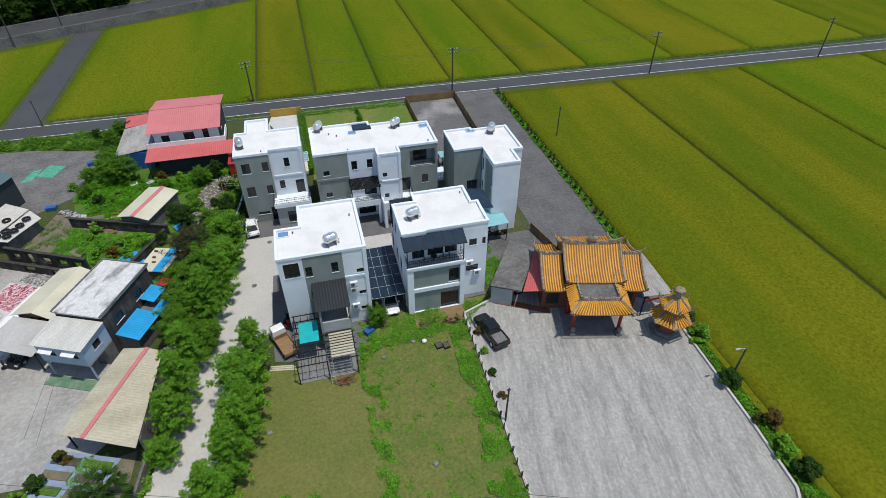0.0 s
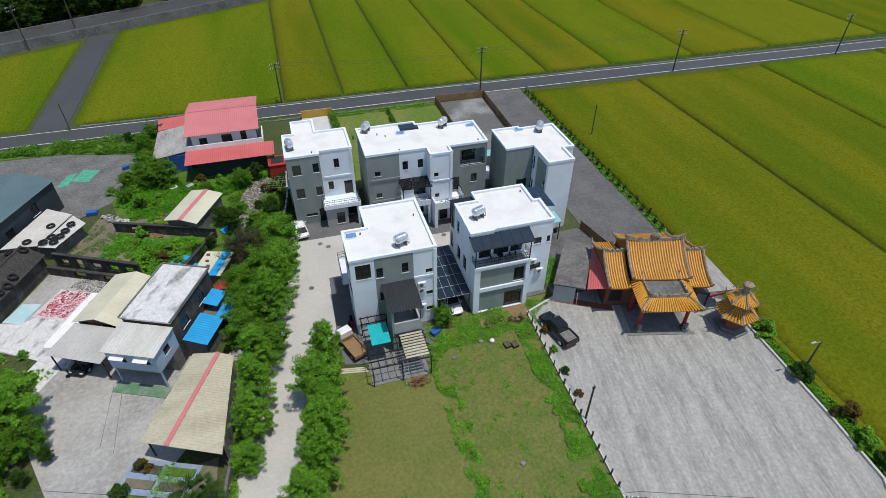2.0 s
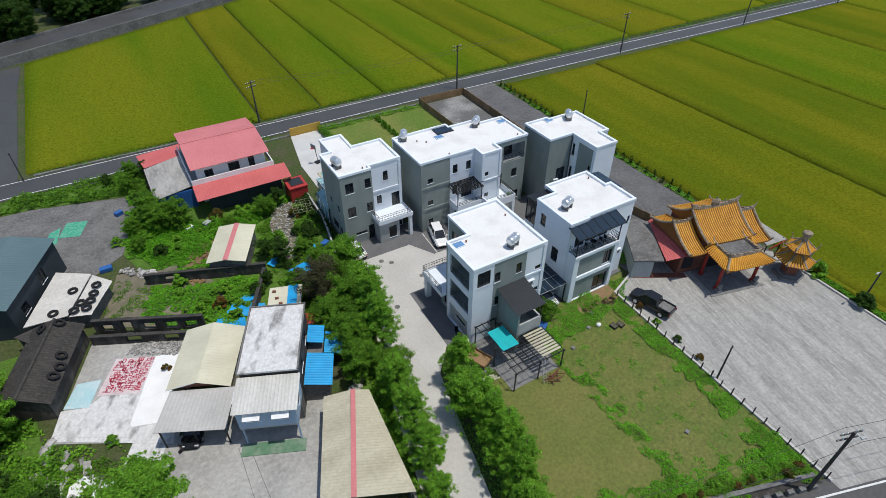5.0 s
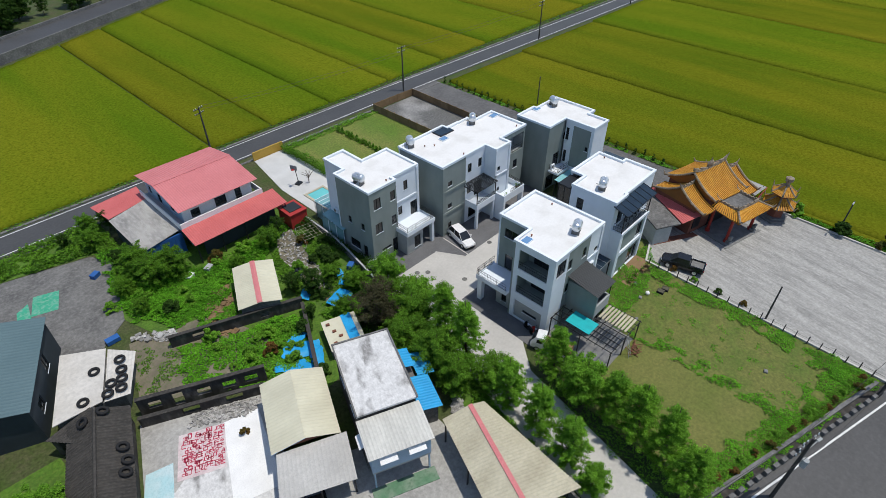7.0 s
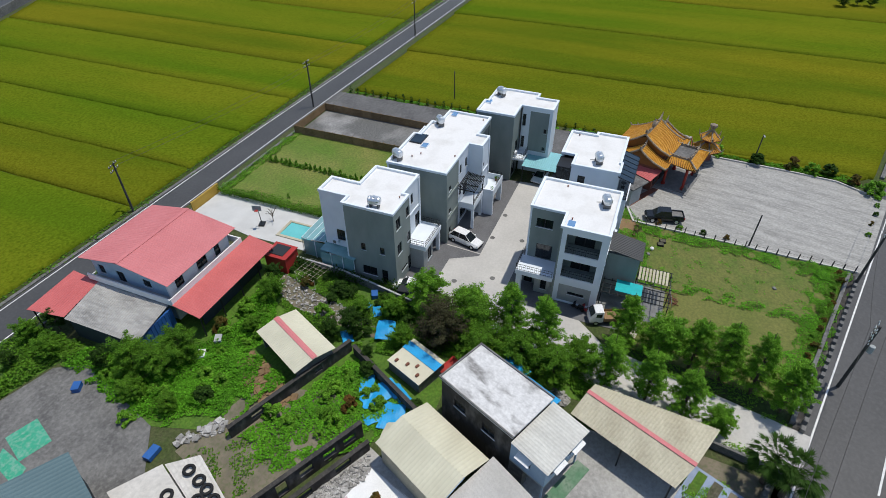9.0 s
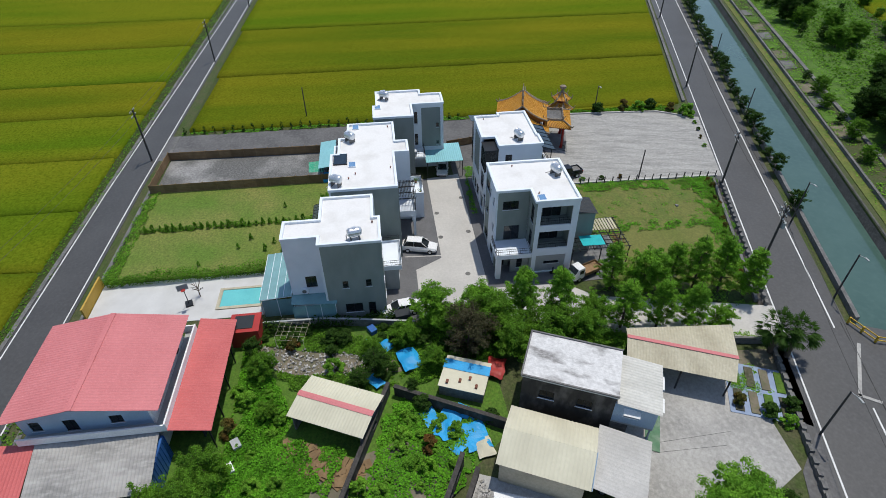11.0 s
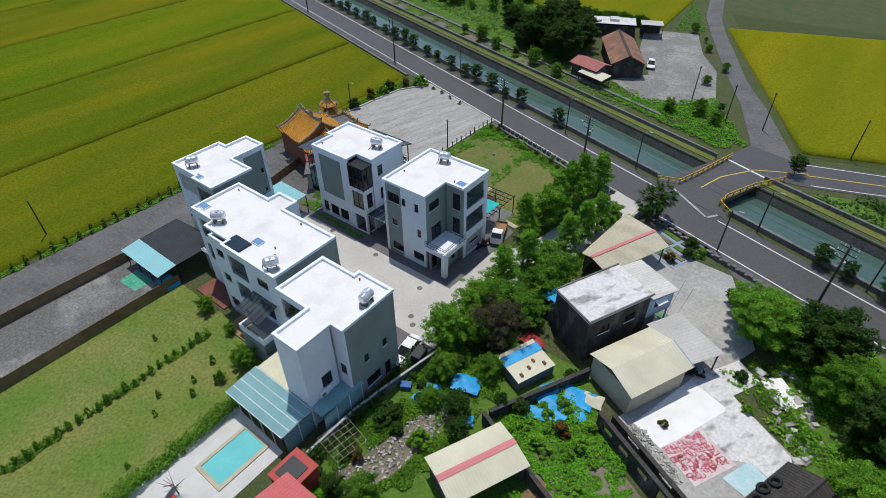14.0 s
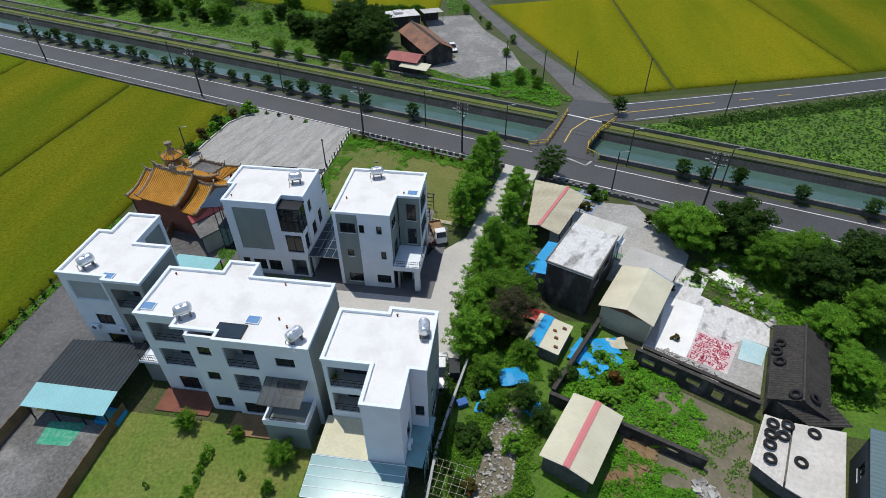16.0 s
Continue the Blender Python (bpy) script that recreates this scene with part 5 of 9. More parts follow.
def slope_ridge(parent, x, ye, ze, yr, zr):
    b = Build()
    prev = None
    for k in range(7):
        v = k / 6
        p = Vector((x, ye + (yr - ye) * v, ze + (zr - ze) * v - 0.35 * math.sin(math.pi * v) + 0.25))
        if prev:
            b.tube(prev, p, 0.15, n=6)
        prev = p
    b.tube((x, ye, ze + 0.25), (x, ye - 0.3 * (1 if yr > ye else -1), ze + 0.7), 0.16, 0.05, n=6)
    part("hip_ridge", b, ORNAM, parent, "carved dark sloping ridge")


# main hall
tiled(temple, -3.3, 3.3, -0.2, 4.9, 4.0, 7.2)
tiled(temple, -3.3, 3.3, 8.2, 4.9, 4.0, 7.2)
ridge(temple, (-3.4, 4.0, 7.1), (3.4, 4.0, 7.1), 0.6)
for x in (-3.25, 3.25):
    slope_ridge(temple, x, -0.2, 4.9, 4.0, 7.2)
    slope_ridge(temple, x, 8.2, 4.9, 4.0, 7.2)
for x in (0.0,):
    part("ridge_ornament", Build().blob((0, 4.0, 7.9), 0.45, 8, 5, (1.6, 0.5, 1)).tube((0, 4, 8.1), (0, 4, 8.8), 0.14, 0.04, n=6), ORNAM, temple)
for x0, x1 in ((-5.9, -3.35), (3.35, 5.9)):
    tiled(temple, x0, x1, -0.6, 4.0, 3.6, 6.0)
    tiled(temple, x0, x1, 7.8, 4.0, 3.6, 6.0)
    ridge(temple, (x0, 3.6, 5.9), (x1, 3.6, 5.9), 0.3, 0.4)
    xe = x0 + 0.1 if x0 < 0 else x1 - 0.1
    slope_ridge(temple, xe, -0.6, 4.0, 3.6, 6.0)
    slope_ridge(temple, xe, 7.8, 4.0, 3.6, 6.0)
for x0, x1, z in ((-3.0, 3.0, 4.9), (-5.5, -3.0, 4.0), (3.0, 5.5, 4.0)):
    b = Build().box(x0, 0.9, 0, x1, 7.4, z)
    part("wall", b, TEMPLEWALL, temple, "brick-red temple wall")
# gable ends
for x, zt, zb in ((-3.05, 7.0, 4.9), (3.05, 7.0, 4.9), (-5.55, 5.8, 4.0), (5.55, 5.8, 4.0)):
    d = 0.06 if x > 0 else -0.06
    yr, y0, y1 = (4.0, 0.2, 7.8) if zt > 6 else (3.6, 0.0, 7.2)
    b = Build().add([(x, y0, zb), (x, y1, zb), (x, yr, zt), (x + d, y0, zb), (x + d, y1, zb), (x + d, yr, zt)], [(0, 1, 2), (5, 4, 3), (0, 3, 4, 1), (1, 4, 5, 2), (2, 5, 3, 0)])
    part("gable", b, YTILE2, temple)
part("doorway", Build().box(-1.6, 0.78, 0, 1.6, 0.9, 3.2).box(-5.0, 0.78, 0.8, -3.6, 0.9, 2.6).box(3.6, 0.78, 0.8, 5.0, 0.9, 2.6), FRAME, temple, "dark temple doorway")
# front porch
part("porch_floor", Build().box(-3.4, -3.6, 0, 3.3, 0.8, 0.16).box(-3.8, -4.0, 0, 3.7, -3.6, 0.08), STONE, temple, "grey granite porch floor")
for x in (-2.6, 2.6):
    for y in (-3.0, -0.1):
        part("column", Build().tube((x, y, 0.16), (x, y, 0.45), 0.32, n=12).tube((x, y, 0.45), (x, y, 3.9), 0.2, n=12), REDPAINT, temple, "red lacquered temple column")
    part("stone_lion", Build().box(x - 0.3, -3.75, 0.08, x + 0.3, -3.15, 0.5).blob((x, -3.45, 0.85), 0.32, 8, 6, (0.8, 1, 1.1)).blob((x, -3.6, 1.2), 0.22, 8, 6), STONE, temple, "carved grey stone guardian figure")
part("porch_roof", Build().box(-2.1, -2.9, 4.55, 2.1, 0.3, 4.72), DARKCONC, temple, "flat dark concrete porch roof")
part("porch_beam", Build().box(-2.8, -3.2, 3.75, 2.8, -2.9, 4.2).box(-2.8, -2.9, 3.75, -2.5, 0.3, 4.2).box(2.5, -2.9, 3.75, 2.8, 0.3, 4.2), REDPAINT, temple)


def hip_side(parent, a, b_, c, d, n):
    """A hipped skirt of tile rows: eave a-b, upper edge d-c."""
    a, b_, c, d = [Vector(p) for p in (a, b_, c, d)]
    part("roof_bed", Build().slab([a, b_, c, d], 0.12), YTILE2, parent)
    for i in range(n):
        u = (i + 0.5) / n
        p, q = a.lerp(b_, u), d.lerp(c, u)
        lift = Vector((0, 0, 0.35 * abs(2 * u - 1) ** 4))
        part("roof_tile", Build().tube(p + lift + Vector((0, 0, 0.03)), q + Vector((0, 0, 0.03)), 0.1, n=6), YTILE, parent)


e0, e1, z0_, z1_ = (-3.3, 3.4), (-4.2, 0.4), 3.85, 4.75
hip_side(temple, (-3.3, -4.2, z0_), (3.4, -4.2, z0_), (2.1, -2.8, z1_), (-2.1, -2.8, z1_), 22)
hip_side(temple, (-3.3, 0.2, z0_ + 0.3), (-3.3, -4.2, z0_), (-2.1, -2.8, z1_), (-2.1, 0.2, z1_), 14)
hip_side(temple, (3.4, -4.2, z0_), (3.4, 0.2, z0_ + 0.3), (2.1, 0.2, z1_), (2.1, -2.8, z1_), 14)
ridge(temple, (-2.1, -2.8, 4.75), (2.1, -2.8, 4.75), 0.2, 0.35)
ridge(temple, (-2.1, -2.8, 4.75), (-2.1, 0.2, 4.75), 0.15, 0.3)
ridge(temple, (2.1, -2.8, 4.75), (2.1, 0.2, 4.75), 0.15, 0.3)
for x, x2 in ((-2.1, -3.4), (2.1, 3.5)):
    part("hip_ridge", Build().tube((x, -2.8, 4.9), (x2, -4.3, 4.25), 0.13, n=6).tube((x2, -4.3, 4.25), (x2 * 1.06, -4.55, 4.7), 0.13, 0.04, n=6), ORNAM, temple)

annex = thing("annex", "low grey flat-roofed annex with a red sheet roof beside the temple", "annex")
part("roof", Build().prism([(17.6, 44.7), (20.8, 42.9), (25.3, 49.7), (22.8, 52.3)], 2.75, 2.95), DARKCONC, annex, "stained dark concrete flat roof")
part("wall", Build().prism([(17.8, 44.8), (20.0, 43.6), (23.8, 50.6), (22.8, 51.8)], 0, 2.75), GREYL, annex)
part("red_roof", Build().sheet([(20.9, 42.7, 3.0), (23.4, 41.4, 3.7), (25.9, 49.2, 3.9), (25.2, 49.7, 3.1)], 0.28, 0.03), REDR, annex, "faded red sheet roof")
part("brick_floor", Build().prism([(18.0, 44.6), (24.0, 41.2), (24.2, 42.0), (20.6, 44.2)], 0.05, 0.12), BRICK, annex)
lean = thing("lean_to", "weathered grey corrugated lean-to roof beside the temple", "lean-to")
part("roof", Build().sheet([(33.6, 38.2, 3.3), (37.3, 37.8, 3.2), (37.4, 44.8, 3.5), (35.6, 45.2, 3.6)], 0.28, 0.04), RUSTY, lean)
part("fascia", Build().box(33.6, 37.7, 2.95, 37.3, 37.78, 3.2), REDPAINT, lean)
for x, y in ((34.0, 38.3), (37.1, 38.2), (37.1, 44.4)):
    part("post", Build().box(x - 0.06, y - 0.06, 0, x + 0.06, y + 0.06, 3.3), FRAME, lean)

burner = thing("incense_furnace", "hexagonal two-tier pagoda furnace with yellow tile roofs", "pagoda", pose(35.5, 35.3, 0.06, 0, 0, 10))


def hexring(r, z, up=0.0):
    return [(r * math.cos(math.pi / 3 * i), r * math.sin(math.pi / 3 * i), z + up) for i in range(6)]


def hexstack(levels):
    b = Build()
    vs = [p for r, z in levels for p in hexring(r, z)]
    n = len(levels)
    return b.add(vs, [(6 * j + i, 6 * j + (i + 1) % 6, 6 * j + 6 + (i + 1) % 6, 6 * j + 6 + i) for j in range(n - 1) for i in range(6)] + [tuple(range(6))[::-1], tuple(range(6 * n - 6, 6 * n))])


part("plinth", hexstack([(1.9, 0), (1.9, 0.3), (1.5, 0.32), (1.5, 0.6)]), STONE, burner)
part("lower_body", hexstack([(1.05, 0.6), (1.05, 2.5)]), TEMPLEWALL, burner)
part("upper_body", hexstack([(0.75, 3.4), (0.75, 4.3)]), TEMPLEWALL, burner)
part("chimney", hexstack([(0.45, 5.3), (0.3, 5.6), (0.3, 5.9), (0.55, 6.1), (0.6, 6.5), (0.35, 6.6)]), ORNAM, burner)
for ro, zo, ri, zi in ((2.3, 2.4, 0.75, 3.5), (1.7, 4.2, 0.4, 5.3)):
    part("roof_bed", hexstack([(ro, zo), (ro, zo + 0.08), ((ro + ri) / 2, zo + (zi - zo) * 0.38), (ri, zi)]), YTILE2, burner)
    for i in range(6):
        a, c = [Vector(p) for p in (hexring(ro, zo + 0.1)[i], hexring(ro, zo + 0.1)[(i + 1) % 6])]
        d, e = [Vector(p) for p in (hexring(ri, zi + 0.05)[i], hexring(ri, zi + 0.05)[(i + 1) % 6])]
        for k in range(6):
            u = (k + 0.5) / 6
            p, q = a.lerp(c, u), d.lerp(e, u)
            m = p.lerp(q, 0.5) - Vector((0, 0, 0.12))
            part("roof_tile", Build().tube(p, m, 0.1, n=5).tube(m, q, 0.1, 0.06, n=5), YTILE, burner)
        b = Build().tube(a, a.lerp(d, 0.5) - Vector((0, 0, 0.05)), 0.14, n=5).tube(a.lerp(d, 0.5) - Vector((0, 0, 0.05)), d, 0.14, n=5)
        b.tube(a, a * 1.12 + Vector((0, 0, 0.35)), 0.12, 0.04, n=5)
        part("hip_ridge", b, ORNAM, burner)

# ---- the old houses to the west ----


def walls(parent, x0, x1, y0, y1, z0, z1, material, t=0.18, gaps=()):
    """Four thin walls; gaps: sides left open."""
    if "s" not in gaps:
        facade(parent, "s", y0, x0, x1, z0, z1, material, t=t)
    if "n" not in gaps:
        facade(parent, "n", y1, x0, x1, z0, z1, material, t=t)
    if "w" not in gaps:
        facade(parent, "w", x0, y0 + t, y1 - t, z0, z1, material, t=t)
    if "e" not in gaps:
        facade(parent, "e", x1, y0 + t, y1 - t, z0, z1, material, t=t)


def gable(parent, hx, hy, ze, zr, material, ribs=0.3, cap=None, over=0.3):
    """A pitched sheet roof with its ridge along local y."""
    X, Y = hx + over, hy + over
    part("roof", Build().sheet([(-X, -Y, ze), (-X, Y, ze), (0, Y, zr), (0, -Y, zr)], ribs, 0.03), material, parent)
    part("roof", Build().sheet([(0, -Y, zr), (0, Y, zr), (X, Y, ze), (X, -Y, ze)], ribs, 0.03), material, parent)
    if cap:
        part("ridge_cap", Build().slab([(-0.3, -Y, zr + 0.02), (0.02, -Y, zr + 0.07), (0.02, Y, zr + 0.07), (-0.3, Y, zr + 0.02)], 0.02).slab([(0.02, -Y, zr + 0.07), (0.3, -Y, zr + 0.02), (0.3, Y, zr + 0.02), (0.02, Y, zr + 0.07)], 0.02), cap, parent, "red ridge strip")


def gable_ends(parent, hx, hy, ze, zr, material, t=0.12):
    for y, d in ((-hy, t), (hy - t, t)):
        b = Build().add([(-hx, y, ze), (hx, y, ze), (0, y, zr - 0.06), (-hx, y + d, ze), (hx, y + d, ze), (0, y + d, zr - 0.06)], [(0, 1, 2), (5, 4, 3), (0, 3, 4, 1), (1, 4, 5, 2), (2, 5, 3, 0)])
        part("gable", b, material, parent)


# two-storey house with the peeling roof
bh = thing("house", "old two-storey house with a peeling white roof and blue siding", "house", pose(-24.3, 52.0, 0, 0, 0, -24))
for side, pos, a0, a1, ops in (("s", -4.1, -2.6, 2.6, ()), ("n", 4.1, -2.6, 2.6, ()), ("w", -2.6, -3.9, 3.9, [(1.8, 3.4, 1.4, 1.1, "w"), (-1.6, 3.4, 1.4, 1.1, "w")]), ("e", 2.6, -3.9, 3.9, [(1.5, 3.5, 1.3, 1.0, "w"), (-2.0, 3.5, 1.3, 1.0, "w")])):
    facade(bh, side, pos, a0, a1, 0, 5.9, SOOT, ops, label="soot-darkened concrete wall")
part("roof", Build().box(-2.75, -4.25, 5.9, 2.75, 4.25, 6.1), OLDWHITE, bh, "peeling white painted concrete roof")
part("roof_rim", Build().box(-2.8, -4.3, 6.1, -2.65, 4.3, 6.22).box(2.65, -4.3, 6.1, 2.8, 4.3, 6.22).box(-2.65, 4.15, 6.1, 2.65, 4.3, 6.22), DARKCONC, bh)
ops = [(-1.2, 3.6, 1.2, 0.9, "w"), (1.3, 3.6, 1.2, 0.9, "w")]
facade(bh, "s", -7.7, -2.6, 2.6, 2.7, 5.1, PALEBLUE, ops)
facade(bh, "w", -2.6, -7.5, -4.1, 2.7, 5.1, PALEBLUE, [(-5.6, 3.6, 1.2, 0.9, "w")])
facade(bh, "e", 2.6, -7.5, -4.1, 2.7, 5.1, PALEBLUE, [(-5.8, 3.5, 1.0, 0.9, "w")])
part("extension_roof", Build().sheet([(-2.85, -4.2, 5.45), (2.85, -4.2, 5.45), (2.85, -8.0, 5.15), (-2.85, -8.0, 5.15)], 0.3, 0.03), PALESHEET, bh, "pale corrugated extension roof")
part("upper_floor", Build().box(-2.6, -7.7, 2.5, 2.6, -4.1, 2.7), GREYL, bh)
part("ground_wall", Build().box(-2.6, -5.6, 0, -1.9, -4.1, 2.5), DARKCONC, bh)
part("ground_wall", Build().box(1.0, -5.4, 0, 2.6, -4.1, 2.5), DARKCONC, bh)
for x in (-2.5, 2.4):
    part("post", Build().box(x, -7.6, 0, x + 0.14, -7.46, 2.5), PALEBLUE, bh)
for x, y in ((-1.2, -8.15), (1.3, -8.15)):
    part("window_awning", Build().slab([(x - 0.75, -7.7, 4.75), (x + 0.75, -7.7, 4.75), (x + 0.75, -8.3, 4.5), (x - 0.75, -8.3, 4.5)], 0.03), CLOTH, bh, "small white window awning")
part("window_awning", Build().slab([(-2.6, -6.3, 4.75), (-2.6, -4.9, 4.75), (-3.2, -4.9, 4.5), (-3.2, -6.3, 4.5)], 0.03), CLOTH, bh)
part("green_ledge", Build().box(-2.9, -8.9, 0, 2.9, -7.6, 0.14), GREENSTEP, bh, "green painted concrete step")
part("blue_roof", Build().sheet([(2.75, -3.6, 2.9), (2.75, 0.4, 2.9), (5.4, 0.4, 2.5), (5.4, -3.6, 2.5)], 0.3, 0.03), SKYBLUE, bh, "bright blue sheet lean-to roof")
part("blue_roof", Build().sheet([(2.75, 1.2, 3.6), (2.75, 3.6, 3.6), (4.4, 3.6, 3.3), (4.4, 1.2, 3.3)], 0.3, 0.03), SKYBLUE, bh)
part("blue_roof", Build().sheet([(4.4, 0.5, 2.6), (4.4, 3.4, 2.6), (6.2, 3.4, 2.3), (6.2, 0.5, 2.3)], 0.3, 0.03), SKYBLUE, bh)
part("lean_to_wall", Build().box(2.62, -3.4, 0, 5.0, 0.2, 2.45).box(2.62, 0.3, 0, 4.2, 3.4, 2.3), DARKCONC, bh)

ga = thing("garage", "cream sheet-roofed garage with pale green walls", "garage", pose(-30.4, 55.6, 0, 0, 0, -25))
gable(ga, 2.7, 3.6, 3.1, 4.0, CREAM, 0.35)
gable_ends(ga, 2.7, 3.6, 3.05, 3.9, BRICK)
walls(ga, -2.7, 2.7, -3.6, 3.6, 0, 3.05, CREAMS, gaps="s")
part("fascia", Build().slab([(-3.0, -3.92, 3.12), (0, -3.92, 4.02), (0, -3.98, 4.1), (-3.0, -3.98, 3.2)], 0.03), PALEBLUE, ga)
lr = thing("open_shed", "open vehicle shelter with a flat grey sheet roof", "shelter", pose(-32.6, 50.2, 0, 0, 0, -25))
part("roof", Build().sheet([(-2.9, 1.9, 3.05), (3.2, 1.9, 3.05), (3.0, -2.6, 2.8), (-3.3, -2.4, 2.8)], 0.35, 0.02), GREYSHEET, lr)
for x in (-2.9, 0.0, 2.8):
    part("post", Build().box(x - 0.06, -2.2, 0, x + 0.06, -2.1, 2.75), FRAME, lr)

ts = thing("open_shed", "long open shed with a stained cream roof and red ridge", "shed")
r0, r1, zr = Vector((-19.5, 44.4, 3.3)), Vector((-23.6, 34.7, 3.3)), 0
part("roof", Build().sheet([(-18.1, 43.9, 2.9), (-19.0, 32.8, 2.9), tuple(r1), tuple(r0)], 0.3, 0.03), CREAMS, ts)
part("roof", Build().sheet([tuple(r0), tuple(r1), (-26.0, 36.1, 2.8), (-22.1, 45.4, 2.8)], 0.3, 0.03), CREAMS, ts)
d = (r1 - r0).normalized()
n = Vector((-d.y, d.x, 0)) * 0.22
up = Vector((0, 0, 0.07))
part("ridge_cap", Build().slab([r0 - n + up, r1 - n + up, r1 + n + up, r0 + n + up], 0.03), PINKR, ts, "faded red ridge strip")
for x, y in ((-18.5, 43.5), (-18.9, 38.4), (-19.3, 33.6), (-25.5, 36.3), (-24.0, 40.6), (-22.3, 44.8)):
    part("post", Build().box(x - 0.06, y - 0.06, 0, x + 0.06, y + 0.06, 2.75), FRAME, ts)
part("back_wall", Build().prism([(-18.4, 43.4), (-18.9, 33.8), (-19.05, 33.8), (-18.55, 43.4)], 0, 2.6), DARKCONC, ts)

sh = thing("garden_shed", "small cream sheet shed with a red ridge stripe", "shed", pose(-23.6, 73.8, 0, 0, 0, -25))
gable(sh, 2.1, 3.5, 2.45, 2.85, CREAM, 0.3, PINKR)
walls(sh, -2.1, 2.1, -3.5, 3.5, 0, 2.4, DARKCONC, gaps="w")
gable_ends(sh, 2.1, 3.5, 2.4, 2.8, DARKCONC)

# red-roofed house
rh = thing("house", "two-storey house with a faded red metal roof and blue walls", "house", pose(-19.3, 94.6, 0))
part("roof", Build().sheet([(-5.6, 0.3, 7.2), (5.6, 0.3, 7.2), (5.6, -6.5, 6.1), (-5.6, -6.5, 6.1)], 0.3, 0.035), PINKR, rh, "faded red corrugated metal roof")
part("roof", Build().sheet([(-5.6, 0.3, 7.2), (5.6, 0.3, 7.2), (5.6, 6.3, 6.2), (-5.6, 6.3, 6.2)], 0.3, 0.035), PINKR, rh, "faded red corrugated metal roof")
part("ridge_cap", Build().slab([(-5.6, 0.05, 7.24), (5.6, 0.05, 7.24), (5.6, 0.55, 7.24), (-5.6, 0.55, 7.24)], 0.03), PINKR, rh)
facade(rh, "s", -5.4, -4.9, 5.0, 0, 6.1, CLOTH, [(-3.2, 3.9, 1.2, 1.2, "w"), (0.4, 3.9, 1.6, 1.4, "w"), (3.0, 3.6, 0.9, 2.0, "d"), (-1.0, 0.2, 2.0, 2.2, "d")])
facade(rh, "n", 5.4, -4.9, 5.0, 0, 6.2, PALEBLUE)
facade(rh, "w", -4.9, -5.18, 5.18, 0, 6.1, PALEBLUE, [(-2.4, 4.1, 1.1, 1.0, "w"), (1.4, 3.6, 1.1, 1.5, "w"), (4.2, 4.0, 0.9, 1.2, "w")])
facade(rh, "e", 5.0, -5.18, 5.18, 0, 6.1, SLATE, [(-2, 3.8, 1.4, 1.4, "w")])
for x, dd in ((-4.9, 0.15), (4.85, 0.15)):
    b = Build().add([(x, -5.4, 6.1), (x, 5.4, 6.1), (x, 0.3, 7.05), (x + dd, -5.4, 6.1), (x + dd, 5.4, 6.1), (x + dd, 0.3, 7.05)], [(0, 1, 2), (5, 4, 3), (0, 3, 4, 1), (1, 4, 5, 2), (2, 5, 3, 0)])
    part("gable", b, PALEBLUE, rh)
part("lower_roof", Build().sheet([(-6.0, -6.6, 3.75), (7.4, -6.6, 3.75), (7.3, -10.2, 3.2), (-6.1, -10.2, 3.2)], 0.3, 0.035), REDR, rh, "faded red veranda roof")
part("balcony_wall", Build().box(-5.9, -6.6, 3.5, 5.9, -6.45, 4.5).box(-5.9, -6.45, 3.5, -5.75, 5.6, 4.3).box(5.75, -6.45, 3.5, 5.9, -2.0, 4.4), CLOTH, rh, "white balcony parapet")
part("balcony_floor", Build().box(-5.75, -6.45, 3.35, 5.75, -5.4, 3.5).box(-5.75, -5.4, 3.35, -4.9, 5.5, 3.5), GREYL, rh)
part("veranda_wall", Build().box(-4.5, -8.6, 0, 6.0, -8.5, 2.7), SLATE, rh)
for x in (-5.8, -2.5, 0.8, 4.1, 7.1):
    part("post", Build().box(x - 0.06, -9.9, 0, x + 0.06, -9.78, 3.2), FRAME, rh)
part("side_roof", Build().sheet([(-5.8, -5.8, 3.4), (-5.8, 4.4, 3.4), (-11.3, 3.6, 2.9), (-11.2, -6.3, 2.9)], 0.3, 0.04), RUSTY, rh, "weathered grey corrugated side roof")
part("side_roof", Build().sheet([(-5.7, 4.5, 3.3), (-5.2, 9.2, 3.0), (-11.8, 8.6, 2.9), (-11.2, 3.7, 3.0)], 0.3, 0.03), REDR, rh, "faded red side roof")
facade(rh, "s", -6.0, -11.0, -5.9, 0, 2.95, BLUEM)
facade(rh, "w", -11.0, -5.8, 3.4, 0, 2.85, SLATE)
for i in range(11):
    part("siding_rib", Build().box(-10.8 + 0.48 * i, -6.05, 0, -10.72 + 0.48 * i, -6.0, 2.9), BLUEM, rh)
for x, y in ((-11.4, 8.3), (-5.5, 8.9)):
    part("post", Build().box(x - 0.06, y - 0.06, 0, x + 0.06, y + 0.06, 2.9), FRAME, rh)
rs = thing("red_shed", "small bright red metal shed with a dark roof panel", "shed", pose(-11.8, 83.8, 0))
walls(rs, -1.3, 1.3, -1.5, 1.5, 0, 2.3, REDM, 0.08)
part("roof", Build().box(-1.4, -1.6, 2.3, 1.4, 1.6, 2.42), REDM, rs)
part("roof_panel", Build().box(-0.9, -0.9, 2.42, 1.0, 1.1, 2.5), DARKCORR, rs)

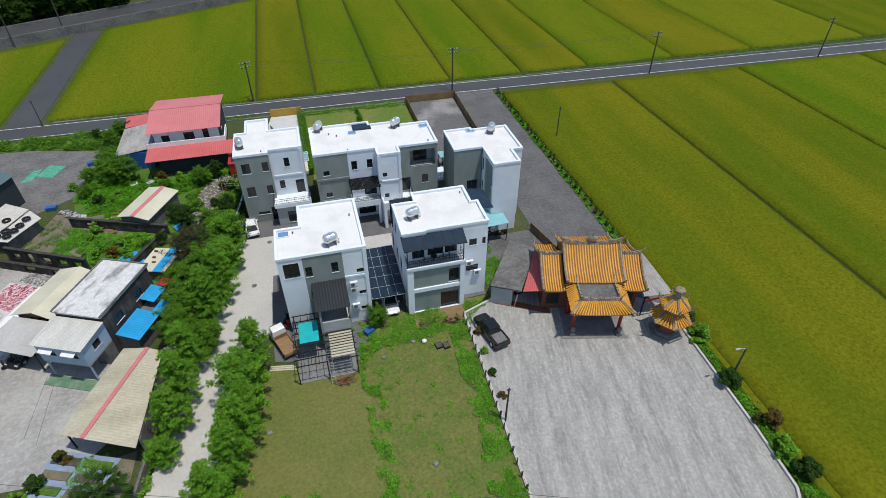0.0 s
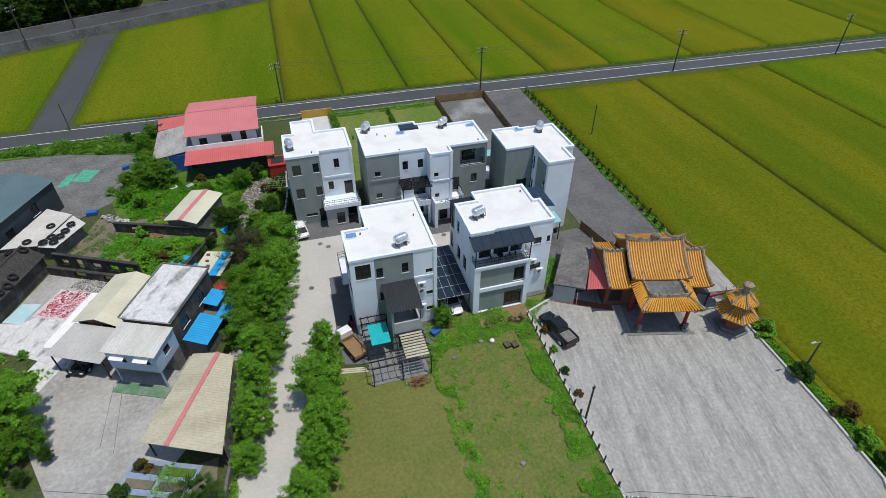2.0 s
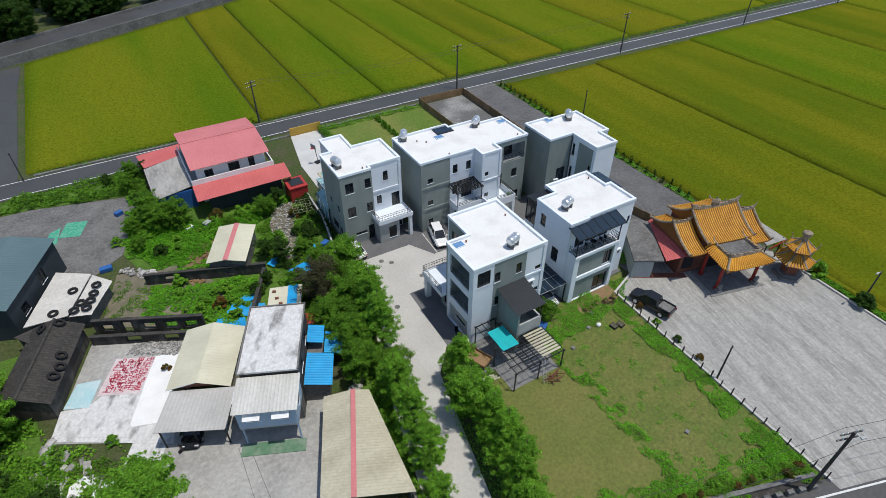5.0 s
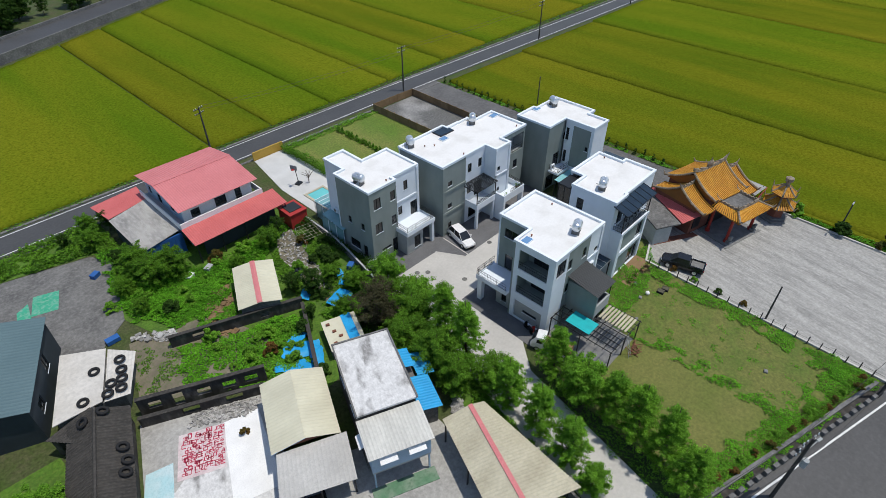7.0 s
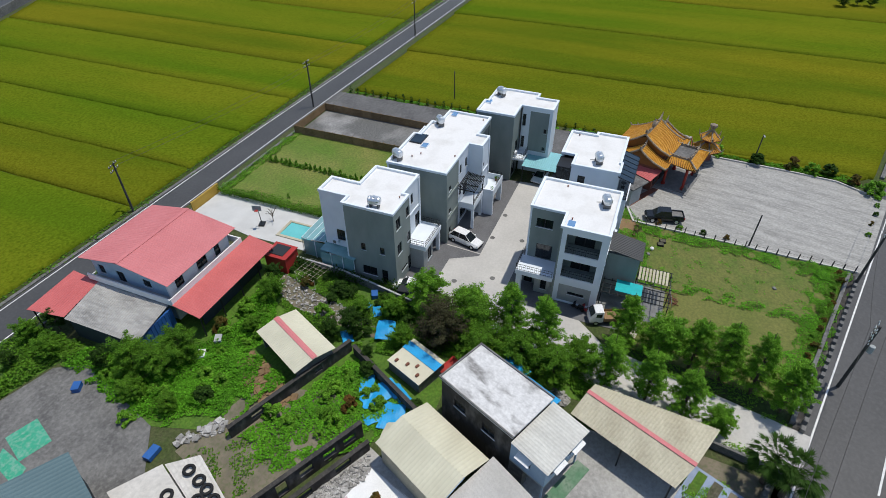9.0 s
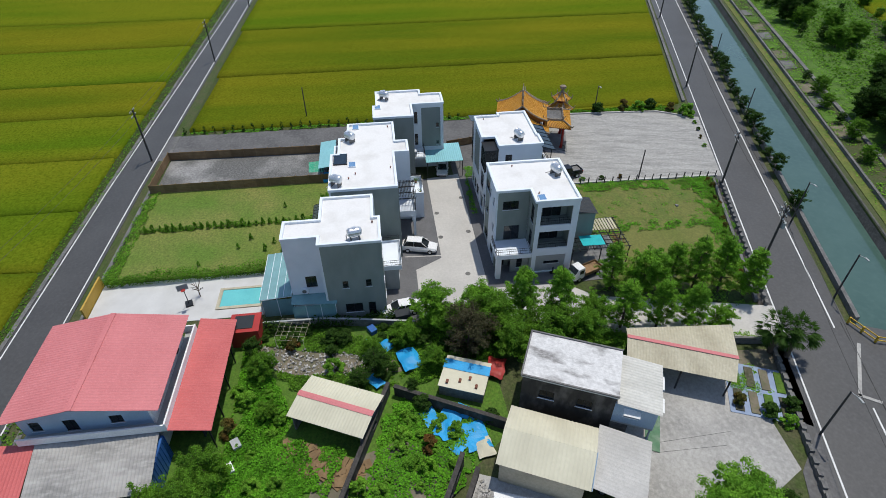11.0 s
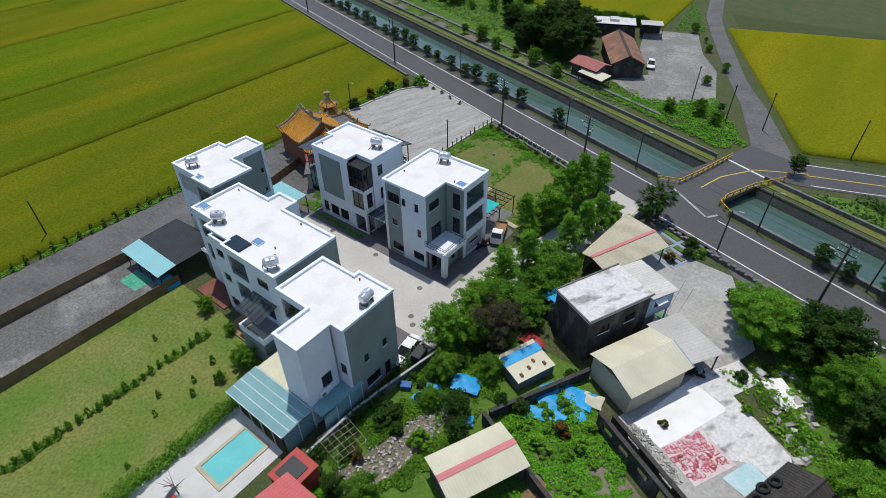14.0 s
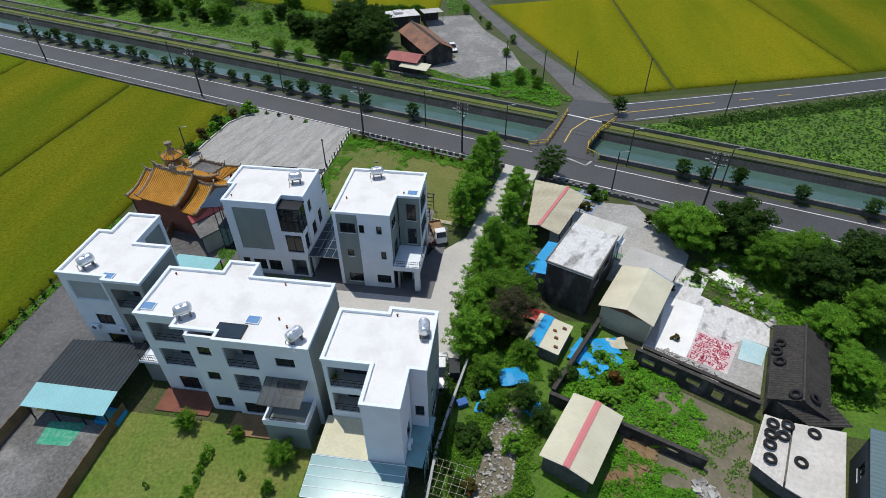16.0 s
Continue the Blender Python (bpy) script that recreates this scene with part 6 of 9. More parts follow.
# teal-roofed building
tb = thing("workshop", "dark workshop with a blue-grey sheet roof", "workshop", pose(-49.2, 78.9, 0, 0, 0, -23))
gable(tb, 4.5, 6.0, 4.6, 5.4, TEALGREY, 0.4)
gable_ends(tb, 4.5, 6.0, 4.5, 5.3, SLATE)
facade(tb, "s", -6.0, -4.5, 4.5, 0, 4.5, SLATE)
facade(tb, "n", 6.0, -4.5, 4.5, 0, 4.5, SLATE)
facade(tb, "e", 4.5, -5.78, 5.78, 0, 4.5, SLATE, [(1.4, 2.0, 1.3, 1.6, "w"), (-3.4, 1.6, 1.3, 1.3, "w")])
facade(tb, "w", -4.5, -5.78, 5.78, 0, 4.5, SLATE)
ws = thing("low_shed", "low shed with a pale cream roof weighed down by tyres", "shed")
part("roof", Build().prism([(-42.4, 70.0), (-46.6, 70.4), (-43.2, 78.8), (-39.6, 76.4)], 2.35, 2.45), OFFWHITE, ws)
part("roof", Build().sheet([(-40.2, 69.2, 2.2), (-42.3, 69.9, 2.3), (-39.5, 76.3, 2.3), (-37.6, 74.2, 2.1)], 0.3, 0.03), OFFWHITE, ws, "white corrugated sheet roof")
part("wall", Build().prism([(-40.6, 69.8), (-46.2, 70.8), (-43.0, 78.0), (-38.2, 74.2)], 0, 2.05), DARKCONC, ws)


def tyre(x, y, z, tilt=(0, 0)):
    r = 0.42
    b, n, m = Build(), 16, 8
    vs = [((r + 0.14 * math.cos(2 * math.pi * j / m)) * math.cos(2 * math.pi * i / n), (r + 0.14 * math.cos(2 * math.pi * j / m)) * math.sin(2 * math.pi * i / n), 0.14 + 0.14 * math.sin(2 * math.pi * j / m)) for i in range(n) for j in range(m)]
    b.add(vs, [(i * m + j, ((i + 1) % n) * m + j, ((i + 1) % n) * m + (j + 1) % m, i * m + (j + 1) % m) for i in range(n) for j in range(m)])
    return solid("tyre", b, BLACK, "worn black tyre weighing down a shed roof", "tyre", group="roof tyres", m=pose(x, y, z, *tilt), smooth=True)


for x, y in ((-39.2, 73.9), (-41.6, 74.0), (-43.7, 71.0), (-41.0, 71.5), (-40.0, 71.4), (-40.5, 70.3), (-41.7, 70.4), (-39.6, 72.5)):
    tyre(x, y, 2.46 if x < -41.2 else 2.36)

# ruined tile-roofed house
ru = thing("ruined_house", "abandoned house with a blackened tile roof and brick walls", "ruin", pose(-45.0, 63.6, 0, 0, 0, -20))
b1, b2 = Build(), Build()
part("roof", Build().sheet([(-2.6, -5.2, 2.5), (-2.6, 5.2, 2.5), (0, 5.2, 3.7), (0, -5.2, 3.7)], 0.3, 0.09), OLDTILE, ru, "sagging roof of blackened clay tiles")
part("roof", Build().sheet([(0, -5.2, 3.7), (0, 5.2, 3.7), (2.6, 5.2, 2.5), (2.6, -5.2, 2.5)], 0.3, 0.09), OLDTILE, ru, "sagging roof of blackened clay tiles")
part("ridge_cap", Build().tube((0, -5.2, 3.75), (0, 5.2, 3.75), 0.16, n=6), OLDTILE, ru)
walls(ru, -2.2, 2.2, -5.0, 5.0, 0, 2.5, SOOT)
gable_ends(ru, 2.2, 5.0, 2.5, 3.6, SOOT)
for x, y in ((2.0, -2.2), (2.2, -1.0), (1.9, 0.4), (-1.0, 4.2), (0.6, 4.6)):
    p = ru.matrix_basis @ Vector((x, y, 0))
    tyre(p.x, p.y, 3.72 - abs(x) * 0.46 + 0.12, (0, 24 * (1 if x > 0 else -1)))


def old_wall(p, q, h, ops, label):
    P, Q = Vector(p), Vector(q)
    d = Q - P
    r = thing("ruined_wall", label, "wall", pose(P.x, P.y, 0, 0, 0, math.degrees(math.atan2(d.y, d.x))))
    facade(r, "s", 0, 0, d.length, 0, h, SOOT, [(c * d.length, z, w, hh, "o") for c, z, w, hh in ops], t=0.3)
    part("coping", Build().box(-0.05, -0.06, h, d.length + 0.05, 0.36, h + 0.12), OLDTILE, r)
    return r


old_wall((-29.6, 63.0), (-40.2, 68.2), 2.2, [(0.12, 0.7, 1.3, 0.9), (0.3, 0.7, 1.3, 0.9), (0.5, 0.7, 1.3, 0.9), (0.7, 0.2, 1.0, 1.7), (0.88, 0.7, 1.2, 0.9)], "blackened roofless wall with window openings")
old_wall((-30.6, 61.8), (-40.8, 66.8), 1.3, [(0.25, 0.4, 1.6, 0.8), (0.6, 0.4, 1.6, 0.8)], "low blackened ruined wall")
old_wall((-34.4, 74.0), (-21.0, 68.8), 1.5, [(0.2, 0.5, 1.2, 0.6), (0.7, 0.5, 0.9, 0.6)], "dark mossy garden wall")
old_wall((-21.4, 68.4), (-26.6, 58.2), 1.3, [], "dark mossy garden wall")
sheets = ((OLDWHITE, [(-35.6, 49.6), (-45.4, 55.6), (-44.4, 58.8), (-42.2, 58.0), (-35.4, 61.5), (-32.2, 60.6)], "worn white painted floor"), (CLOTH, [(-32.3, 60.6), (-34.9, 52.2), (-38.9, 53.5), (-35.4, 61.5)], "bright white sheet spread on a floor"),
          (CANVAS, [(-35.3, 61.4), (-37.5, 57.2), (-41.2, 59.0), (-39.0, 63.2)], "stained canvas brushed with red paint"), (OLDWHITE, [(-38.4, 52.0), (-45.0, 55.8), (-42.2, 58.4), (-39.4, 57.4)], "worn white painted floor"), (PALECYAN, [(-40.6, 61.0), (-42.0, 57.9), (-44.2, 58.9), (-42.8, 61.6)], "faded cyan sheet on the floor"))
for i, (m, poly, label) in enumerate(sheets):
    flat("floor_sheet", poly, 0.12 + 0.008 * i, m, label, "floor covering", "", 0.06)
flat("floor_sheet", [(-35.7, 50.6), (-38.0, 46.6), (-40.6, 48.2), (-38.4, 52.4)], 0.09, OLDWHITE, "worn white painted floor", "floor covering", "", 0.05)


sc, b = random.Random(21), Build()
for i in range(120):
    # loops of a brush, row by row
    u, v = 0.45 * (i % 8) + sc.uniform(-0.1, 0.25) + 0.1, 0.28 * (i // 8) + sc.uniform(-0.1, 0.15) + 0.1
    w, h = sc.uniform(0.12, 0.5), sc.uniform(0.12, 0.5)
    o = Vector((-37.4, 57.5))
    pt = lambda a, c: o + Vector((-0.88, 0.43)) * a + Vector((0.46, 0.87)) * c
    for (a0, c0), (a1, c1) in (((u, v), (u + w, v)), ((u + w, v), (u + w, v + h)), ((u + w, v + h), (u, v + h)), ((u, v + h), (u, v)))[:sc.choice((2, 3, 4, 4))]:
        p, q = pt(a0, c0), pt(a1, c1)
        n = Vector((-(q - p).y, (q - p).x)).normalized() * sc.uniform(0.018, 0.055)
        b.prism([tuple(p - n), tuple(q - n), tuple(q + n), tuple(p + n)], 0.13, 0.146)
solid("brush_strokes", b, BRUSHRED, "loops of red paint brushed on a canvas", "paint", "stuff")
lw = thing("ruined_wing", "low wing with a collapsed blackened tile roof", "ruin")
part("roof", Build().sheet([(-41.2, 67.6, 2.5), (-43.6, 70.2, 2.45), (-47.6, 69.6, 2.2), (-45.4, 66.2, 3.0)], 0.3, 0.09), OLDTILE, lw)
part("wall", Build().prism([(-41.6, 67.8), (-43.6, 69.8), (-47.2, 69.3), (-46.8, 68.6)], 0, 2.15), SOOT, lw)

def tarp(name, x, y, w, d, rz, z, material, label):
    """A crumpled sheet lying over something."""
    n, b = 8, Build()
    vs = []
    for k in (0, 1):
        for j in range(n + 1):
            for i in range(n + 1):
                u, v = i / n - 0.5, j / n - 0.5
                h = z * (1 - 1.2 * max(abs(u), abs(v)) ** 2) + 0.25 * noise.noise((x + u * w * 0.9, y + v * d * 0.9, 0.3)) - 0.04 * k
                vs.append((u * w * (1 + 0.2 * noise.noise((x, v * 3, 1))), v * d * (1 + 0.2 * noise.noise((y, u * 3, 2))), max(h, 0.1 - 0.04 * k)))
    m = (n + 1) ** 2
    top = [(j * (n + 1) + i, j * (n + 1) + i + 1, (j + 1) * (n + 1) + i + 1, (j + 1) * (n + 1) + i) for j in range(n) for i in range(n)]
    b.add(vs, top + [tuple(m + i for i in f)[::-1] for f in top])
    return solid(name, b, material, label, "tarpaulin", m=pose(x, y, 0, 0, 0, rz))


tarp("tarpaulin", -17.3, 66.6, 2.8, 2.2, 20, 0.7, SKYBLUE, "crumpled bright blue tarpaulin among bushes")
tarp("tarpaulin", -25.0, 63.4, 4.0, 2.0, -30, 0.5, SKYBLUE, "crumpled bright blue tarpaulin on a vegetable plot")
tarp("tarpaulin", -26.9, 61.2, 3.0, 2.2, 10, 0.4, SKYBLUE, "crumpled bright blue tarpaulin on a vegetable plot")
tarp("tarpaulin", -24.4, 61.6, 2.4, 1.4, 60, 0.4, SKYBLUE, "torn bright blue tarpaulin strip")
tarp("tarpaulin", -19.6, 70.2, 1.8, 1.2, 40, 0.4, SKYBLUE, "small blue tarpaulin by a path")
tarp("tarpaulin", -28.2, 60.6, 2.0, 1.6, 10, 0.4, CREAM, "pale canvas heap on the ground")
tarp("tarpaulin", -24.4, 65.2, 2.2, 1.4, 20, 0.35, SKYBLUE, "torn bright blue tarpaulin strip")
tarp("tarpaulin", -27.6, 62.6, 2.2, 1.2, -50, 0.35, SKYBLUE, "torn bright blue tarpaulin strip")
tarp("canvas", -43.6, 38.2, 4.0, 1.8, 40, 0.4, CREAM, "pale canvas laid on the ground by a road")
tarp("canvas", -42.6, 48.4, 3.4, 2.2, -40, 0.25, CLOTH, "grubby pale sheets on the ground among plants")
tarp("red_tarpaulin", -19.6, 57.9, 2.6, 1.8, -20, 0.8, REDM, "crumpled red and white tarpaulin")
cs = thing("low_shelter", "low garden shelter covered with white and blue sheets", "shelter", pose(-20.9, 61.3, 0, 0, 0, -22))
part("roof", Build().slab([(-1.9, -2.3, 1.5), (1.9, -2.3, 1.7), (1.9, 2.3, 1.7), (-1.9, 2.3, 1.5)], 0.06), CREAM, cs)
part("blue_sheet", Build().slab([(0.3, -2.35, 1.68), (1.4, -2.35, 1.74), (1.4, 2.35, 1.74), (0.3, 2.35, 1.68)], 0.03), SKYBLUE, cs, "bright blue sheet strip")
part("wall", Build().box(-1.8, -2.2, 0, 1.8, 2.2, 1.45), DARKCONC, cs)
for i, (x, y) in enumerate(((-1.2, -1.4), (-0.9, 0.3), (-1.3, 1.5), (-0.4, -0.6))):
    part("roof_weight", Build().box(x - 0.2, y - 0.12, 1.55, x + 0.2, y + 0.12, 1.75), BRICK, cs)

# swimming pool, walls, fences
pool = thing("swimming_pool", "small turquoise swimming pool with an ochre coping", "swimming pool")
part("coping", Build().box(-7.0, 82.9, 0.05, -3.4, 83.25, 0.2).box(-7.0, 88.0, 0.05, -3.4, 88.4, 0.2).box(-7.0, 83.25, 0.05, -6.6, 88.0, 0.2).box(-3.75, 83.25, 0.05, -3.4, 88.0, 0.2), CREAMS, pool)
part("water", Build().box(-6.6, 83.25, 0.085, -3.75, 88.0, 0.13), POOLW, pool, "clear turquoise pool water")
solid("yellow_wall", Build().box(-6.6, 102.7, 0, -0.9, 102.9, 1.5), YWALL, "ochre panel wall by the road", "wall", "structure")


def board_fence(pts, h, label):
    """Boards on posts along a line of points."""
    r = thing("board_fence", label, "fence", Matrix.Translation((*pts[0], 0)))
    o = Vector(pts[0])
    for a, c in zip(pts, pts[1:]):
        a, c = Vector(a) - o, Vector(c) - o
        L = (c - a).length
        n = round(L / 2.0)
        d = (c - a) / L
        s = Vector((-d.y, d.x)) * 0.03
        for i in range(n):
            p, q = a + d * (L * i / n), a + d * (L * (i + 1) / n - 0.06)
            b = Build()
            for k in range(5):
                z0 = 0.08 + k * (h - 0.1) / 5
                b.prism([tuple(p - s), tuple(q - s), tuple(q + s), tuple(p + s)], z0, z0 + (h - 0.1) / 5 - 0.025)
            part("panel", b, WOODD, r)
            part("post", Build().box(p.x - 0.06, p.y - 0.06, 0, p.x + 0.06, p.y + 0.06, h + 0.1), WOODD, r)
    return r


board_fence([(28.9, 76.6), (29.5, 102.6), (19.5, 102.8), (19.5, 75.4)], 1.5, "brown board fence round a gravel yard")
board_fence([(27.8, 57.0), (30.0, 46.8)], 1.4, "brown board fence beside the driveway")
# kerb wall and stakes round the forecourt
for p, q in (((37.7, 36.5), (37.0, 22.5)), ((37.0, 22.5), (36.4, 16.0)), ((36.4, 16.0), (34.2, 12.2)), ((14.2, 43.6), (13.4, 16.4)), ((14.1, 43.7), (18.1, 45.2))):
    P, Q = Vector(p), Vector(q)
    n = Vector((-(Q - P).y, (Q - P).x)).normalized() * 0.12
    solid("kerb", Build().prism([tuple(P - n), tuple(Q - n), tuple(Q + n), tuple(P + n)], 0, 0.28), CONC, "pale concrete kerb round the forecourt", "kerb", "structure")
st = thing("stake_fence", "row of thin dark fence stakes beside a lawn", "fence", Matrix.Translation((14.0, 43.2, 0)))
for i in range(22):
    p = Vector((0, 0)).lerp(Vector((-0.75, -26.4)), i / 21)
    part("stake", Build().box(p.x - 0.05, p.y - 0.05, 0, p.x + 0.05 + 0.04 * (i % 3), p.y + 0.05, 1.05 + 0.1 * (i % 2)), POLE, st)
part("wire", Build().bar((0, 0, 0.8), (-0.75, -26.4, 0.8), 0.015), POLE, st)
# low kerb walls along the canal road
for x0, x1 in ((-13.5, 12.5), (-39.0, -20.5)):
    solid("roadside_wall", Build().prism(strip(x0, x1, 21.3, 21.7), 0, 0.45), DARKCONC, "low dark concrete kerb wall by the road", "wall", "structure")
for i in range(14):
    x = -36.5 + 1.1 * i
    if x < -20.8:
        p = off(x, 21.5)
        tagged(new("planter_block", Build().box(-0.35, -0.22, 0, 0.35, 0.22, 0.7).mesh("planter_block", DARKCONC)), "weathered dark concrete roadside block", "concrete block", "roadside blocks").matrix_basis = pose(*p, 0, 0, 0, -17)

solid("gutter", Build().prism(strip(-14.5, 12.6, 20.72, 21.3), -0.1, 0.062), SOOT, "dark dirty gutter beside the canal road", "gutter", "structure")
for i in range(24):
    p = off(-14.0 + 1.1 * i, 20.5)
    tagged(new("planter_block", Build().box(-0.3, -0.18, 0, 0.3, 0.18, 0.55).mesh("planter_block", DARKCONC)), "weathered dark concrete roadside block", "concrete block", "roadside blocks").matrix_basis = pose(*p, 0.05, 0, 0, -17)

# ---- pergola and garden clutter ----
pg = thing("pergola", "black steel garden pergola, half covered", "pergola", pose(-4.9, 38.3, 0.06))
for x, y in ((0, 0), (3.0, 0), (6.0, 0), (0, 3.6), (0, 7.2), (6.0, 3.6)):
    part("post", Build().box(x - 0.05, y - 0.05, 0, x + 0.05, y + 0.05, 2.7), FRAME, pg)
for i in range(9):
    y = 7.2 * i / 8
    part("beam", Build().box(-0.2, y - 0.035, 2.7, 2.7 if y > 3.7 else 6.2, y + 0.035, 2.8), FRAME, pg)
for i in range(9):
    x = 6.0 * i / 8
    part("rafter", Build().box(x - 0.03, -0.2, 2.8, x + 0.03, 7.3 if x < 2.8 else 3.8, 2.87), FRAME, pg)
tp = solid("canopy", Build().slab([(-4.4, 41.2, 3.0), (-2.4, 41.2, 3.0), (-2.4, 44.1, 3.05), (-4.4, 44.1, 3.05)], 0.03), TARPT, "bright turquoise tarpaulin stretched over a pergola", "tarpaulin")
pl = thing("pallet_deck", "pale timber slats laid on a pergola", "timber slats", pose(-1.4, 38.6, 2.93))
for i in range(9):
    part("slat", Build().box(0, 0.38 * i, 0, 2.4, 0.38 * i + 0.24, 0.05), CREAMS, pl)
wd = thing("timber_pile", "heap of reddish timber offcuts on the lawn", "timber pile", pose(-0.6, 37.4, 0.06))
for i in range(16):
    a = random.uniform(0, math.pi)
    L = random.uniform(0.8, 1.5)
    c = Vector((random.uniform(-0.7, 0.9), random.uniform(-0.5, 0.5), 0.08 + 0.03 * i))
    dv = Vector((math.cos(a), math.sin(a), random.uniform(-0.08, 0.08))) * L / 2
    part("plank", Build().bar(c - dv, c + dv, 0.06), BRICK, wd)
dk = solid("timber_deck", Build().box(-5.0, 38.4, 0.06, 1.0, 45.7, 0.1), STONE, "grey paved floor under the pergola", "patio", "structure")
ld = thing("ladder", "thin metal ladder leaning against a pergola", "ladder", pose(-1.75, 37.9, 0.06))
for x in (0, 0.4):
    part("rail", Build().bar((x, -0.5, 0), (x, 0.4, 2.9), 0.04), GREYL, ld)
for i in range(8):
    part("rung", Build().bar((0, -0.5 + 0.9 * (i + 1) / 9, 2.9 * (i + 1) / 9), (0.4, -0.5 + 0.9 * (i + 1) / 9, 2.9 * (i + 1) / 9), 0.025), GREYL, ld)
for x, y in ((3.0, 44.5), (7.5, 41.0), (9.4, 42.6), (4.0, 39.6), (-8.1, 33.3), (6.4, 26.2)):
    ob = solid("utility_box", Build().box(-0.22, -0.18, 0, 0.22, 0.18, 0.16).box(-0.18, -0.14, 0.16, 0.18, 0.14, 0.2), STONE, "small grey utility cover on the lawn", "utility cover", group="lawn covers", m=pose(x, y, 0.06, 0, 0, 20))
for x, y in ((-6.6, 62.6), (-4.4, 58.4), (-7.6, 63.5), (9.0, 60.8), (3.4, 60.9), (12.5, 56.8), (-9.6, 55.0), (4.2, 57.0)):
    solid("manhole_cover", Build().tube((0, 0, 0), (0, 0, 0.02), 0.33, n=18), DARKCONC, "round dark manhole cover in the courtyard", "manhole cover", group="courtyard covers", m=pose(x, y, 0.072))
# terrace furniture
tbl = thing("terrace_table", "round dark terrace table", "table", pose(11.2, 46.1, 6.95))
part("top", Build().tube((0, 0, 0.7), (0, 0, 0.74), 0.35, n=16), FRAME, tbl)
part("pedestal", Build().tube((0, 0, 0), (0, 0, 0.7), 0.05), FRAME, tbl)
for x in (10.3, 12.1, 12.8):
    ch = thing("terrace_chair", "dark metal terrace chair", "chair", pose(x, 46.1, 6.95, 0, 0, 90 if x < 11 else -90), "terrace chairs")
    part("seat", Build().box(-0.22, -0.22, 0.42, 0.22, 0.22, 0.46), GREYL, ch)
    part("backrest", Build().box(-0.22, 0.18, 0.46, 0.22, 0.22, 0.9), FRAME, ch)
    for sx in (-0.2, 0.17):
        for sy in (-0.2, 0.17):
            part("leg", Build().box(sx, sy, 0, sx + 0.03, sy + 0.03, 0.42), FRAME, ch)

# ---- vehicles ----


def loft(sections):
    """A body from cross-sections: (x, half width, z low, z high, top half width)."""
    b = Build()
    vs = []
    for x, w, z0, z1, wt in sections:
        zm = z0 + (z1 - z0) * 0.62
        vs += [(x, -w * 0.9, z0), (x, -w, z0 + 0.12), (x, -w, zm), (x, -wt, z1), (x, wt, z1), (x, w, zm), (x, w, z0 + 0.12), (x, w * 0.9, z0)]
    n = len(sections)
    fs = [(8 * i + j, 8 * i + (j + 1) % 8, 8 * i + 8 + (j + 1) % 8, 8 * i + 8 + j) for i in range(n - 1) for j in range(8)]
    return b.add(vs, fs + [tuple(range(8)), tuple(range(8 * n - 8, 8 * n))[::-1]])


def wheel(parent, x, y, r=0.33):
    s = 0.11 if y > 0 else -0.11
    t = part("wheel", Build().tube((x, y - s, r), (x, y + s, r), r, n=18), BLACK, parent)
    part("rim", Build().tube((x, y + s, r), (x, y + s * 1.1, r), r * 0.62, n=12), STEEL, t)


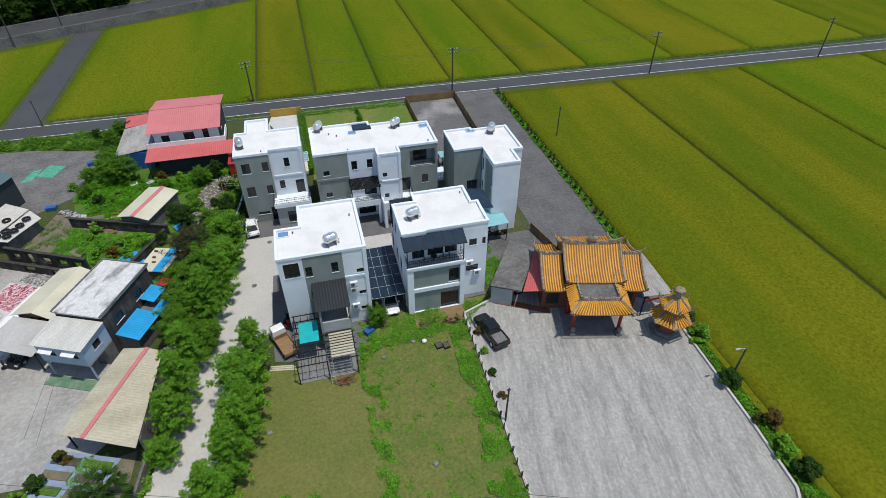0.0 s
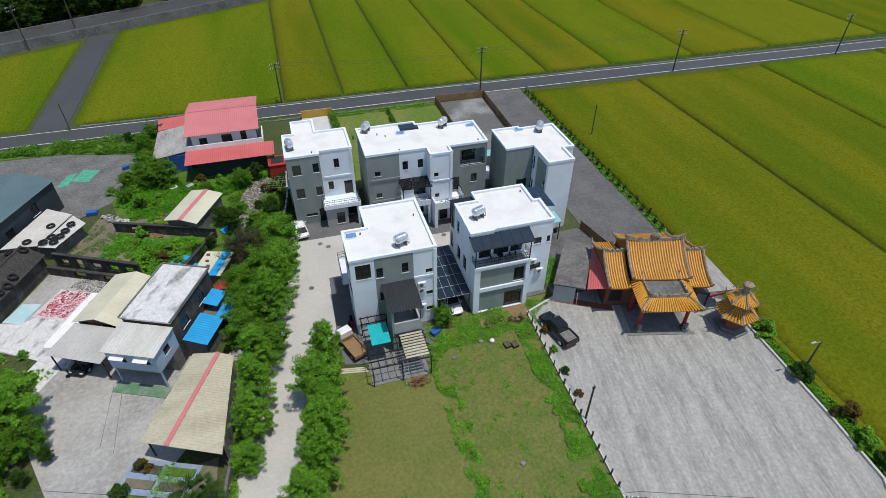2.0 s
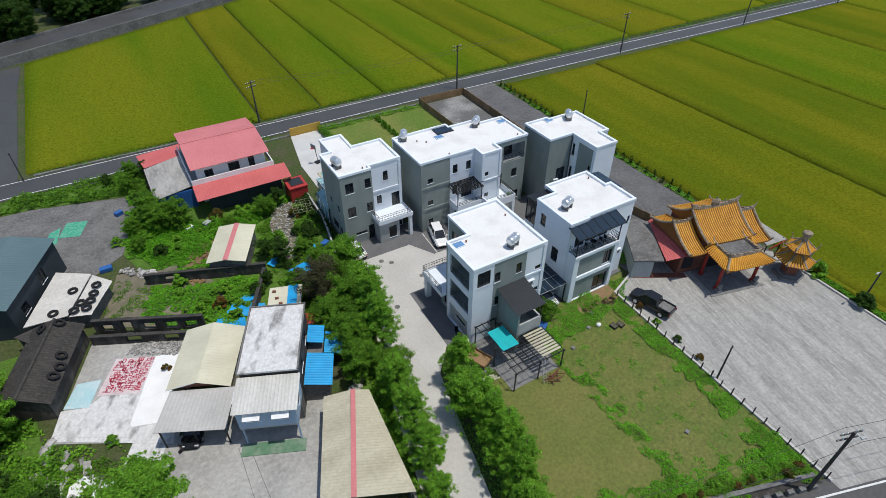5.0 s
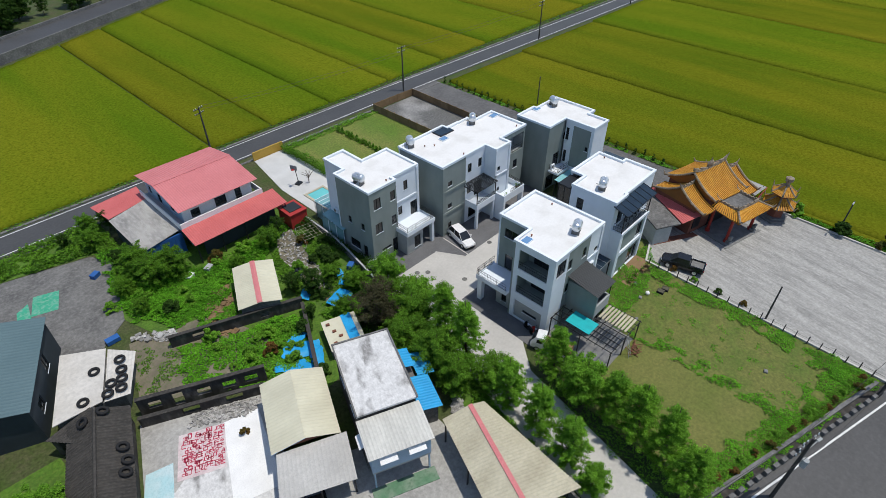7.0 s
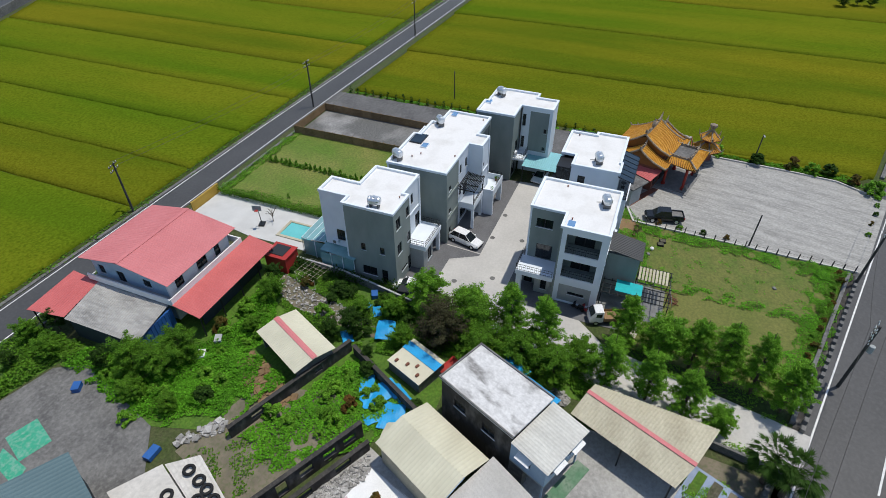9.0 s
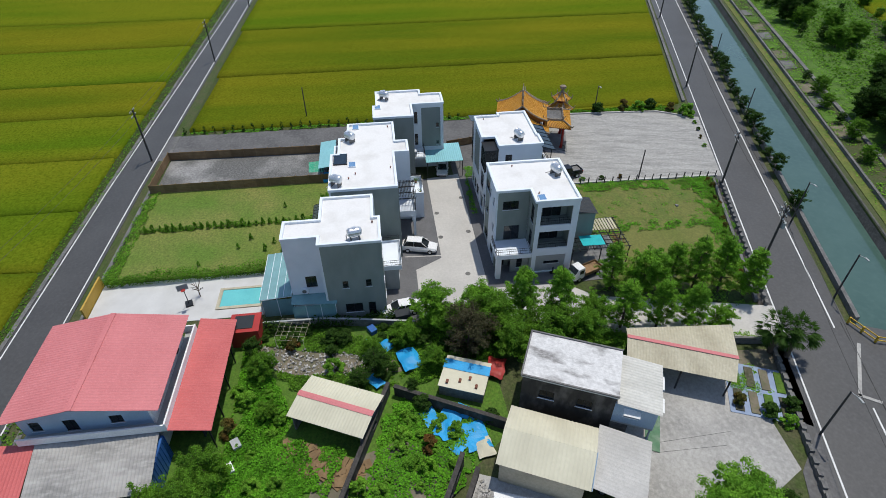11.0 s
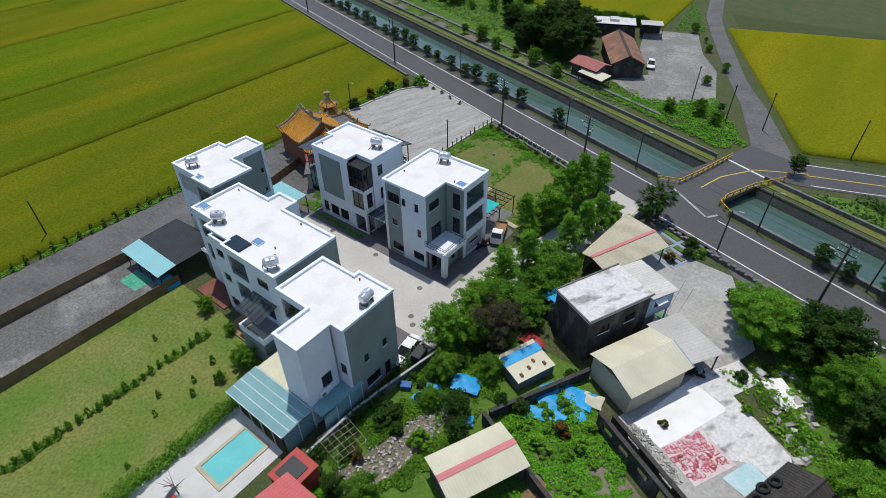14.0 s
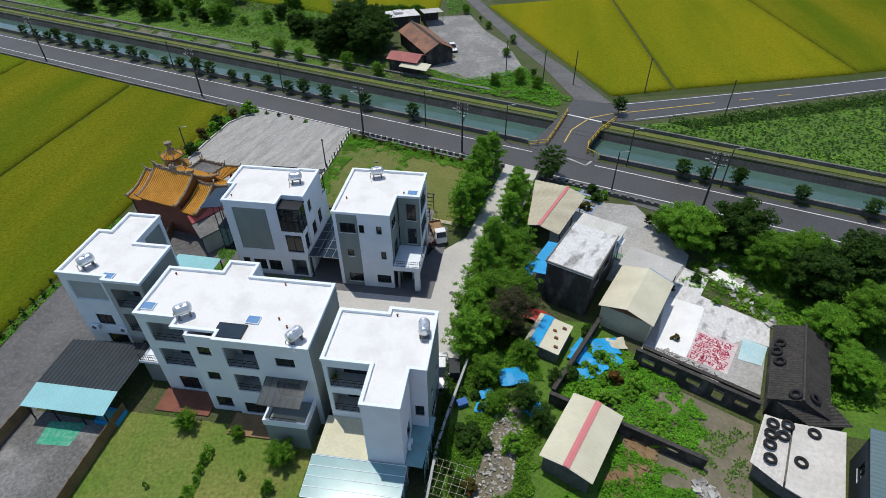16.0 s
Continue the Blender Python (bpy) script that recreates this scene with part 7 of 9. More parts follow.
def car(x, y, rz, paint, label, L=4.5, H=1.5, suv=False):
    c = thing("car", label, "car", pose(x, y, 0.07, 0, 0, rz), "parked cars")
    h, w = L / 2, 0.9
    belt = 0.95 if suv else 0.85
    part("body", loft([(-h, 0.72, 0.42, belt - 0.12, 0.6), (-h + 0.15, 0.86, 0.28, belt, 0.76), (-h * 0.5, w, 0.22, belt + 0.03, 0.8), (h * 0.2, w, 0.22, belt, 0.8), (h * 0.55, w, 0.24, belt - 0.06, 0.74), (h - 0.2, 0.84, 0.28, belt - 0.2, 0.66), (h, 0.7, 0.4, belt - 0.32, 0.56)]), paint, c, smooth=False)
    x0, x1, x2, x3 = (-h + 0.2, -h + 0.75, h * 0.12, h * 0.5) if suv else (-h + 0.55, -h + 1.25, h * 0.1, h * 0.5)
    b = Build()
    vs = [(x0, -0.76, belt), (x3, -0.74, belt - 0.05), (x3, 0.74, belt - 0.05), (x0, 0.76, belt), (x1, -0.6, H - 0.03), (x2, -0.6, H - 0.03), (x2, 0.6, H - 0.03), (x1, 0.6, H - 0.03)]
    b.add(vs, [(0, 1, 5, 4), (1, 2, 6, 5), (2, 3, 7, 6), (3, 0, 4, 7), (4, 5, 6, 7)])
    part("glazing", b, GLASS, c, "dark tinted car windows")
    part("roof", Build().slab([(x1 - 0.08, -0.6, H), (x2 + 0.06, -0.6, H), (x2 + 0.06, 0.6, H), (x1 - 0.08, 0.6, H)], 0.05), paint, c)
    for s in (-1, 1):
        for (p, q) in (((x0, s * 0.77, belt), (x1, s * 0.61, H)), ((x3, s * 0.75, belt - 0.04), (x2, s * 0.61, H)), (((x1 + x2) / 2, s * 0.78, belt), ((x1 + x2) / 2, s * 0.62, H))):
            part("pillar", Build().bar(p, q, 0.05), paint, c)
    for sx in (-h + 0.85, h - 0.85):
        for sy in (-0.82, 0.82):
            wheel(c, sx, sy)
    for sy in (-0.6, 0.6):
        part("headlight", Build().box(h - 0.16, sy - 0.16, belt - 0.36, h - 0.02, sy + 0.16, belt - 0.24), LAMPW, c)
        part("tail_light", Build().box(-h - 0.01, sy - 0.15, belt - 0.28, -h + 0.12, sy + 0.15, belt - 0.12), LAMPR, c)
        part("mirror", Build().box(h * 0.32, sy * 1.62 - 0.08, belt, h * 0.32 + 0.14, sy * 1.62 + 0.08, belt + 0.12), paint, c)
    part("bumper", Build().box(h - 0.1, -0.6, 0.26, h + 0.03, 0.6, 0.42).box(-h - 0.03, -0.6, 0.28, -h + 0.1, 0.6, 0.46), BLACK, c)
    return c


car(1.15, 63.9, -104, CARW, "white sport utility car parked on dark paving", 4.6, 1.66, True)
car(-9.9, 67.0, 98, CARW, "white saloon car parked beside a grey house wall", 4.4, 1.42)
car(6.1, 47.6, -90, CARW, "white car under a dark glass carport", 4.4, 1.45)
car(20.6, 58.6, 172, CARW, "white coupe under a turquoise carport", 4.5, 1.4)
car(-33.4, 50.0, -115, CARB, "dark car under a grey shelter roof", 4.3, 1.45)
car(0.6, -26.5, 110, CARW, "pale car on a distant farmyard", 4.3, 1.45)

pk = thing("pickup_truck", "black double-cab pickup truck on the forecourt", "pickup truck", pose(16.2, 39.9, 0.07, 0, 0, 103), "parked cars")
part("body", loft([(-2.6, 0.86, 0.55, 1.0, 0.84), (-2.45, 0.92, 0.45, 1.08, 0.88), (-0.9, 0.93, 0.42, 1.08, 0.88), (0.9, 0.93, 0.42, 1.08, 0.86), (1.5, 0.92, 0.42, 1.04, 0.82), (2.4, 0.88, 0.45, 0.95, 0.74), (2.6, 0.74, 0.55, 0.82, 0.64)]), CARB, pk)
part("bed_liner", Build().box(-2.4, -0.72, 1.06, -0.95, 0.72, 1.1), DARKCONC, pk, "grey open load bed")
for s in (-1, 1):
    part("bed_side", Build().box(-2.5, s * 0.78 - 0.07, 1.06, -0.9, s * 0.78 + 0.07, 1.26), CARB, pk)
part("tailgate", Build().box(-2.56, -0.71, 1.06, -2.46, 0.71, 1.26), CARB, pk)
b = Build().add([(-0.9, -0.8, 1.07), (1.55, -0.78, 1.05), (1.55, 0.78, 1.05), (-0.9, 0.8, 1.07), (-0.7, -0.64, 1.72), (0.75, -0.64, 1.74), (0.75, 0.64, 1.74), (-0.7, 0.64, 1.72)], [(0, 1, 5, 4), (1, 2, 6, 5), (2, 3, 7, 6), (3, 0, 4, 7), (4, 5, 6, 7)])
part("glazing", b, GLASS, pk)
part("roof", Build().slab([(-0.74, -0.64, 1.78), (0.78, -0.64, 1.78), (0.78, 0.64, 1.78), (-0.74, 0.64, 1.78)], 0.06), CARB, pk)
for sx in (-1.6, 1.6):
    for sy in (-0.84, 0.84):
        wheel(pk, sx, sy, 0.39)
for sy in (-0.64, 0.64):
    part("headlight", Build().box(2.42, sy - 0.14, 0.72, 2.58, sy + 0.14, 0.86), LAMPW, pk)
    part("tail_light", Build().box(-2.64, sy * 1.25 - 0.07, 0.8, -2.55, sy * 1.25 + 0.07, 1.04), LAMPR, pk)

tr = thing("small_truck", "small white flatbed truck with timber in its bed", "truck", pose(-6.35, 44.1, 0.07, 0, 0, 112), "parked cars")
part("cab", loft([(0.75, 0.74, 0.35, 1.85, 0.66), (0.85, 0.78, 0.35, 1.9, 0.68), (1.7, 0.78, 0.35, 1.86, 0.66), (2.15, 0.76, 0.35, 1.25, 0.7), (2.25, 0.7, 0.4, 1.1, 0.62)]), CARW, tr)
b = Build().add([(1.76, -0.62, 1.84), (2.17, -0.66, 1.3), (2.17, 0.66, 1.3), (1.76, 0.62, 1.84), (1.8, -0.62, 1.87), (2.21, -0.66, 1.33), (2.21, 0.66, 1.33), (1.8, 0.62, 1.87)], [(4, 5, 6, 7), (3, 2, 1, 0), (0, 1, 5, 4), (1, 2, 6, 5), (2, 3, 7, 6), (3, 0, 4, 7)])
part("windscreen", b, GLASS, tr)
for s in (-1, 1):
    part("side_window", Build().box(0.95, s * 0.775 - 0.01, 1.2, 1.6, s * 0.775 + 0.01, 1.7), GLASS, tr)
part("bed", Build().box(-2.2, -0.8, 0.62, 0.7, 0.8, 0.72).box(-2.2, -0.8, 0.72, 0.7, -0.75, 1.02).box(-2.2, 0.75, 0.72, 0.7, 0.8, 1.02).box(0.64, -0.75, 0.72, 0.7, 0.75, 1.2).box(-2.2, -0.75, 0.72, -2.15, 0.75, 1.0), WOOD, tr, "worn timber load bed")
part("chassis", Build().box(-2.1, -0.4, 0.35, 1.0, 0.4, 0.6), BLACK, tr)
for sx in (-1.4, 1.5):
    for sy in (-0.7, 0.7):
        wheel(tr, sx, sy, 0.3)


def scooter(x, y, rz, paint):
    s = thing("scooter", "small parked motor scooter", "scooter", pose(x, y, 0.07, 0, 0, rz), "scooters")
    part("body", Build().box(-0.75, -0.14, 0.45, -0.05, 0.14, 0.75).box(-0.1, -0.14, 0.25, 0.4, 0.14, 0.35).box(0.38, -0.16, 0.3, 0.55, 0.16, 0.95), paint, s)
    part("seat", Build().box(-0.75, -0.13, 0.75, -0.05, 0.13, 0.83), BLACK, s)
    part("handlebar", Build().bar((0.42, -0.32, 1.05), (0.42, 0.32, 1.05), 0.03).bar((0.46, 0, 0.9), (0.42, 0, 1.05), 0.03), FRAME, s)
    for wx in (-0.6, 0.62):
        part("wheel", Build().tube((wx, -0.05, 0.22), (wx, 0.05, 0.22), 0.22, n=14), BLACK, s)


for a in ((-6.0, 46.6, 60, REDM), (-5.9, 47.6, 70, CARB), (1.9, 66.0, -60, CARB), (-35.2, 51.4, 200, CARB), (-34.6, 48.6, 210, CARB), (23.4, 57.0, 180, CARB)):
    scooter(*a)

# ---- poles ----


def utility_pole(x, y, h, arms=2, rz=0.0, lamp=False, label="tall dark utility pole with crossarms and insulators"):
    p = thing("utility_pole", label, "utility pole", pose(x, y, 0, 0, 0, rz), "utility poles")
    part("shaft", Build().tube((0, 0, 0), (0, 0, h), 0.17, 0.11, n=10), POLE, p)
    for k in range(arms):
        z = h - 0.3 - 0.75 * k
        a = part("crossarm", Build().box(-1.0, 0.1, z - 0.05, 1.0, 0.2, z + 0.05), POLE, p)
        for sx in (-0.9, -0.45, 0.45, 0.9):
            part("insulator", Build().tube((sx, 0.15, z + 0.05), (sx, 0.15, z + 0.25), 0.06, 0.04, n=6), CLOTH, a)
    if arms > 2:
        part("transformer", Build().tube((0.0, -0.4, h - 3.2), (0.0, -0.4, h - 2.4), 0.25, n=10), GREYL, p)
    if lamp:
        part("lamp_arm", Build().tube((0, 0, h * 0.8), (1.3, 0, h * 0.86), 0.04, n=6), GREYL, p)
        part("lamp_head", Build().box(1.2, -0.1, h * 0.86 - 0.05, 1.7, 0.1, h * 0.86 + 0.06), GREYL, p)
    return p


for a in ((-9.8, 110.8, 8.0, 2, 20), (29.9, 105.6, 9, 2, 0), (74.6, 104.1, 9, 2, 0), (118.2, 102.9, 9, 2, 0), (160, 102, 9, 2, 0), (-57.5, 168.0, 10, 2, 45), (-66, 158, 10, 2, 45)):
    utility_pole(*a)
for a in ((10.9, 17.0, 8.8, 2, -18), (-7.0, 21.1, 8.8, 3, -18), (47.0, 5.2, 9.5, 2, -18), (92.0, -9.0, 9.5, 2, -18), (-42.7, 33.6, 9.5, 3, -18)):
    utility_pole(*a, lamp=True)


def plain_pole(x, y, h, lean=0.0, lamp=False):
    p = thing("pole", "thin dark wooden pole" if not lamp else "street lamp on a thin dark pole", "pole" if not lamp else "street lamp", pose(x, y, 0, lean, 0, 0), "thin poles")
    part("shaft", Build().tube((0, 0, 0), (0, 0, h), 0.11, 0.08, n=8), POLE, p)
    if lamp:
        part("lamp_arm", Build().tube((0, 0, h - 0.1), (-0.8, 0, h + 0.15), 0.035, n=6), GREYL, p)
        part("lamp_head", Build().box(-1.3, -0.09, h + 0.1, -0.75, 0.09, h + 0.2), GREYL, p)
    else:
        part("cap", Build().box(-0.18, -0.05, h - 0.3, 0.18, 0.05, h - 0.2), POLE, p)


for a in ((14.0, 28.9, 5.2), (42.4, 81.3, 6.0), (-47.4, 109.6, 5.0), (-20.3, -8.9, 7), (-12.5, -14.0, 7), (-40.4, -7.2, 7), (-26.5, -9.5, 7), (-53.4, 2.0, 7), (31.4, 1.6, 6), (60.0, -7.6, 6)):
    plain_pole(*a)
for a in ((38.3, 27.6, 5.0, 0, True), (-30.6, 29.6, 6.5, 0, True), (-13.9, 16.2, 6.5, 0, True), (-33.6, 22.2, 6.5, 0, True), (-47.0, 26.6, 6.5, 0, True), (0.6, 12.3, 6.5, 0, True)):
    plain_pole(*a)
# wires between the tall poles
for a, c, z in (((10.9, 17.0), (-7.0, 21.1), 8.5), ((-7.0, 21.1), (-42.7, 33.6), 8.5), ((47.0, 5.2), (10.9, 17.0), 8.5), ((29.9, 105.6), (74.6, 104.1), 8.6), ((-9.8, 110.8), (29.9, 105.6), 7.9)):
    pl_ = thing("power_line", "sagging dark overhead power lines", "power line", pose(*a, 0))
    for o in (-0.7, 0.7):
        b, ring = Build(), []
        for i in range(13):
            u = i / 12
            p = Vector((*(Vector(c) - Vector(a)) * u, z - 2.2 * u * (1 - u))) + Vector((0, o, 0))
            ring += [p + Vector((0, 0, 0.02)), p + Vector((0.014, 0.014, -0.01)), p + Vector((-0.014, -0.014, -0.01))]
        b.add(ring, [(3 * i + k, 3 * i + (k + 1) % 3, 3 * i + 3 + (k + 1) % 3, 3 * i + 3 + k) for i in range(12) for k in range(3)])
        part("wire", b, POLE, pl_)

# basketball hoop and yard things
hp = thing("basketball_hoop", "dark basketball hoop on a stand", "basketball hoop", pose(-5.6, 91.6, 0.08, 0, 0, 200))
part("base", Build().box(-0.5, -0.4, 0, 0.5, 0.4, 0.2), FRAME, hp)
part("pole", Build().tube((0, 0, 0.2), (0.3, 0, 3.0), 0.05), FRAME, hp)
part("backboard", Build().box(0.5, -0.6, 2.7, 0.56, 0.6, 3.5), GREYL, hp)
part("rim", Build().box(0.56, -0.22, 2.85, 1.0, 0.22, 2.89), REDM, hp)
flat("netting", [(-42.2, 93.6), (-39.6, 92.7), (-40.8, 89.3), (-43.4, 90.2)], 0.075, GREENMAT, "green netting spread to dry on a yard", "netting", "", 0.03)
flat("netting", [(-44.4, 92.0), (-43.0, 92.8), (-43.6, 89.0), (-45.2, 88.6)], 0.08, GREENMAT, "green netting spread to dry on a yard", "netting", "", 0.03)
flat("netting", [(22.6, 77.3), (26.2, 77.5), (25.9, 79.9), (22.7, 79.7)], 0.065, GREENMAT, "green mat on a gravel yard", "mat", "", 0.03)
pp = thing("paddling_pool", "rectangular blue paddling pool under a turquoise roof", "paddling pool", pose(20.5, 76.4, 0.05))
part("rim", Build().box(-1.15, -0.8, 0, -1.0, 0.8, 0.5).box(1.0, -0.8, 0, 1.15, 0.8, 0.5).box(-1.0, -0.8, 0, 1.0, -0.65, 0.5).box(-1.0, 0.65, 0, 1.0, 0.8, 0.5), SKYBLUE, pp)
part("water", Build().box(-1.0, -0.65, 0.02, 1.0, 0.65, 0.36), POOLW, pp)
gt = thing("garden_table", "pale garden table under a turquoise roof", "table", pose(23.6, 76.2, 0.05))
part("tabletop", Build().box(-0.8, -0.45, 0.7, 0.8, 0.45, 0.75), OLDWHITE, gt)
for x in (-0.7, 0.65):
    for y in (-0.38, 0.34):
        part("leg", Build().box(x, y, 0, x + 0.05, y + 0.05, 0.7), FRAME, gt)
for x, y, c in ((-38.4, 79.6, BLUEM),):
    solid("blue_tub", Build().box(-0.7, -0.4, 0, 0.7, 0.4, 0.5), c, "blue plastic tub on the ground", "tub", m=pose(x, y, 0.06))
# walls and clutter beside the pool house and on the lawn
wl = [(-12.6, 65.6), (-11.3, 73.0), (-10.9, 76.0), (-10.7, 83.4)]
for p, q in zip(wl, wl[1:]):
    P, Q = Vector(p), Vector(q)
    n = Vector((-(Q - P).y, (Q - P).x)).normalized() * 0.09
    solid("garden_wall", Build().prism([tuple(P - n), tuple(Q - n), tuple(Q + n), tuple(P + n)], 0, 1.1), DARKCONC, "low stained concrete garden wall beside a house", "wall", "structure")
    solid("wall_coping", Build().prism([tuple(P - n * 1.3), tuple(Q - n * 1.3), tuple(Q + n * 1.3), tuple(P + n * 1.3)], 1.1, 1.16), GREYL, "pale coping on a garden wall", "coping", "structure")
gc = thing("garden_cabinet", "dark grey storage cabinet beside a parked car", "cabinet", pose(-11.4, 66.9, 0.07, 0, 0, 8))
part("body", Build().box(-0.5, -0.8, 0, 0.5, 0.8, 1.3), SLATE, gc)
part("lid", Build().box(-0.55, -0.85, 1.3, 0.55, 0.85, 1.37), DARKCORR, gc)
solid("patio", Build().box(11.4, 72.4, 0.02, 16.9, 75.0, 0.16), BRICK, "brown paved patio behind a house", "patio", "structure")
tarp("tarpaulin", -14.9, 68.9, 1.5, 1.0, 30, 0.35, SKYBLUE, "small torn blue tarpaulin among weeds")
tarp("tarpaulin", -14.4, 70.6, 1.2, 1.0, 80, 0.35, SKYBLUE, "small torn blue tarpaulin among weeds")
for x, y, rz in ((10.1, 39.7, 8), (10.9, 39.5, 12)):
    pb = thing("planter_box", "dark planter box with seedlings on the lawn", "planter", pose(x, y, 0.07, 0, 0, rz), "lawn planters")
    part("box", Build().box(-0.35, -0.4, 0, 0.35, 0.4, 0.25), BLACK, pb)
    part("soil", Build().box(-0.3, -0.35, 0.25, 0.3, 0.35, 0.27), MUD, pb)
solid("white_stone", Build().blob((0, 0, 0.2), 0.3, 10, 6, (1, 0.9, 0.8)), CLOTH, "rounded white stone on the lawn", "stone", m=pose(8.7, 40.7, 0.05), smooth=True)
pk2 = thing("plank_stack", "long pale planks lying beside a patio", "planks", pose(-6.6, 40.9, 0.07, 0, 0, -10))
for i in range(3):
    part("plank", Build().box(-1.4, -0.3 + 0.24 * i, 0, 1.5 - 0.2 * i, -0.1 + 0.24 * i, 0.06), CREAMS, pk2)
solid("leaning_pole", Build().tube((0, 0, 0), (1.0, -0.9, 1.6), 0.05, n=6), POLE, "thin dark prop pole leaning over the lawn", "pole", m=pose(-8.6, 38.2, 0.05))
for p, q in (((-30.5, 46.1), (-30.6, 38.7)), ((-29.6, 45.8), (-29.3, 37.6))):
    P, Q = Vector(p), Vector(q)
    n = Vector((-(Q - P).y, (Q - P).x)).normalized() * 0.025
    solid("yard_joint", Build().prism([tuple(P - n), tuple(Q - n), tuple(Q + n), tuple(P + n)], 0.03, 0.064), DARKCONC, "dark joint across a concrete yard", "joint", "structure")
# planted tubs between blue sheets
gd = thing("vegetable_bed", "small vegetable beds edged with blue plastic sheet", "vegetable bed", pose(-25.4, 32.6, 0.055, 0, 0, -22))
part("edging", Build().box(-3.2, -3.0, 0, 3.2, 2.9, 0.06), BLUEEDGE, gd, "faded blue plastic ground sheet")
for i in range(4):
    for x in (-2.9, 0.25):
        y = -2.6 + 1.4 * i
        part("bed", Build().box(x, y, 0.02, x + 2.6, y + 0.8, 0.16), (MUD, GRASSG, BARE)[(i + (x > 0)) % 3], gd)

# ---- farmstead beyond the canal ----
flat("farmyard", [(11.4, -50.0), (-0.8, -53.6), (-6.0, -41.0), (-11.8, -32.0), (-16.4, -16.2), (-9.4, -10.3), (-4.6, -9.0), (4.6, -14.6), (-0.8, -22.0), (7.0, -36.0)], 0.06, FARMCONC, "cracked dark grey concrete farmyard", "yard")
fh = thing("farmhouse", "old farmhouse with a brown clay tile roof", "farmhouse", pose(6.6, -24.2, 0, 0, 0, 32))
gable(fh, 3.3, 8.1, 3.0, 4.8, TERRA, 0.3, OLDTILE)
walls(fh, -3.2, 3.2, -7.9, 7.9, 0, 3.0, SOOT)
gable_ends(fh, 3.2, 7.9, 3.0, 4.7, SOOT)
fw = thing("farmhouse_wing", "low farmhouse wing with a faded red roof", "farmhouse", pose(9.0, -13.9, 0, 0, 0, 75))
gable(fw, 2.3, 3.4, 2.6, 3.5, REDTILE, 0.3)
walls(fw, -2.1, 2.1, -3.2, 3.2, 0, 2.6, SOOT)
gable_ends(fw, 2.1, 3.2, 2.6, 3.4, SOOT)
sl = thing("low_shelter", "low shelter with a pale cream sheet roof", "shelter")
part("roof", Build().slab([(10.0, -10.0, 2.0), (9.3, -13.2, 2.2), (3.2, -11.4, 2.2), (3.8, -8.0, 2.0)], 0.06), CREAM, sl)
for x, y in ((9.7, -10.2), (9.1, -12.8), (3.5, -11.2), (4.0, -8.3)):
    part("post", Build().box(x - 0.06, y - 0.06, 0, x + 0.06, y + 0.06, 2.0), POLE, sl)
for x, y, rz, w, d in ((17.2, -42.2, 24, 5.6, 3.4), (8.6, -46.0, 24, 2.6, 2.4)):
    fs_ = thing("farm_shed", "white sheet-roofed farm shed", "shed", pose(x, y, 0, 0, 0, rz))
    part("roof", Build().sheet([(-w, -d, 2.9), (w, -d, 2.9), (w, d, 3.2), (-w, d, 3.2)], 0.4, 0.03), OLDWHITE if w > 4 else GREYSHEET, fs_)
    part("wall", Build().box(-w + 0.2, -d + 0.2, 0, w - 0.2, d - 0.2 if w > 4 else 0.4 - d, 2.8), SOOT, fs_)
    if w > 4:
        part("roof_box", Build().box(-1.6, -1.2, 3.0, 0.6, 1.0, 3.7), OLDWHITE, fs_)
    for px in (-w + 0.15, w - 0.15):
        part("post", Build().box(px - 0.06, d - 0.2, 0, px + 0.06, d - 0.08, 3.1), POLE, fs_)
gp = thing("allotment", "narrow allotment beds along the far canal bank", "allotment")
for i in range(12):
    x = 22 + 6.2 * i
    part("bed", Build().prism(strip(x, x + 4.6, -6.2, -3.4), 0, 0.12), (BARE, GRASSG, DARKCONC)[i % 3], gp)
solid("irrigation_channel", Build().prism(strip(-10, 160, -8.2, -7.4), 0, 0.35), DARKCONC, "narrow concrete irrigation channel", "channel", "structure")

tl = thing("bamboo_trellis", "pale bamboo trellis over garden plants", "trellis", pose(-12.4, 78.9, 0.05, 0, 0, -10))
for i in range(6):
    part("pole", Build().bar((-1.6 + 0.64 * i, -1.6, 1.3), (-1.6 + 0.64 * i, 1.6, 1.3), 0.02), CREAMS, tl)
    part("pole", Build().bar((-1.6, -1.6 + 0.64 * i, 1.36), (1.6, -1.6 + 0.64 * i, 1.36), 0.02), CREAMS, tl)
for x in (-1.5, 1.5):
    for y in (-1.5, 1.5):
        part("pole", Build().bar((x, y, 0), (x, y, 1.4), 0.035), CREAM, tl)
solid("lane_wall", Build().prism([(-19.8, 25.8), (-18.6, 34.0), (-18.8, 34.2), (-20.1, 25.9)], 0, 0.9), DARKCONC, "low dark garden wall beside the lane", "wall", "structure")
bt = thing("bare_tree", "small leafless ornamental tree on a terrace", "tree", pose(-4.4, 90.6, 0.08))
b, r = Build().tube((0, 0, 0), (0.1, 0, 1.4), 0.07, 0.05, n=6), random.Random(8)
for k in range(14):
    a, z = r.uniform(0, 6.28), r.uniform(0.8, 1.5)
    L = r.uniform(0.6, 1.3)
    b.tube((0.08, 0, z), (L * math.cos(a), L * math.sin(a), z + L * 0.8), 0.035, 0.015, n=4)
part("branches", b, BARK, bt)
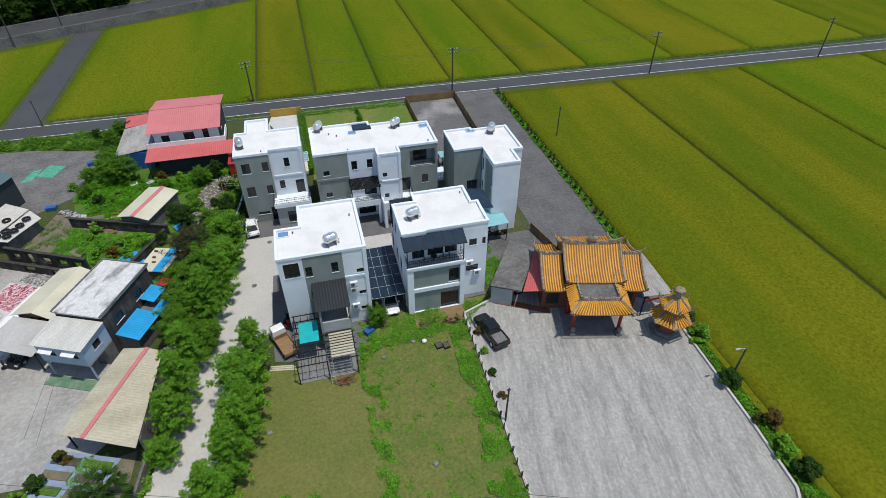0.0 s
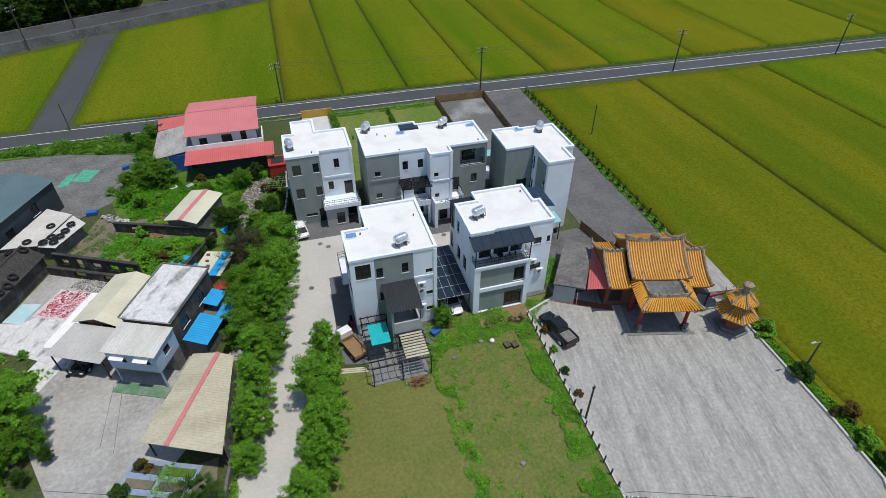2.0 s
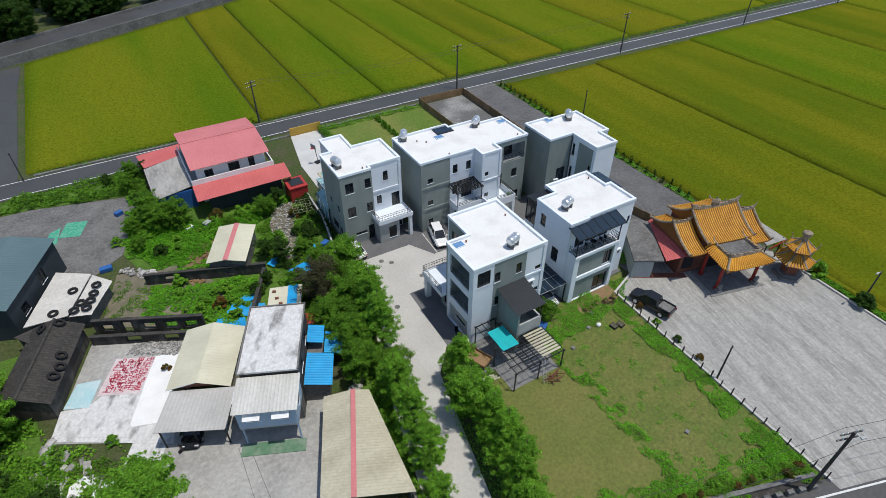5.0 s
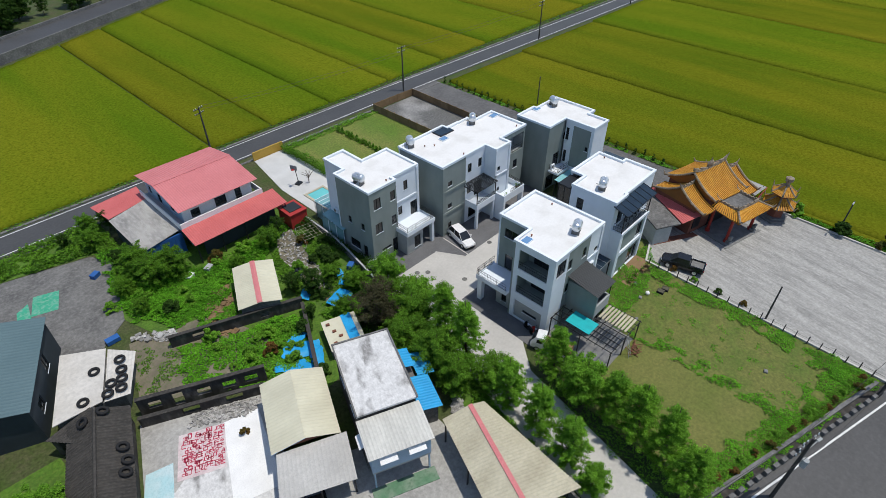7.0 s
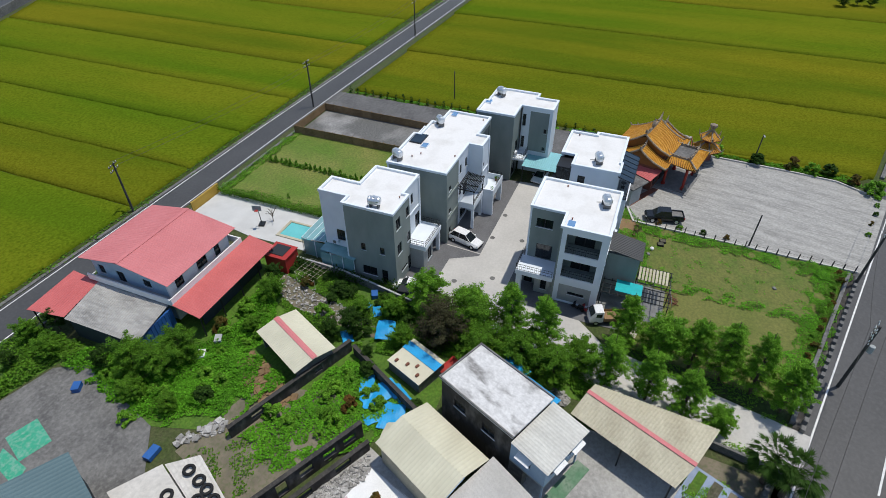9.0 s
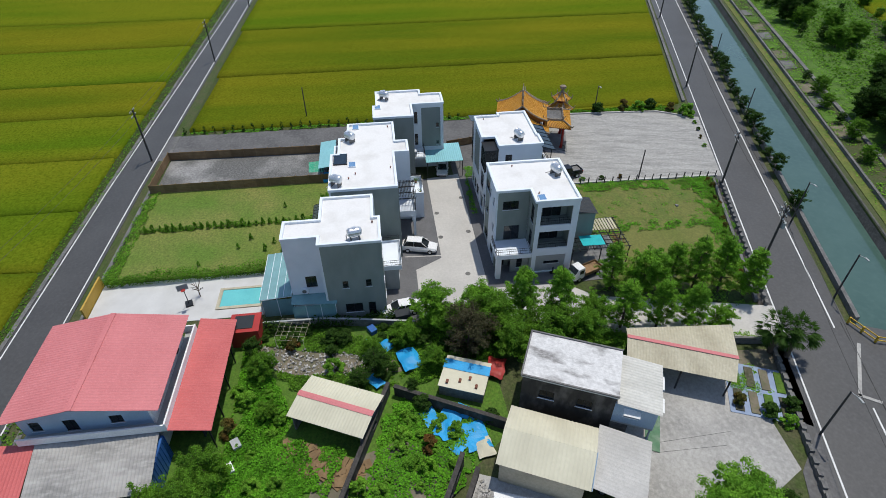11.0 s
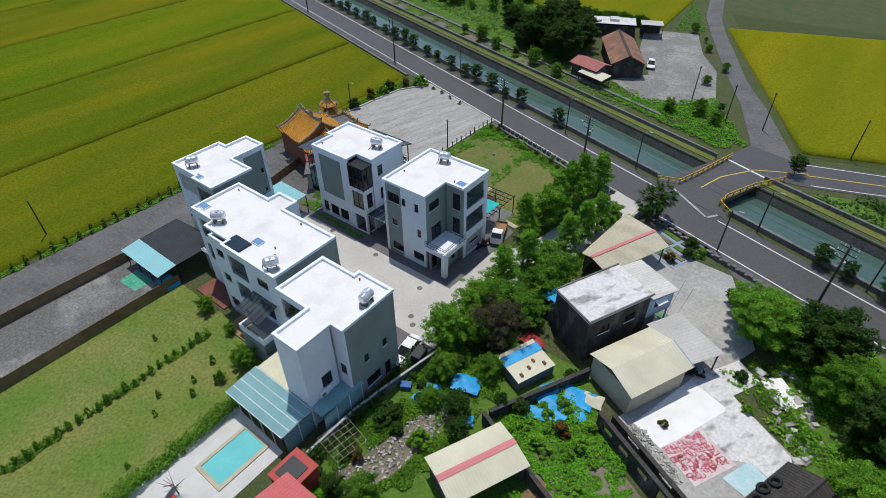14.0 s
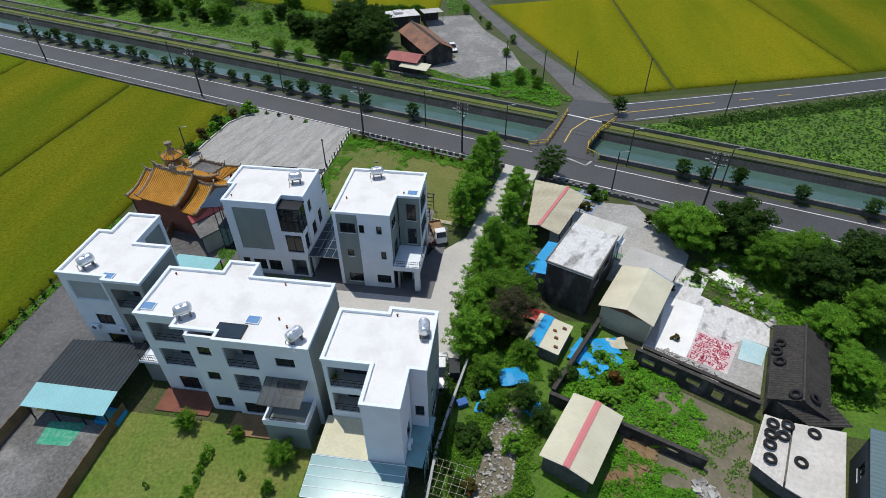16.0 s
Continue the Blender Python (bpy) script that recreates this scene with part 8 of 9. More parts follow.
for x, y, c in ((-27.6, 83.2, CLOTH), (-25.2, 83.0, GREYL), (-35.6, 92.0, BLUEM), (-12.6, 70.4, BLUEM), (3.0, 43.6, BLUEM)):
    solid("storage_box", Build().box(-0.5, -0.35, 0, 0.5, 0.35, 0.5).box(-0.53, -0.38, 0.5, 0.53, 0.38, 0.56), c, "plastic storage box standing outdoors", "storage box", m=pose(x, y, 0.06, 0, 0, 30))
for i, (x, y) in enumerate(((9.0, 43.2), (9.9, 43.1), (10.8, 43.3), (12.0, 43.1), (13.2, 43.2), (-5.0, 74.4), (-2.0, 74.4), (12.2, 63.4), (9.2, 63.0))):
    zz = 7.28 if y > 74 else 3.42 if y > 60 else 0.14
    pt = thing("plant_pot", "terracotta pot with a small green plant", "plant pot", pose(x, y, zz, 0, 0, 50 * i), "plant pots")
    part("pot", Build().tube((0, 0, 0), (0, 0, 0.3), 0.14, 0.2, n=10), TERRA, pt)
    c = np.random.normal(size=(60, 3)) * np.array([0.16, 0.16, 0.14]) + np.array([0, 0, 0.55])
    part("plant", quads("plant", c, np.random.normal(size=(60, 3)) + np.array([0, 0, 1]), np.full(60, 0.14), LEAF2), LEAF2, pt)

# ---- plants ----


def crown_points(rng, h, r, base, clumps, per, shape):
    """Leaf centres and normals for a crown of uneven clumps. shape: how the radius changes with height."""
    cs, ns = [], []
    for k in range(clumps):
        v = rng.uniform(0, 1)
        a = rng.uniform(0, 2 * np.pi)
        rad = r * shape(v) * rng.uniform(0.45, 1.0)
        c = np.array([rad * np.cos(a), rad * np.sin(a), base + (h - base) * v])
        s = r * rng.uniform(0.18, 0.34)
        p = rng.normal(size=(per, 3))
        p /= np.linalg.norm(p, axis=1, keepdims=True)
        q = p * (rng.uniform(0.35, 1.0, size=(per, 1)) ** 0.5) * s * np.array([1, 1, 0.75])
        cs.append(c + q)
        ns.append(p * 0.8 + np.array([0, 0, 1.1]) + rng.normal(size=(per, 3)) * 0.45)
    return np.concatenate(cs), np.concatenate(ns)


ROUND = lambda v: math.sqrt(max(0.0, 1 - (2 * v - 0.85) ** 2 / 1.4))
CONE = lambda v: 0.16 + 0.9 * (1 - v) ** 0.85 * min(1.0, 0.55 + 2.2 * v)
LOW = lambda v: math.sqrt(max(0.02, 1 - v * v))


def tree_mesh(seed, h, r, leafm, shape=ROUND, boughs=44, per=60, leaf=0.16, base=None, puffs=4, rise=0.55, puff=0.17):
    """A trunk with boughs all round; sprays of leaves hang along each bough, so that the outline is ragged and the crown has gaps."""
    rng = np.random.default_rng(seed)
    base = h * 0.2 if base is None else base
    lean = rng.normal(size=2) * r * 0.10
    b = Build().tube((0, 0, 0), (lean[0] * 0.4, lean[1] * 0.4, h * 0.45), h * 0.020, h * 0.013, n=7).tube((lean[0] * 0.4, lean[1] * 0.4, h * 0.45), (lean[0], lean[1], h * 0.93), h * 0.013, h * 0.003, n=6)
    cs, ns = [], []
    for k in range(boughs):
        v = min(1.0, (k + rng.uniform(0, 1)) / boughs)
        a = 2.4 * k + rng.uniform(-0.5, 0.5)
        L = r * shape(v) * rng.uniform(0.62, 1.18)
        z0 = base + (h - base) * v * 0.82
        d = np.array([math.cos(a), math.sin(a), rise * rng.uniform(0.5, 1.3)])
        o = np.array([lean[0] * v, lean[1] * v, z0])
        tip = o + d * L
        tip[2] = min(tip[2], h * rng.uniform(0.93, 1.04))
        if k % 2 == 0:
            b.tube(tuple(o), tuple(o + (tip - o) * 0.85), h * 0.006, h * 0.002, n=4)
        for q in range(puffs):
            f = 0.30 + 0.70 * (q + rng.uniform(0.2, 1.0)) / puffs
            c = o + (tip - o) * f + rng.normal(size=3) * r * 0.05
            sz = r * puff * rng.uniform(0.7, 1.35) * (1.15 - 0.35 * f)
            p = rng.normal(size=(per, 3))
            p /= np.linalg.norm(p, axis=1, keepdims=True)
            cs.append(c + p * (rng.uniform(0.15, 1.0, size=(per, 1)) ** 0.6) * sz * np.array([1.15, 1.15, 0.6]))
            ns.append(p * 0.9 + np.array([0, 0, 1.0]) + rng.normal(size=(per, 3)) * 0.5)
    c, n = np.concatenate(cs), np.concatenate(ns)
    crown = quads("crown", c, n, rng.uniform(0.55, 1.35, len(c)) * leaf, leafm)
    return b.mesh("trunk", BARK), crown


KINDS = {
    "fresh": [tree_mesh(s, 5.8, 2.15, LEAF1, ROUND, 62, 62, 0.17, 0.5, 4, 0.35, 0.19) for s in (1, 2, 3)],
    "feather": [tree_mesh(s, 7.2, 2.2, LEAF1, CONE, 70, 62, 0.115, 0.9, 5, 0.30, 0.12) for s in (4, 5, 6)],
    "mid": [tree_mesh(s, 5.2, 2.3, LEAF2, ROUND, 60, 62, 0.17, 0.4, 4, 0.4, 0.19) for s in (7, 8)],
    "dark": [tree_mesh(s, 4.2, 1.5, LEAF3, ROUND, 34, 50, 0.17, 0.9, 3, 0.5, 0.24) for s in (9, 10, 11)],
    "brown": [tree_mesh(12, 5.6, 2.6, LEAF4, ROUND, 60, 60, 0.14, 0.6, 4, 0.5, 0.17)],
    "big": [tree_mesh(s, 7.5, 3.7, LEAF1, ROUND, 100, 95, 0.21, 1.0, 5, 0.4, 0.15) for s in (13, 14)],
    "bigmid": [tree_mesh(s, 7.5, 3.7, LEAF2, ROUND, 100, 95, 0.21, 0.8, 5, 0.4, 0.15) for s in (23, 24)],
    "bigdark": [tree_mesh(s, 8.5, 4.3, LEAF3, ROUND, 80, 60, 0.34, 0.6, 5, 0.45, 0.16) for s in (15, 16)],
}
LABELS = {"fresh": "young tree with fresh light green leaves", "feather": "slender tree with airy feathery green leaves", "mid": "bushy mid-green garden tree", "dark": "small round dark green tree",
          "brown": "bushy tree with dull brownish leaves", "big": "large spreading bright green tree", "bigmid": "large spreading mid-green tree", "bigdark": "large dense dark green tree"}
count = [0]


def tree(kind, x, y, s=1.0, z=0.0, slim=1.0):
    count[0] += 1
    k = count[0]
    tm, cm = KINDS[kind][k % len(KINDS[kind])]
    t = thing("tree", LABELS[kind], "tree", pose(x, y, z, 0, 0, 137.5 * k % 360) @ Matrix.Diagonal((s, s, s * slim * (0.92 + 0.16 * (k % 3) / 2), 1)), kind + " trees")
    part("trunk", tm, BARK, t)
    part("crown", cm, LEAF1, t)
    return t


for x, y, s, k in ((-9.3, 42.0, 0.86, "feather"), (-9.9, 38.6, 1.05, "fresh"), (-10.0, 35.2, 0.92, "feather"), (-10.5, 32.2, 0.96, "feather"), (-11.2, 29.4, 0.9, "feather"), (-12.4, 26.8, 0.95, "feather"),
                   (-12.9, 53.6, 0.98, "feather"), (-14.0, 49.6, 0.95, "feather"), (-14.6, 45.8, 0.8, "mid"), (-15.4, 43.0, 0.9, "feather"), (-15.8, 39.0, 0.85, "feather"), (-16.4, 35.6, 0.88, "feather"), (-17.2, 32.6, 0.62, "fresh"),
                   (-14.6, 57.0, 1.0, "mid"), (-12.6, 58.6, 1.0, "fresh"), (-12.4, 63.6, 0.98, "fresh"), (-16.8, 60.4, 0.98, "brown"), (-17.2, 55.6, 0.95, "mid"), (-16.9, 51.8, 0.98, "mid"), (-17.2, 48.0, 0.85, "mid"), (-14.6, 67.0, 0.62, "mid"), (-18.4, 64.2, 0.55, "mid"), (-14.4, 61.4, 0.85, "mid")):
    tree(k, x, y, s * (1.28 if k == "feather" else 1.1))
for x, y, s, k in ((-39.4, 42.6, 0.98, "big"), (-36.4, 39.8, 0.85, "mid"), (-43.6, 42.6, 0.85, "bigdark"), (-39.2, 38.2, 0.55, "bigmid"), (-47.0, 46.8, 0.78, "bigmid"), (-50.6, 50.6, 0.8, "bigdark"), (-52.0, 44.6, 0.75, "bigmid"), (-55.4, 55.6, 0.9, "bigmid"), (-50.2, 57.6, 0.72, "big"), (-58.4, 45.6, 0.8, "bigdark"), (-50.6, 63.4, 0.62, "big"), (-56.0, 64.0, 0.8, "bigmid"), (-36.4, 36.6, 0.5, "dark"), (-41.4, 37.4, 0.6, "dark"), (-34.6, 38.4, 0.5, "dark"),
                   (-30.4, 85.4, 0.95, "mid"), (-31.4, 88.4, 0.9, "mid"), (-28.4, 84.6, 0.85, "mid"), (-34.2, 86.0, 0.6, "mid"), (-34.2, 81.6, 0.45, "mid"), (-15.2, 82.6, 0.75, "dark"), (-17.4, 81.6, 0.7, "mid"), (-32.6, 91.6, 0.7, "dark"), (-30.4, 100.6, 0.75, "dark"), (-32.6, 102.4, 0.6, "mid"), (-36.0, 100.6, 0.6, "dark"), (-33.4, 98.0, 0.6, "mid"),
                   (-18.6, 70.2, 0.95, "dark"), (-20.2, 71.8, 0.75, "dark"), (-21.4, 66.6, 0.5, "dark"), (-15.8, 70.4, 0.5, "mid"), (-22.4, 80.6, 0.45, "mid"), (4.2, 44.6, 0.55, "mid"), (2.8, 78.4, 0.58, "mid"), (12.7, 76.3, 0.45, "mid"), (7.6, 76.6, 0.28, "mid"), (2.8, 81.2, 0.3, "feather")):
    tree(k, x, y, s)
rng = random.Random(5)
for i in range(24):
    x = 3.0 + 4.6 * i + rng.uniform(-0.8, 0.8)
    if abs(x - 9) > 2:
        tree("dark", *off(x, 11.45), rng.uniform(0.6, 0.95), 0.0)
for x in (-41.5, -44.6, -49.0, -57.0, -65.4, -68.4):
    tree("dark", *off(x, 11.4), rng.uniform(0.7, 1.0))
tree("dark", -34.2, 3.4, 0.95)
for x, y, s in ((18.6, -19.0, 1.05), (24.0, -22.6, 1.2), (18.6, -27.0, 1.05), (25.6, -30.0, 1.15), (21.6, -33.0, 0.9), (30.4, -27.0, 0.85), (29.0, -20.0, 0.7)):
    tree("bigdark", x, y, s)
for i in range(46):
    x = rng.uniform(34, 130)
    tree(rng.choice(("mid", "dark", "bigmid", "bigdark", "mid")), x, -0.318 * x - 10 - rng.uniform(0, 30), rng.uniform(0.4, 0.85))
for i in range(34):
    u = i / 33
    tree(rng.choice(("bigdark", "dark", "bigdark")), -118 + 150 * u + rng.uniform(-4, 4), 146 + 75 * u + rng.uniform(2, 16), rng.uniform(0.8, 1.2))
for i in range(18):
    tree("mid", 31.6 - 1.15 * i, -47.2 - 0.28 * i + rng.uniform(-0.5, 0.5), rng.uniform(0.5, 0.66))
for x, y, s, k in ((-10.5, -7.2, 0.55, "mid"), (-15.6, -9.0, 0.6, "mid"), (-18.4, -12.6, 0.5, "dark"), (-19.0, -6.4, 0.55, "mid"), (-13.2, -33.0, 0.4, "mid"), (-12.0, -24.0, 0.45, "mid"), (-6.6, -43.0, 0.4, "mid"), (0.4, -54.6, 0.5, "mid"), (-4.0, -49.0, 0.35, "dark"), (14.4, -9.6, 0.6, "mid"), (22.0, -12.6, 0.7, "mid"), (27.6, -14.4, 0.6, "dark"), (34.0, -16.0, 0.6, "mid"), (40.0, -18.6, 0.75, "mid"), (46.0, -20.0, 0.7, "dark")):
    tree(k, x, y, s)
for x, y in ((140.7, 1.8), (143.5, -2.3), (143.7, -5.6)):
    tree("dark", x, y, 1.1)


for i in range(78):
    u = rng.uniform(0, 1)
    x = -132 + 112 * u
    tree("bigdark", x, 138.5 + 0.4986 * (x + 134.5) + rng.uniform(2, 34), rng.uniform(0.9, 1.35))


def palm(x, y):
    p = thing("palm_tree", "fan palm with a shaggy crown of drooping fronds", "palm tree", pose(x, y, 0))
    part("trunk", Build().tube((0, 0, 0), (0.1, 0, 3.6), 0.28, 0.22, n=10), BARK, p)
    r = random.Random(3)
    for k in range(64):
        b = Build()
        a, el = r.uniform(0, 6.28), r.uniform(-0.7, 1.2)
        L = r.uniform(1.2, 1.8)
        d = Vector((math.cos(a) * math.cos(el), math.sin(a) * math.cos(el), math.sin(el)))
        s = Vector((-math.sin(a), math.cos(a), 0))
        o = Vector((0.1, 0, 3.7))
        q = o + d * L
        for j in range(-4, 5):
            tip = q + s * 0.2 * j + (d * (0.9 - 0.04 * j * j)) + Vector((0, 0, -0.35 - 0.05 * abs(j)))
            w = (s * 0.11 + Vector((0, 0, 0.02)))
            b.add([q - w, q + w, tip], [(0, 1, 2)])
        b.bar(o, q, 0.02)
        part("frond", b, LEAF3, p)


palm(-21.6, 27.2)
palm(-20.8, 28.6)


def inside(poly, x, y):
    hit = False
    for i in range(len(poly)):
        (x0, y0), (x1, y1) = poly[i - 1], poly[i]
        if (y0 > y) != (y1 > y) and x < (x1 - x0) * (y - y0) / (y1 - y0) + x0:
            hit = not hit
    return hit


def cover(name, poly, density, height, leaf, leafm, label, category, seed, patch=0.0, holes=(), freq=1.0):
    """Low plants over a piece of ground: leaves heaped in uneven mounds."""
    rng = np.random.default_rng(seed)
    density *= 2.2 if height < 0.85 else 3.0
    low = 0.6 if height < 0.85 else 0.15
    ragged = 0.9 if patch > 0 else 0.0
    xs_, ys_ = [p[0] for p in poly], [p[1] for p in poly]
    area = (max(xs_) - min(xs_)) * (max(ys_) - min(ys_))
    pts = []
    for x, y, u in zip(rng.uniform(min(xs_), max(xs_), int(area * density)), rng.uniform(min(ys_), max(ys_), int(area * density)), rng.uniform(0, 1, int(area * density))):
        if not inside(poly, x + ragged * noise.noise((x * 0.8, y * 0.8, 7)), y + ragged * noise.noise((x * 0.8, y * 0.8, 9))) or any(inside(h, x, y) for h in holes):
            continue
        m = 0.5 + noise.noise((x * 0.35 * freq, y * 0.35 * freq, seed)) * 0.9 + noise.noise((x * 1.1 * freq, y * 1.1 * freq, seed + 3)) * 0.35
        if m < patch:
            continue
        pts.append((x, y, 0.06 + height * max(0.05, m - patch) * (low + (1 - low) * u)))
    c = np.array(pts)
    n = rng.normal(size=c.shape) * (0.22 if height < 0.85 else 0.4) + np.array([0, 0, 1.0])
    ob = new(name, quads(name, c, n, rng.uniform(0.6, 1.3, len(c)) * leaf, leafm, 0.75))
    return tagged(ob, label, category, kind="stuff")


B_SHED = [(-20.0, 76.6), (-23.4, 69.2), (-27.8, 71.2), (-24.4, 78.6)]
B_PATH = [(-13.2, 82.6), (-15.4, 83.0), (-17.8, 78.4), (-18.2, 73.0), (-17.0, 71.2), (-15.8, 72.0), (-14.6, 77.6)]
B_RED = [(-31.0, 104.0), (-31.0, 88.0), (-26.0, 84.0), (-11.5, 84.0), (-11.5, 104.0)]
cover("weeds", [(-34.0, 96.0), (-36.0, 83.0), (-30.0, 75.0), (-21.0, 79.0), (-11.2, 84.0), (-11.0, 88.0)], 46, 1.0, 0.21, VINE, "thick tangle of bright green weeds", "weeds", 1, 0.12, [B_SHED, B_RED])
cover("weeds", [(-12.2, 84.0), (-11.0, 66.0), (-14.0, 65.0), (-19.5, 67.0), (-20.5, 69.5), (-19.6, 78.0), (-16.0, 83.0)], 40, 0.9, 0.20, LEAF2, "overgrown green garden plants", "weeds", 2, 0.32, [B_SHED, B_PATH])
cover("vines", [(-21.6, 68.2), (-26.4, 58.6), (-30.0, 61.8), (-36.0, 68.0), (-34.0, 73.6)], 44, 0.7, 0.23, VINE, "dense bright green squash vines", "vines", 3, 0.22)
cover("vines", [(-33.6, 78.4), (-36.0, 81.6), (-30.0, 84.8), (-24.8, 79.6), (-27.0, 73.0), (-33.0, 75.0)], 46, 0.8, 0.21, VINE, "dense bright green vines", "vines", 4, 0.1)
cover("undergrowth", [(-12.6, 66.6), (-12.6, 56.0), (-16.2, 44.0), (-19.6, 26.6), (-18.4, 30.0), (-18.2, 44.5), (-15.6, 50.0), (-18.0, 57.8), (-21.0, 66.8)], 46, 1.1, 0.19, LEAF1, "dense green undergrowth beneath trees", "undergrowth", 5, 0.05)
cover("undergrowth", [(-8.6, 45.0), (-10.4, 44.6), (-14.0, 26.2), (-10.8, 24.8)], 26, 0.5, 0.16, LEAF1, "green undergrowth beneath roadside trees", "undergrowth", 6, 0.3)
cover("undergrowth", [(-37.0, 34.6), (-41.0, 33.6), (-62.0, 40.6), (-62.0, 66.0), (-47.0, 66.0), (-46.2, 56.0), (-41.4, 45.0)], 16, 1.3, 0.3, LEAF1, "thick green scrub", "scrub", 7, 0.2)
cover("undergrowth", [(-31.0, 104.0), (-45.0, 104.2), (-54.0, 104.0), (-58.0, 101.6), (-46.5, 100.0), (-34.6, 97.0), (-31.0, 95.0)], 22, 1.2, 0.3, LEAF2, "dark green roadside shrubs", "shrubs", 8, 0.08)
cover("weeds", [(-46.4, 56.4), (-36.8, 48.8), (-40.6, 44.6), (-46.0, 47.0)], 6, 0.8, 0.32, LEAF1, "scattered garden plants in pots", "garden plants", 9, 0.5)
cover("lawn_weeds", [(1.0, 21.4), (3.0, 21.0), (3.1, 40.0), (4.4, 45.6), (1.6, 45.6), (1.2, 40.0)], 60, 0.8, 0.15, VINE, "line of weeds growing across the lawn", "weeds", 10, 0.42, freq=1.7)
cover("lawn_weeds", [(3.0, 21.0), (13.3, 17.4), (13.9, 43.2), (17.8, 46.0), (6.0, 45.8), (3.2, 42.0)], 34, 0.4, 0.12, VINE, "patchy weeds in the lawn", "weeds", 11, 0.80, freq=2.6)
cover("lawn_weeds", [(2.4, 40.6), (14.0, 41.6), (17.6, 45.6), (6.2, 45.4), (2.6, 43.0)], 60, 0.5, 0.14, VINE, "thick weeds in front of a patio", "weeds", 34, 0.2)
cover("lawn_weeds", [(9.6, 18.6), (13.2, 17.4), (13.9, 43.2), (12.0, 43.6), (11.6, 33.0), (11.0, 26.0)], 70, 0.6, 0.14, VINE, "bright green weeds along the lawn's edge", "weeds", 12, 0.22)
cover("lawn_weeds", [(-10.6, 24.4), (13.2, 16.8), (13.2, 21.0), (4.0, 23.0), (-8.0, 26.6)], 70, 0.55, 0.14, VINE, "bright green weeds at the lawn's edge", "weeds", 13, 0.15)
cover("hedge", strip(-10.5, 13.0, 21.9, 23.0), 60, 0.8, 0.15, LEAF2, "ragged green hedge beside the road", "hedge", 14, 0.05, freq=1.6)
cover("hedge", [(-1.5, 79.6), (-0.1, 79.6), (-0.3, 102.4), (-1.7, 102.4)], 70, 1.5, 0.2, LEAF2, "dark green clipped hedge", "hedge", 15, -0.35)
cover("hedge", [(-11.4, 66.0), (-10.5, 66.0), (-10.8, 83.8), (-12.0, 83.8)], 40, 1.3, 0.24, LEAF3, "dark green hedge beside a house", "hedge", 16, -0.3)
cover("shrub_row", [(9.0, 78.0), (10.0, 78.0), (10.2, 101.6), (9.2, 101.6)], 60, 1.2, 0.17, LEAF2, "row of low garden shrubs", "shrubs", 17, 0.3)
cover("shrub_row", [(-1.0, 101.4), (19.4, 101.4), (19.4, 103.2), (-1.0, 103.2)], 36, 0.9, 0.18, LEAF1, "low shrubs by the road", "shrubs", 18, 0.15)
cover("hedge", [(37.8, 34.0), (38.8, 36.4), (38.3, 14.0), (35.6, 11.2), (36.7, 16.0), (37.2, 22.5)], 60, 0.6, 0.17, VINE, "grass and shrubs along the forecourt edge", "shrubs", 19, 0.0)
cover("verge", [(37.9, 46.0), (39.0, 46.0), (39.3, 103.0), (38.2, 103.0)], 34, 0.3, 0.2, VINE, "grass verge beside the driveway", "grass verge", 20, 0.1)
cover("canal_weeds", strip(-4, 130, -12.5, -1.8), 3.4, 0.5, 0.34, LEAF1, "green weeds along the far canal bank", "weeds", 21, 0.3)
cover("canal_weeds", strip(20, 130, -48, -12.5), 1.6, 0.9, 0.55, LEAF2, "rough green meadow with scrub", "meadow", 22, 0.15)
cover("canal_weeds", [(4.0, -7.5), (-22.0, 2.0), (-26.0, -2.0), (-16.0, -18.0), (-8.0, -11.0)], 7, 0.6, 0.4, VINE, "bright green weeds beside the bridge", "weeds", 23, 0.25)
cover("canal_weeds", [(-120, -24.0), (-73.0, -5.8), (-43.0, 6.0), (-38.0, 8.0), (-36.5, 9.6), (-120, 35.0)], 1.5, 0.7, 0.5, LEAF3, "dark overgrown scrub field", "weeds", 24, 0.1)
cover("canal_weeds", [(-120, -24.0), (-73.0, -5.8), (-43.0, 6.0), (-38.0, 8.0), (-36.5, 9.6), (-120, 35.0)], 1.6, 0.8, 0.45, LEAF1, "lush bright green weeds in a field", "weeds", 35, 0.5)
cover("hedge", [(-42.6, 5.6), (-46.4, 4.4), (-73.0, -6.2), (-100, -16.8), (-100, -13.0), (-72.0, -2.0), (-47.0, 8.0)], 9, 1.5, 0.34, LEAF3, "dark roadside scrub along the side road", "scrub", 41, 0.0)
cover("potted_garden", [(-38.4, 46.4), (-41.0, 44.6), (-46.0, 52.4), (-44.6, 54.6), (-40.2, 50.4)], 30, 1.0, 0.18, LEAF2, "potted garden plants in dense clumps", "garden plants", 42, 0.42, freq=2.0)
cover("weeds", [(4.6, -15.0), (-4.6, -8.6), (-9.6, -9.8), (-16.8, -16.0), (-24.6, -2.6), (-22.6, 1.4), (4.0, -7.4)], 9, 0.5, 0.3, VINE, "bright green weeds before a farmyard", "weeds", 43, 0.1)
cover("vines", [(-33.0, 69.4), (-39.6, 70.0), (-37.4, 76.6), (-33.4, 74.4)], 30, 0.5, 0.17, LEAF2, "vegetable plants in short rows", "vegetables", 44, 0.45, freq=2.2)
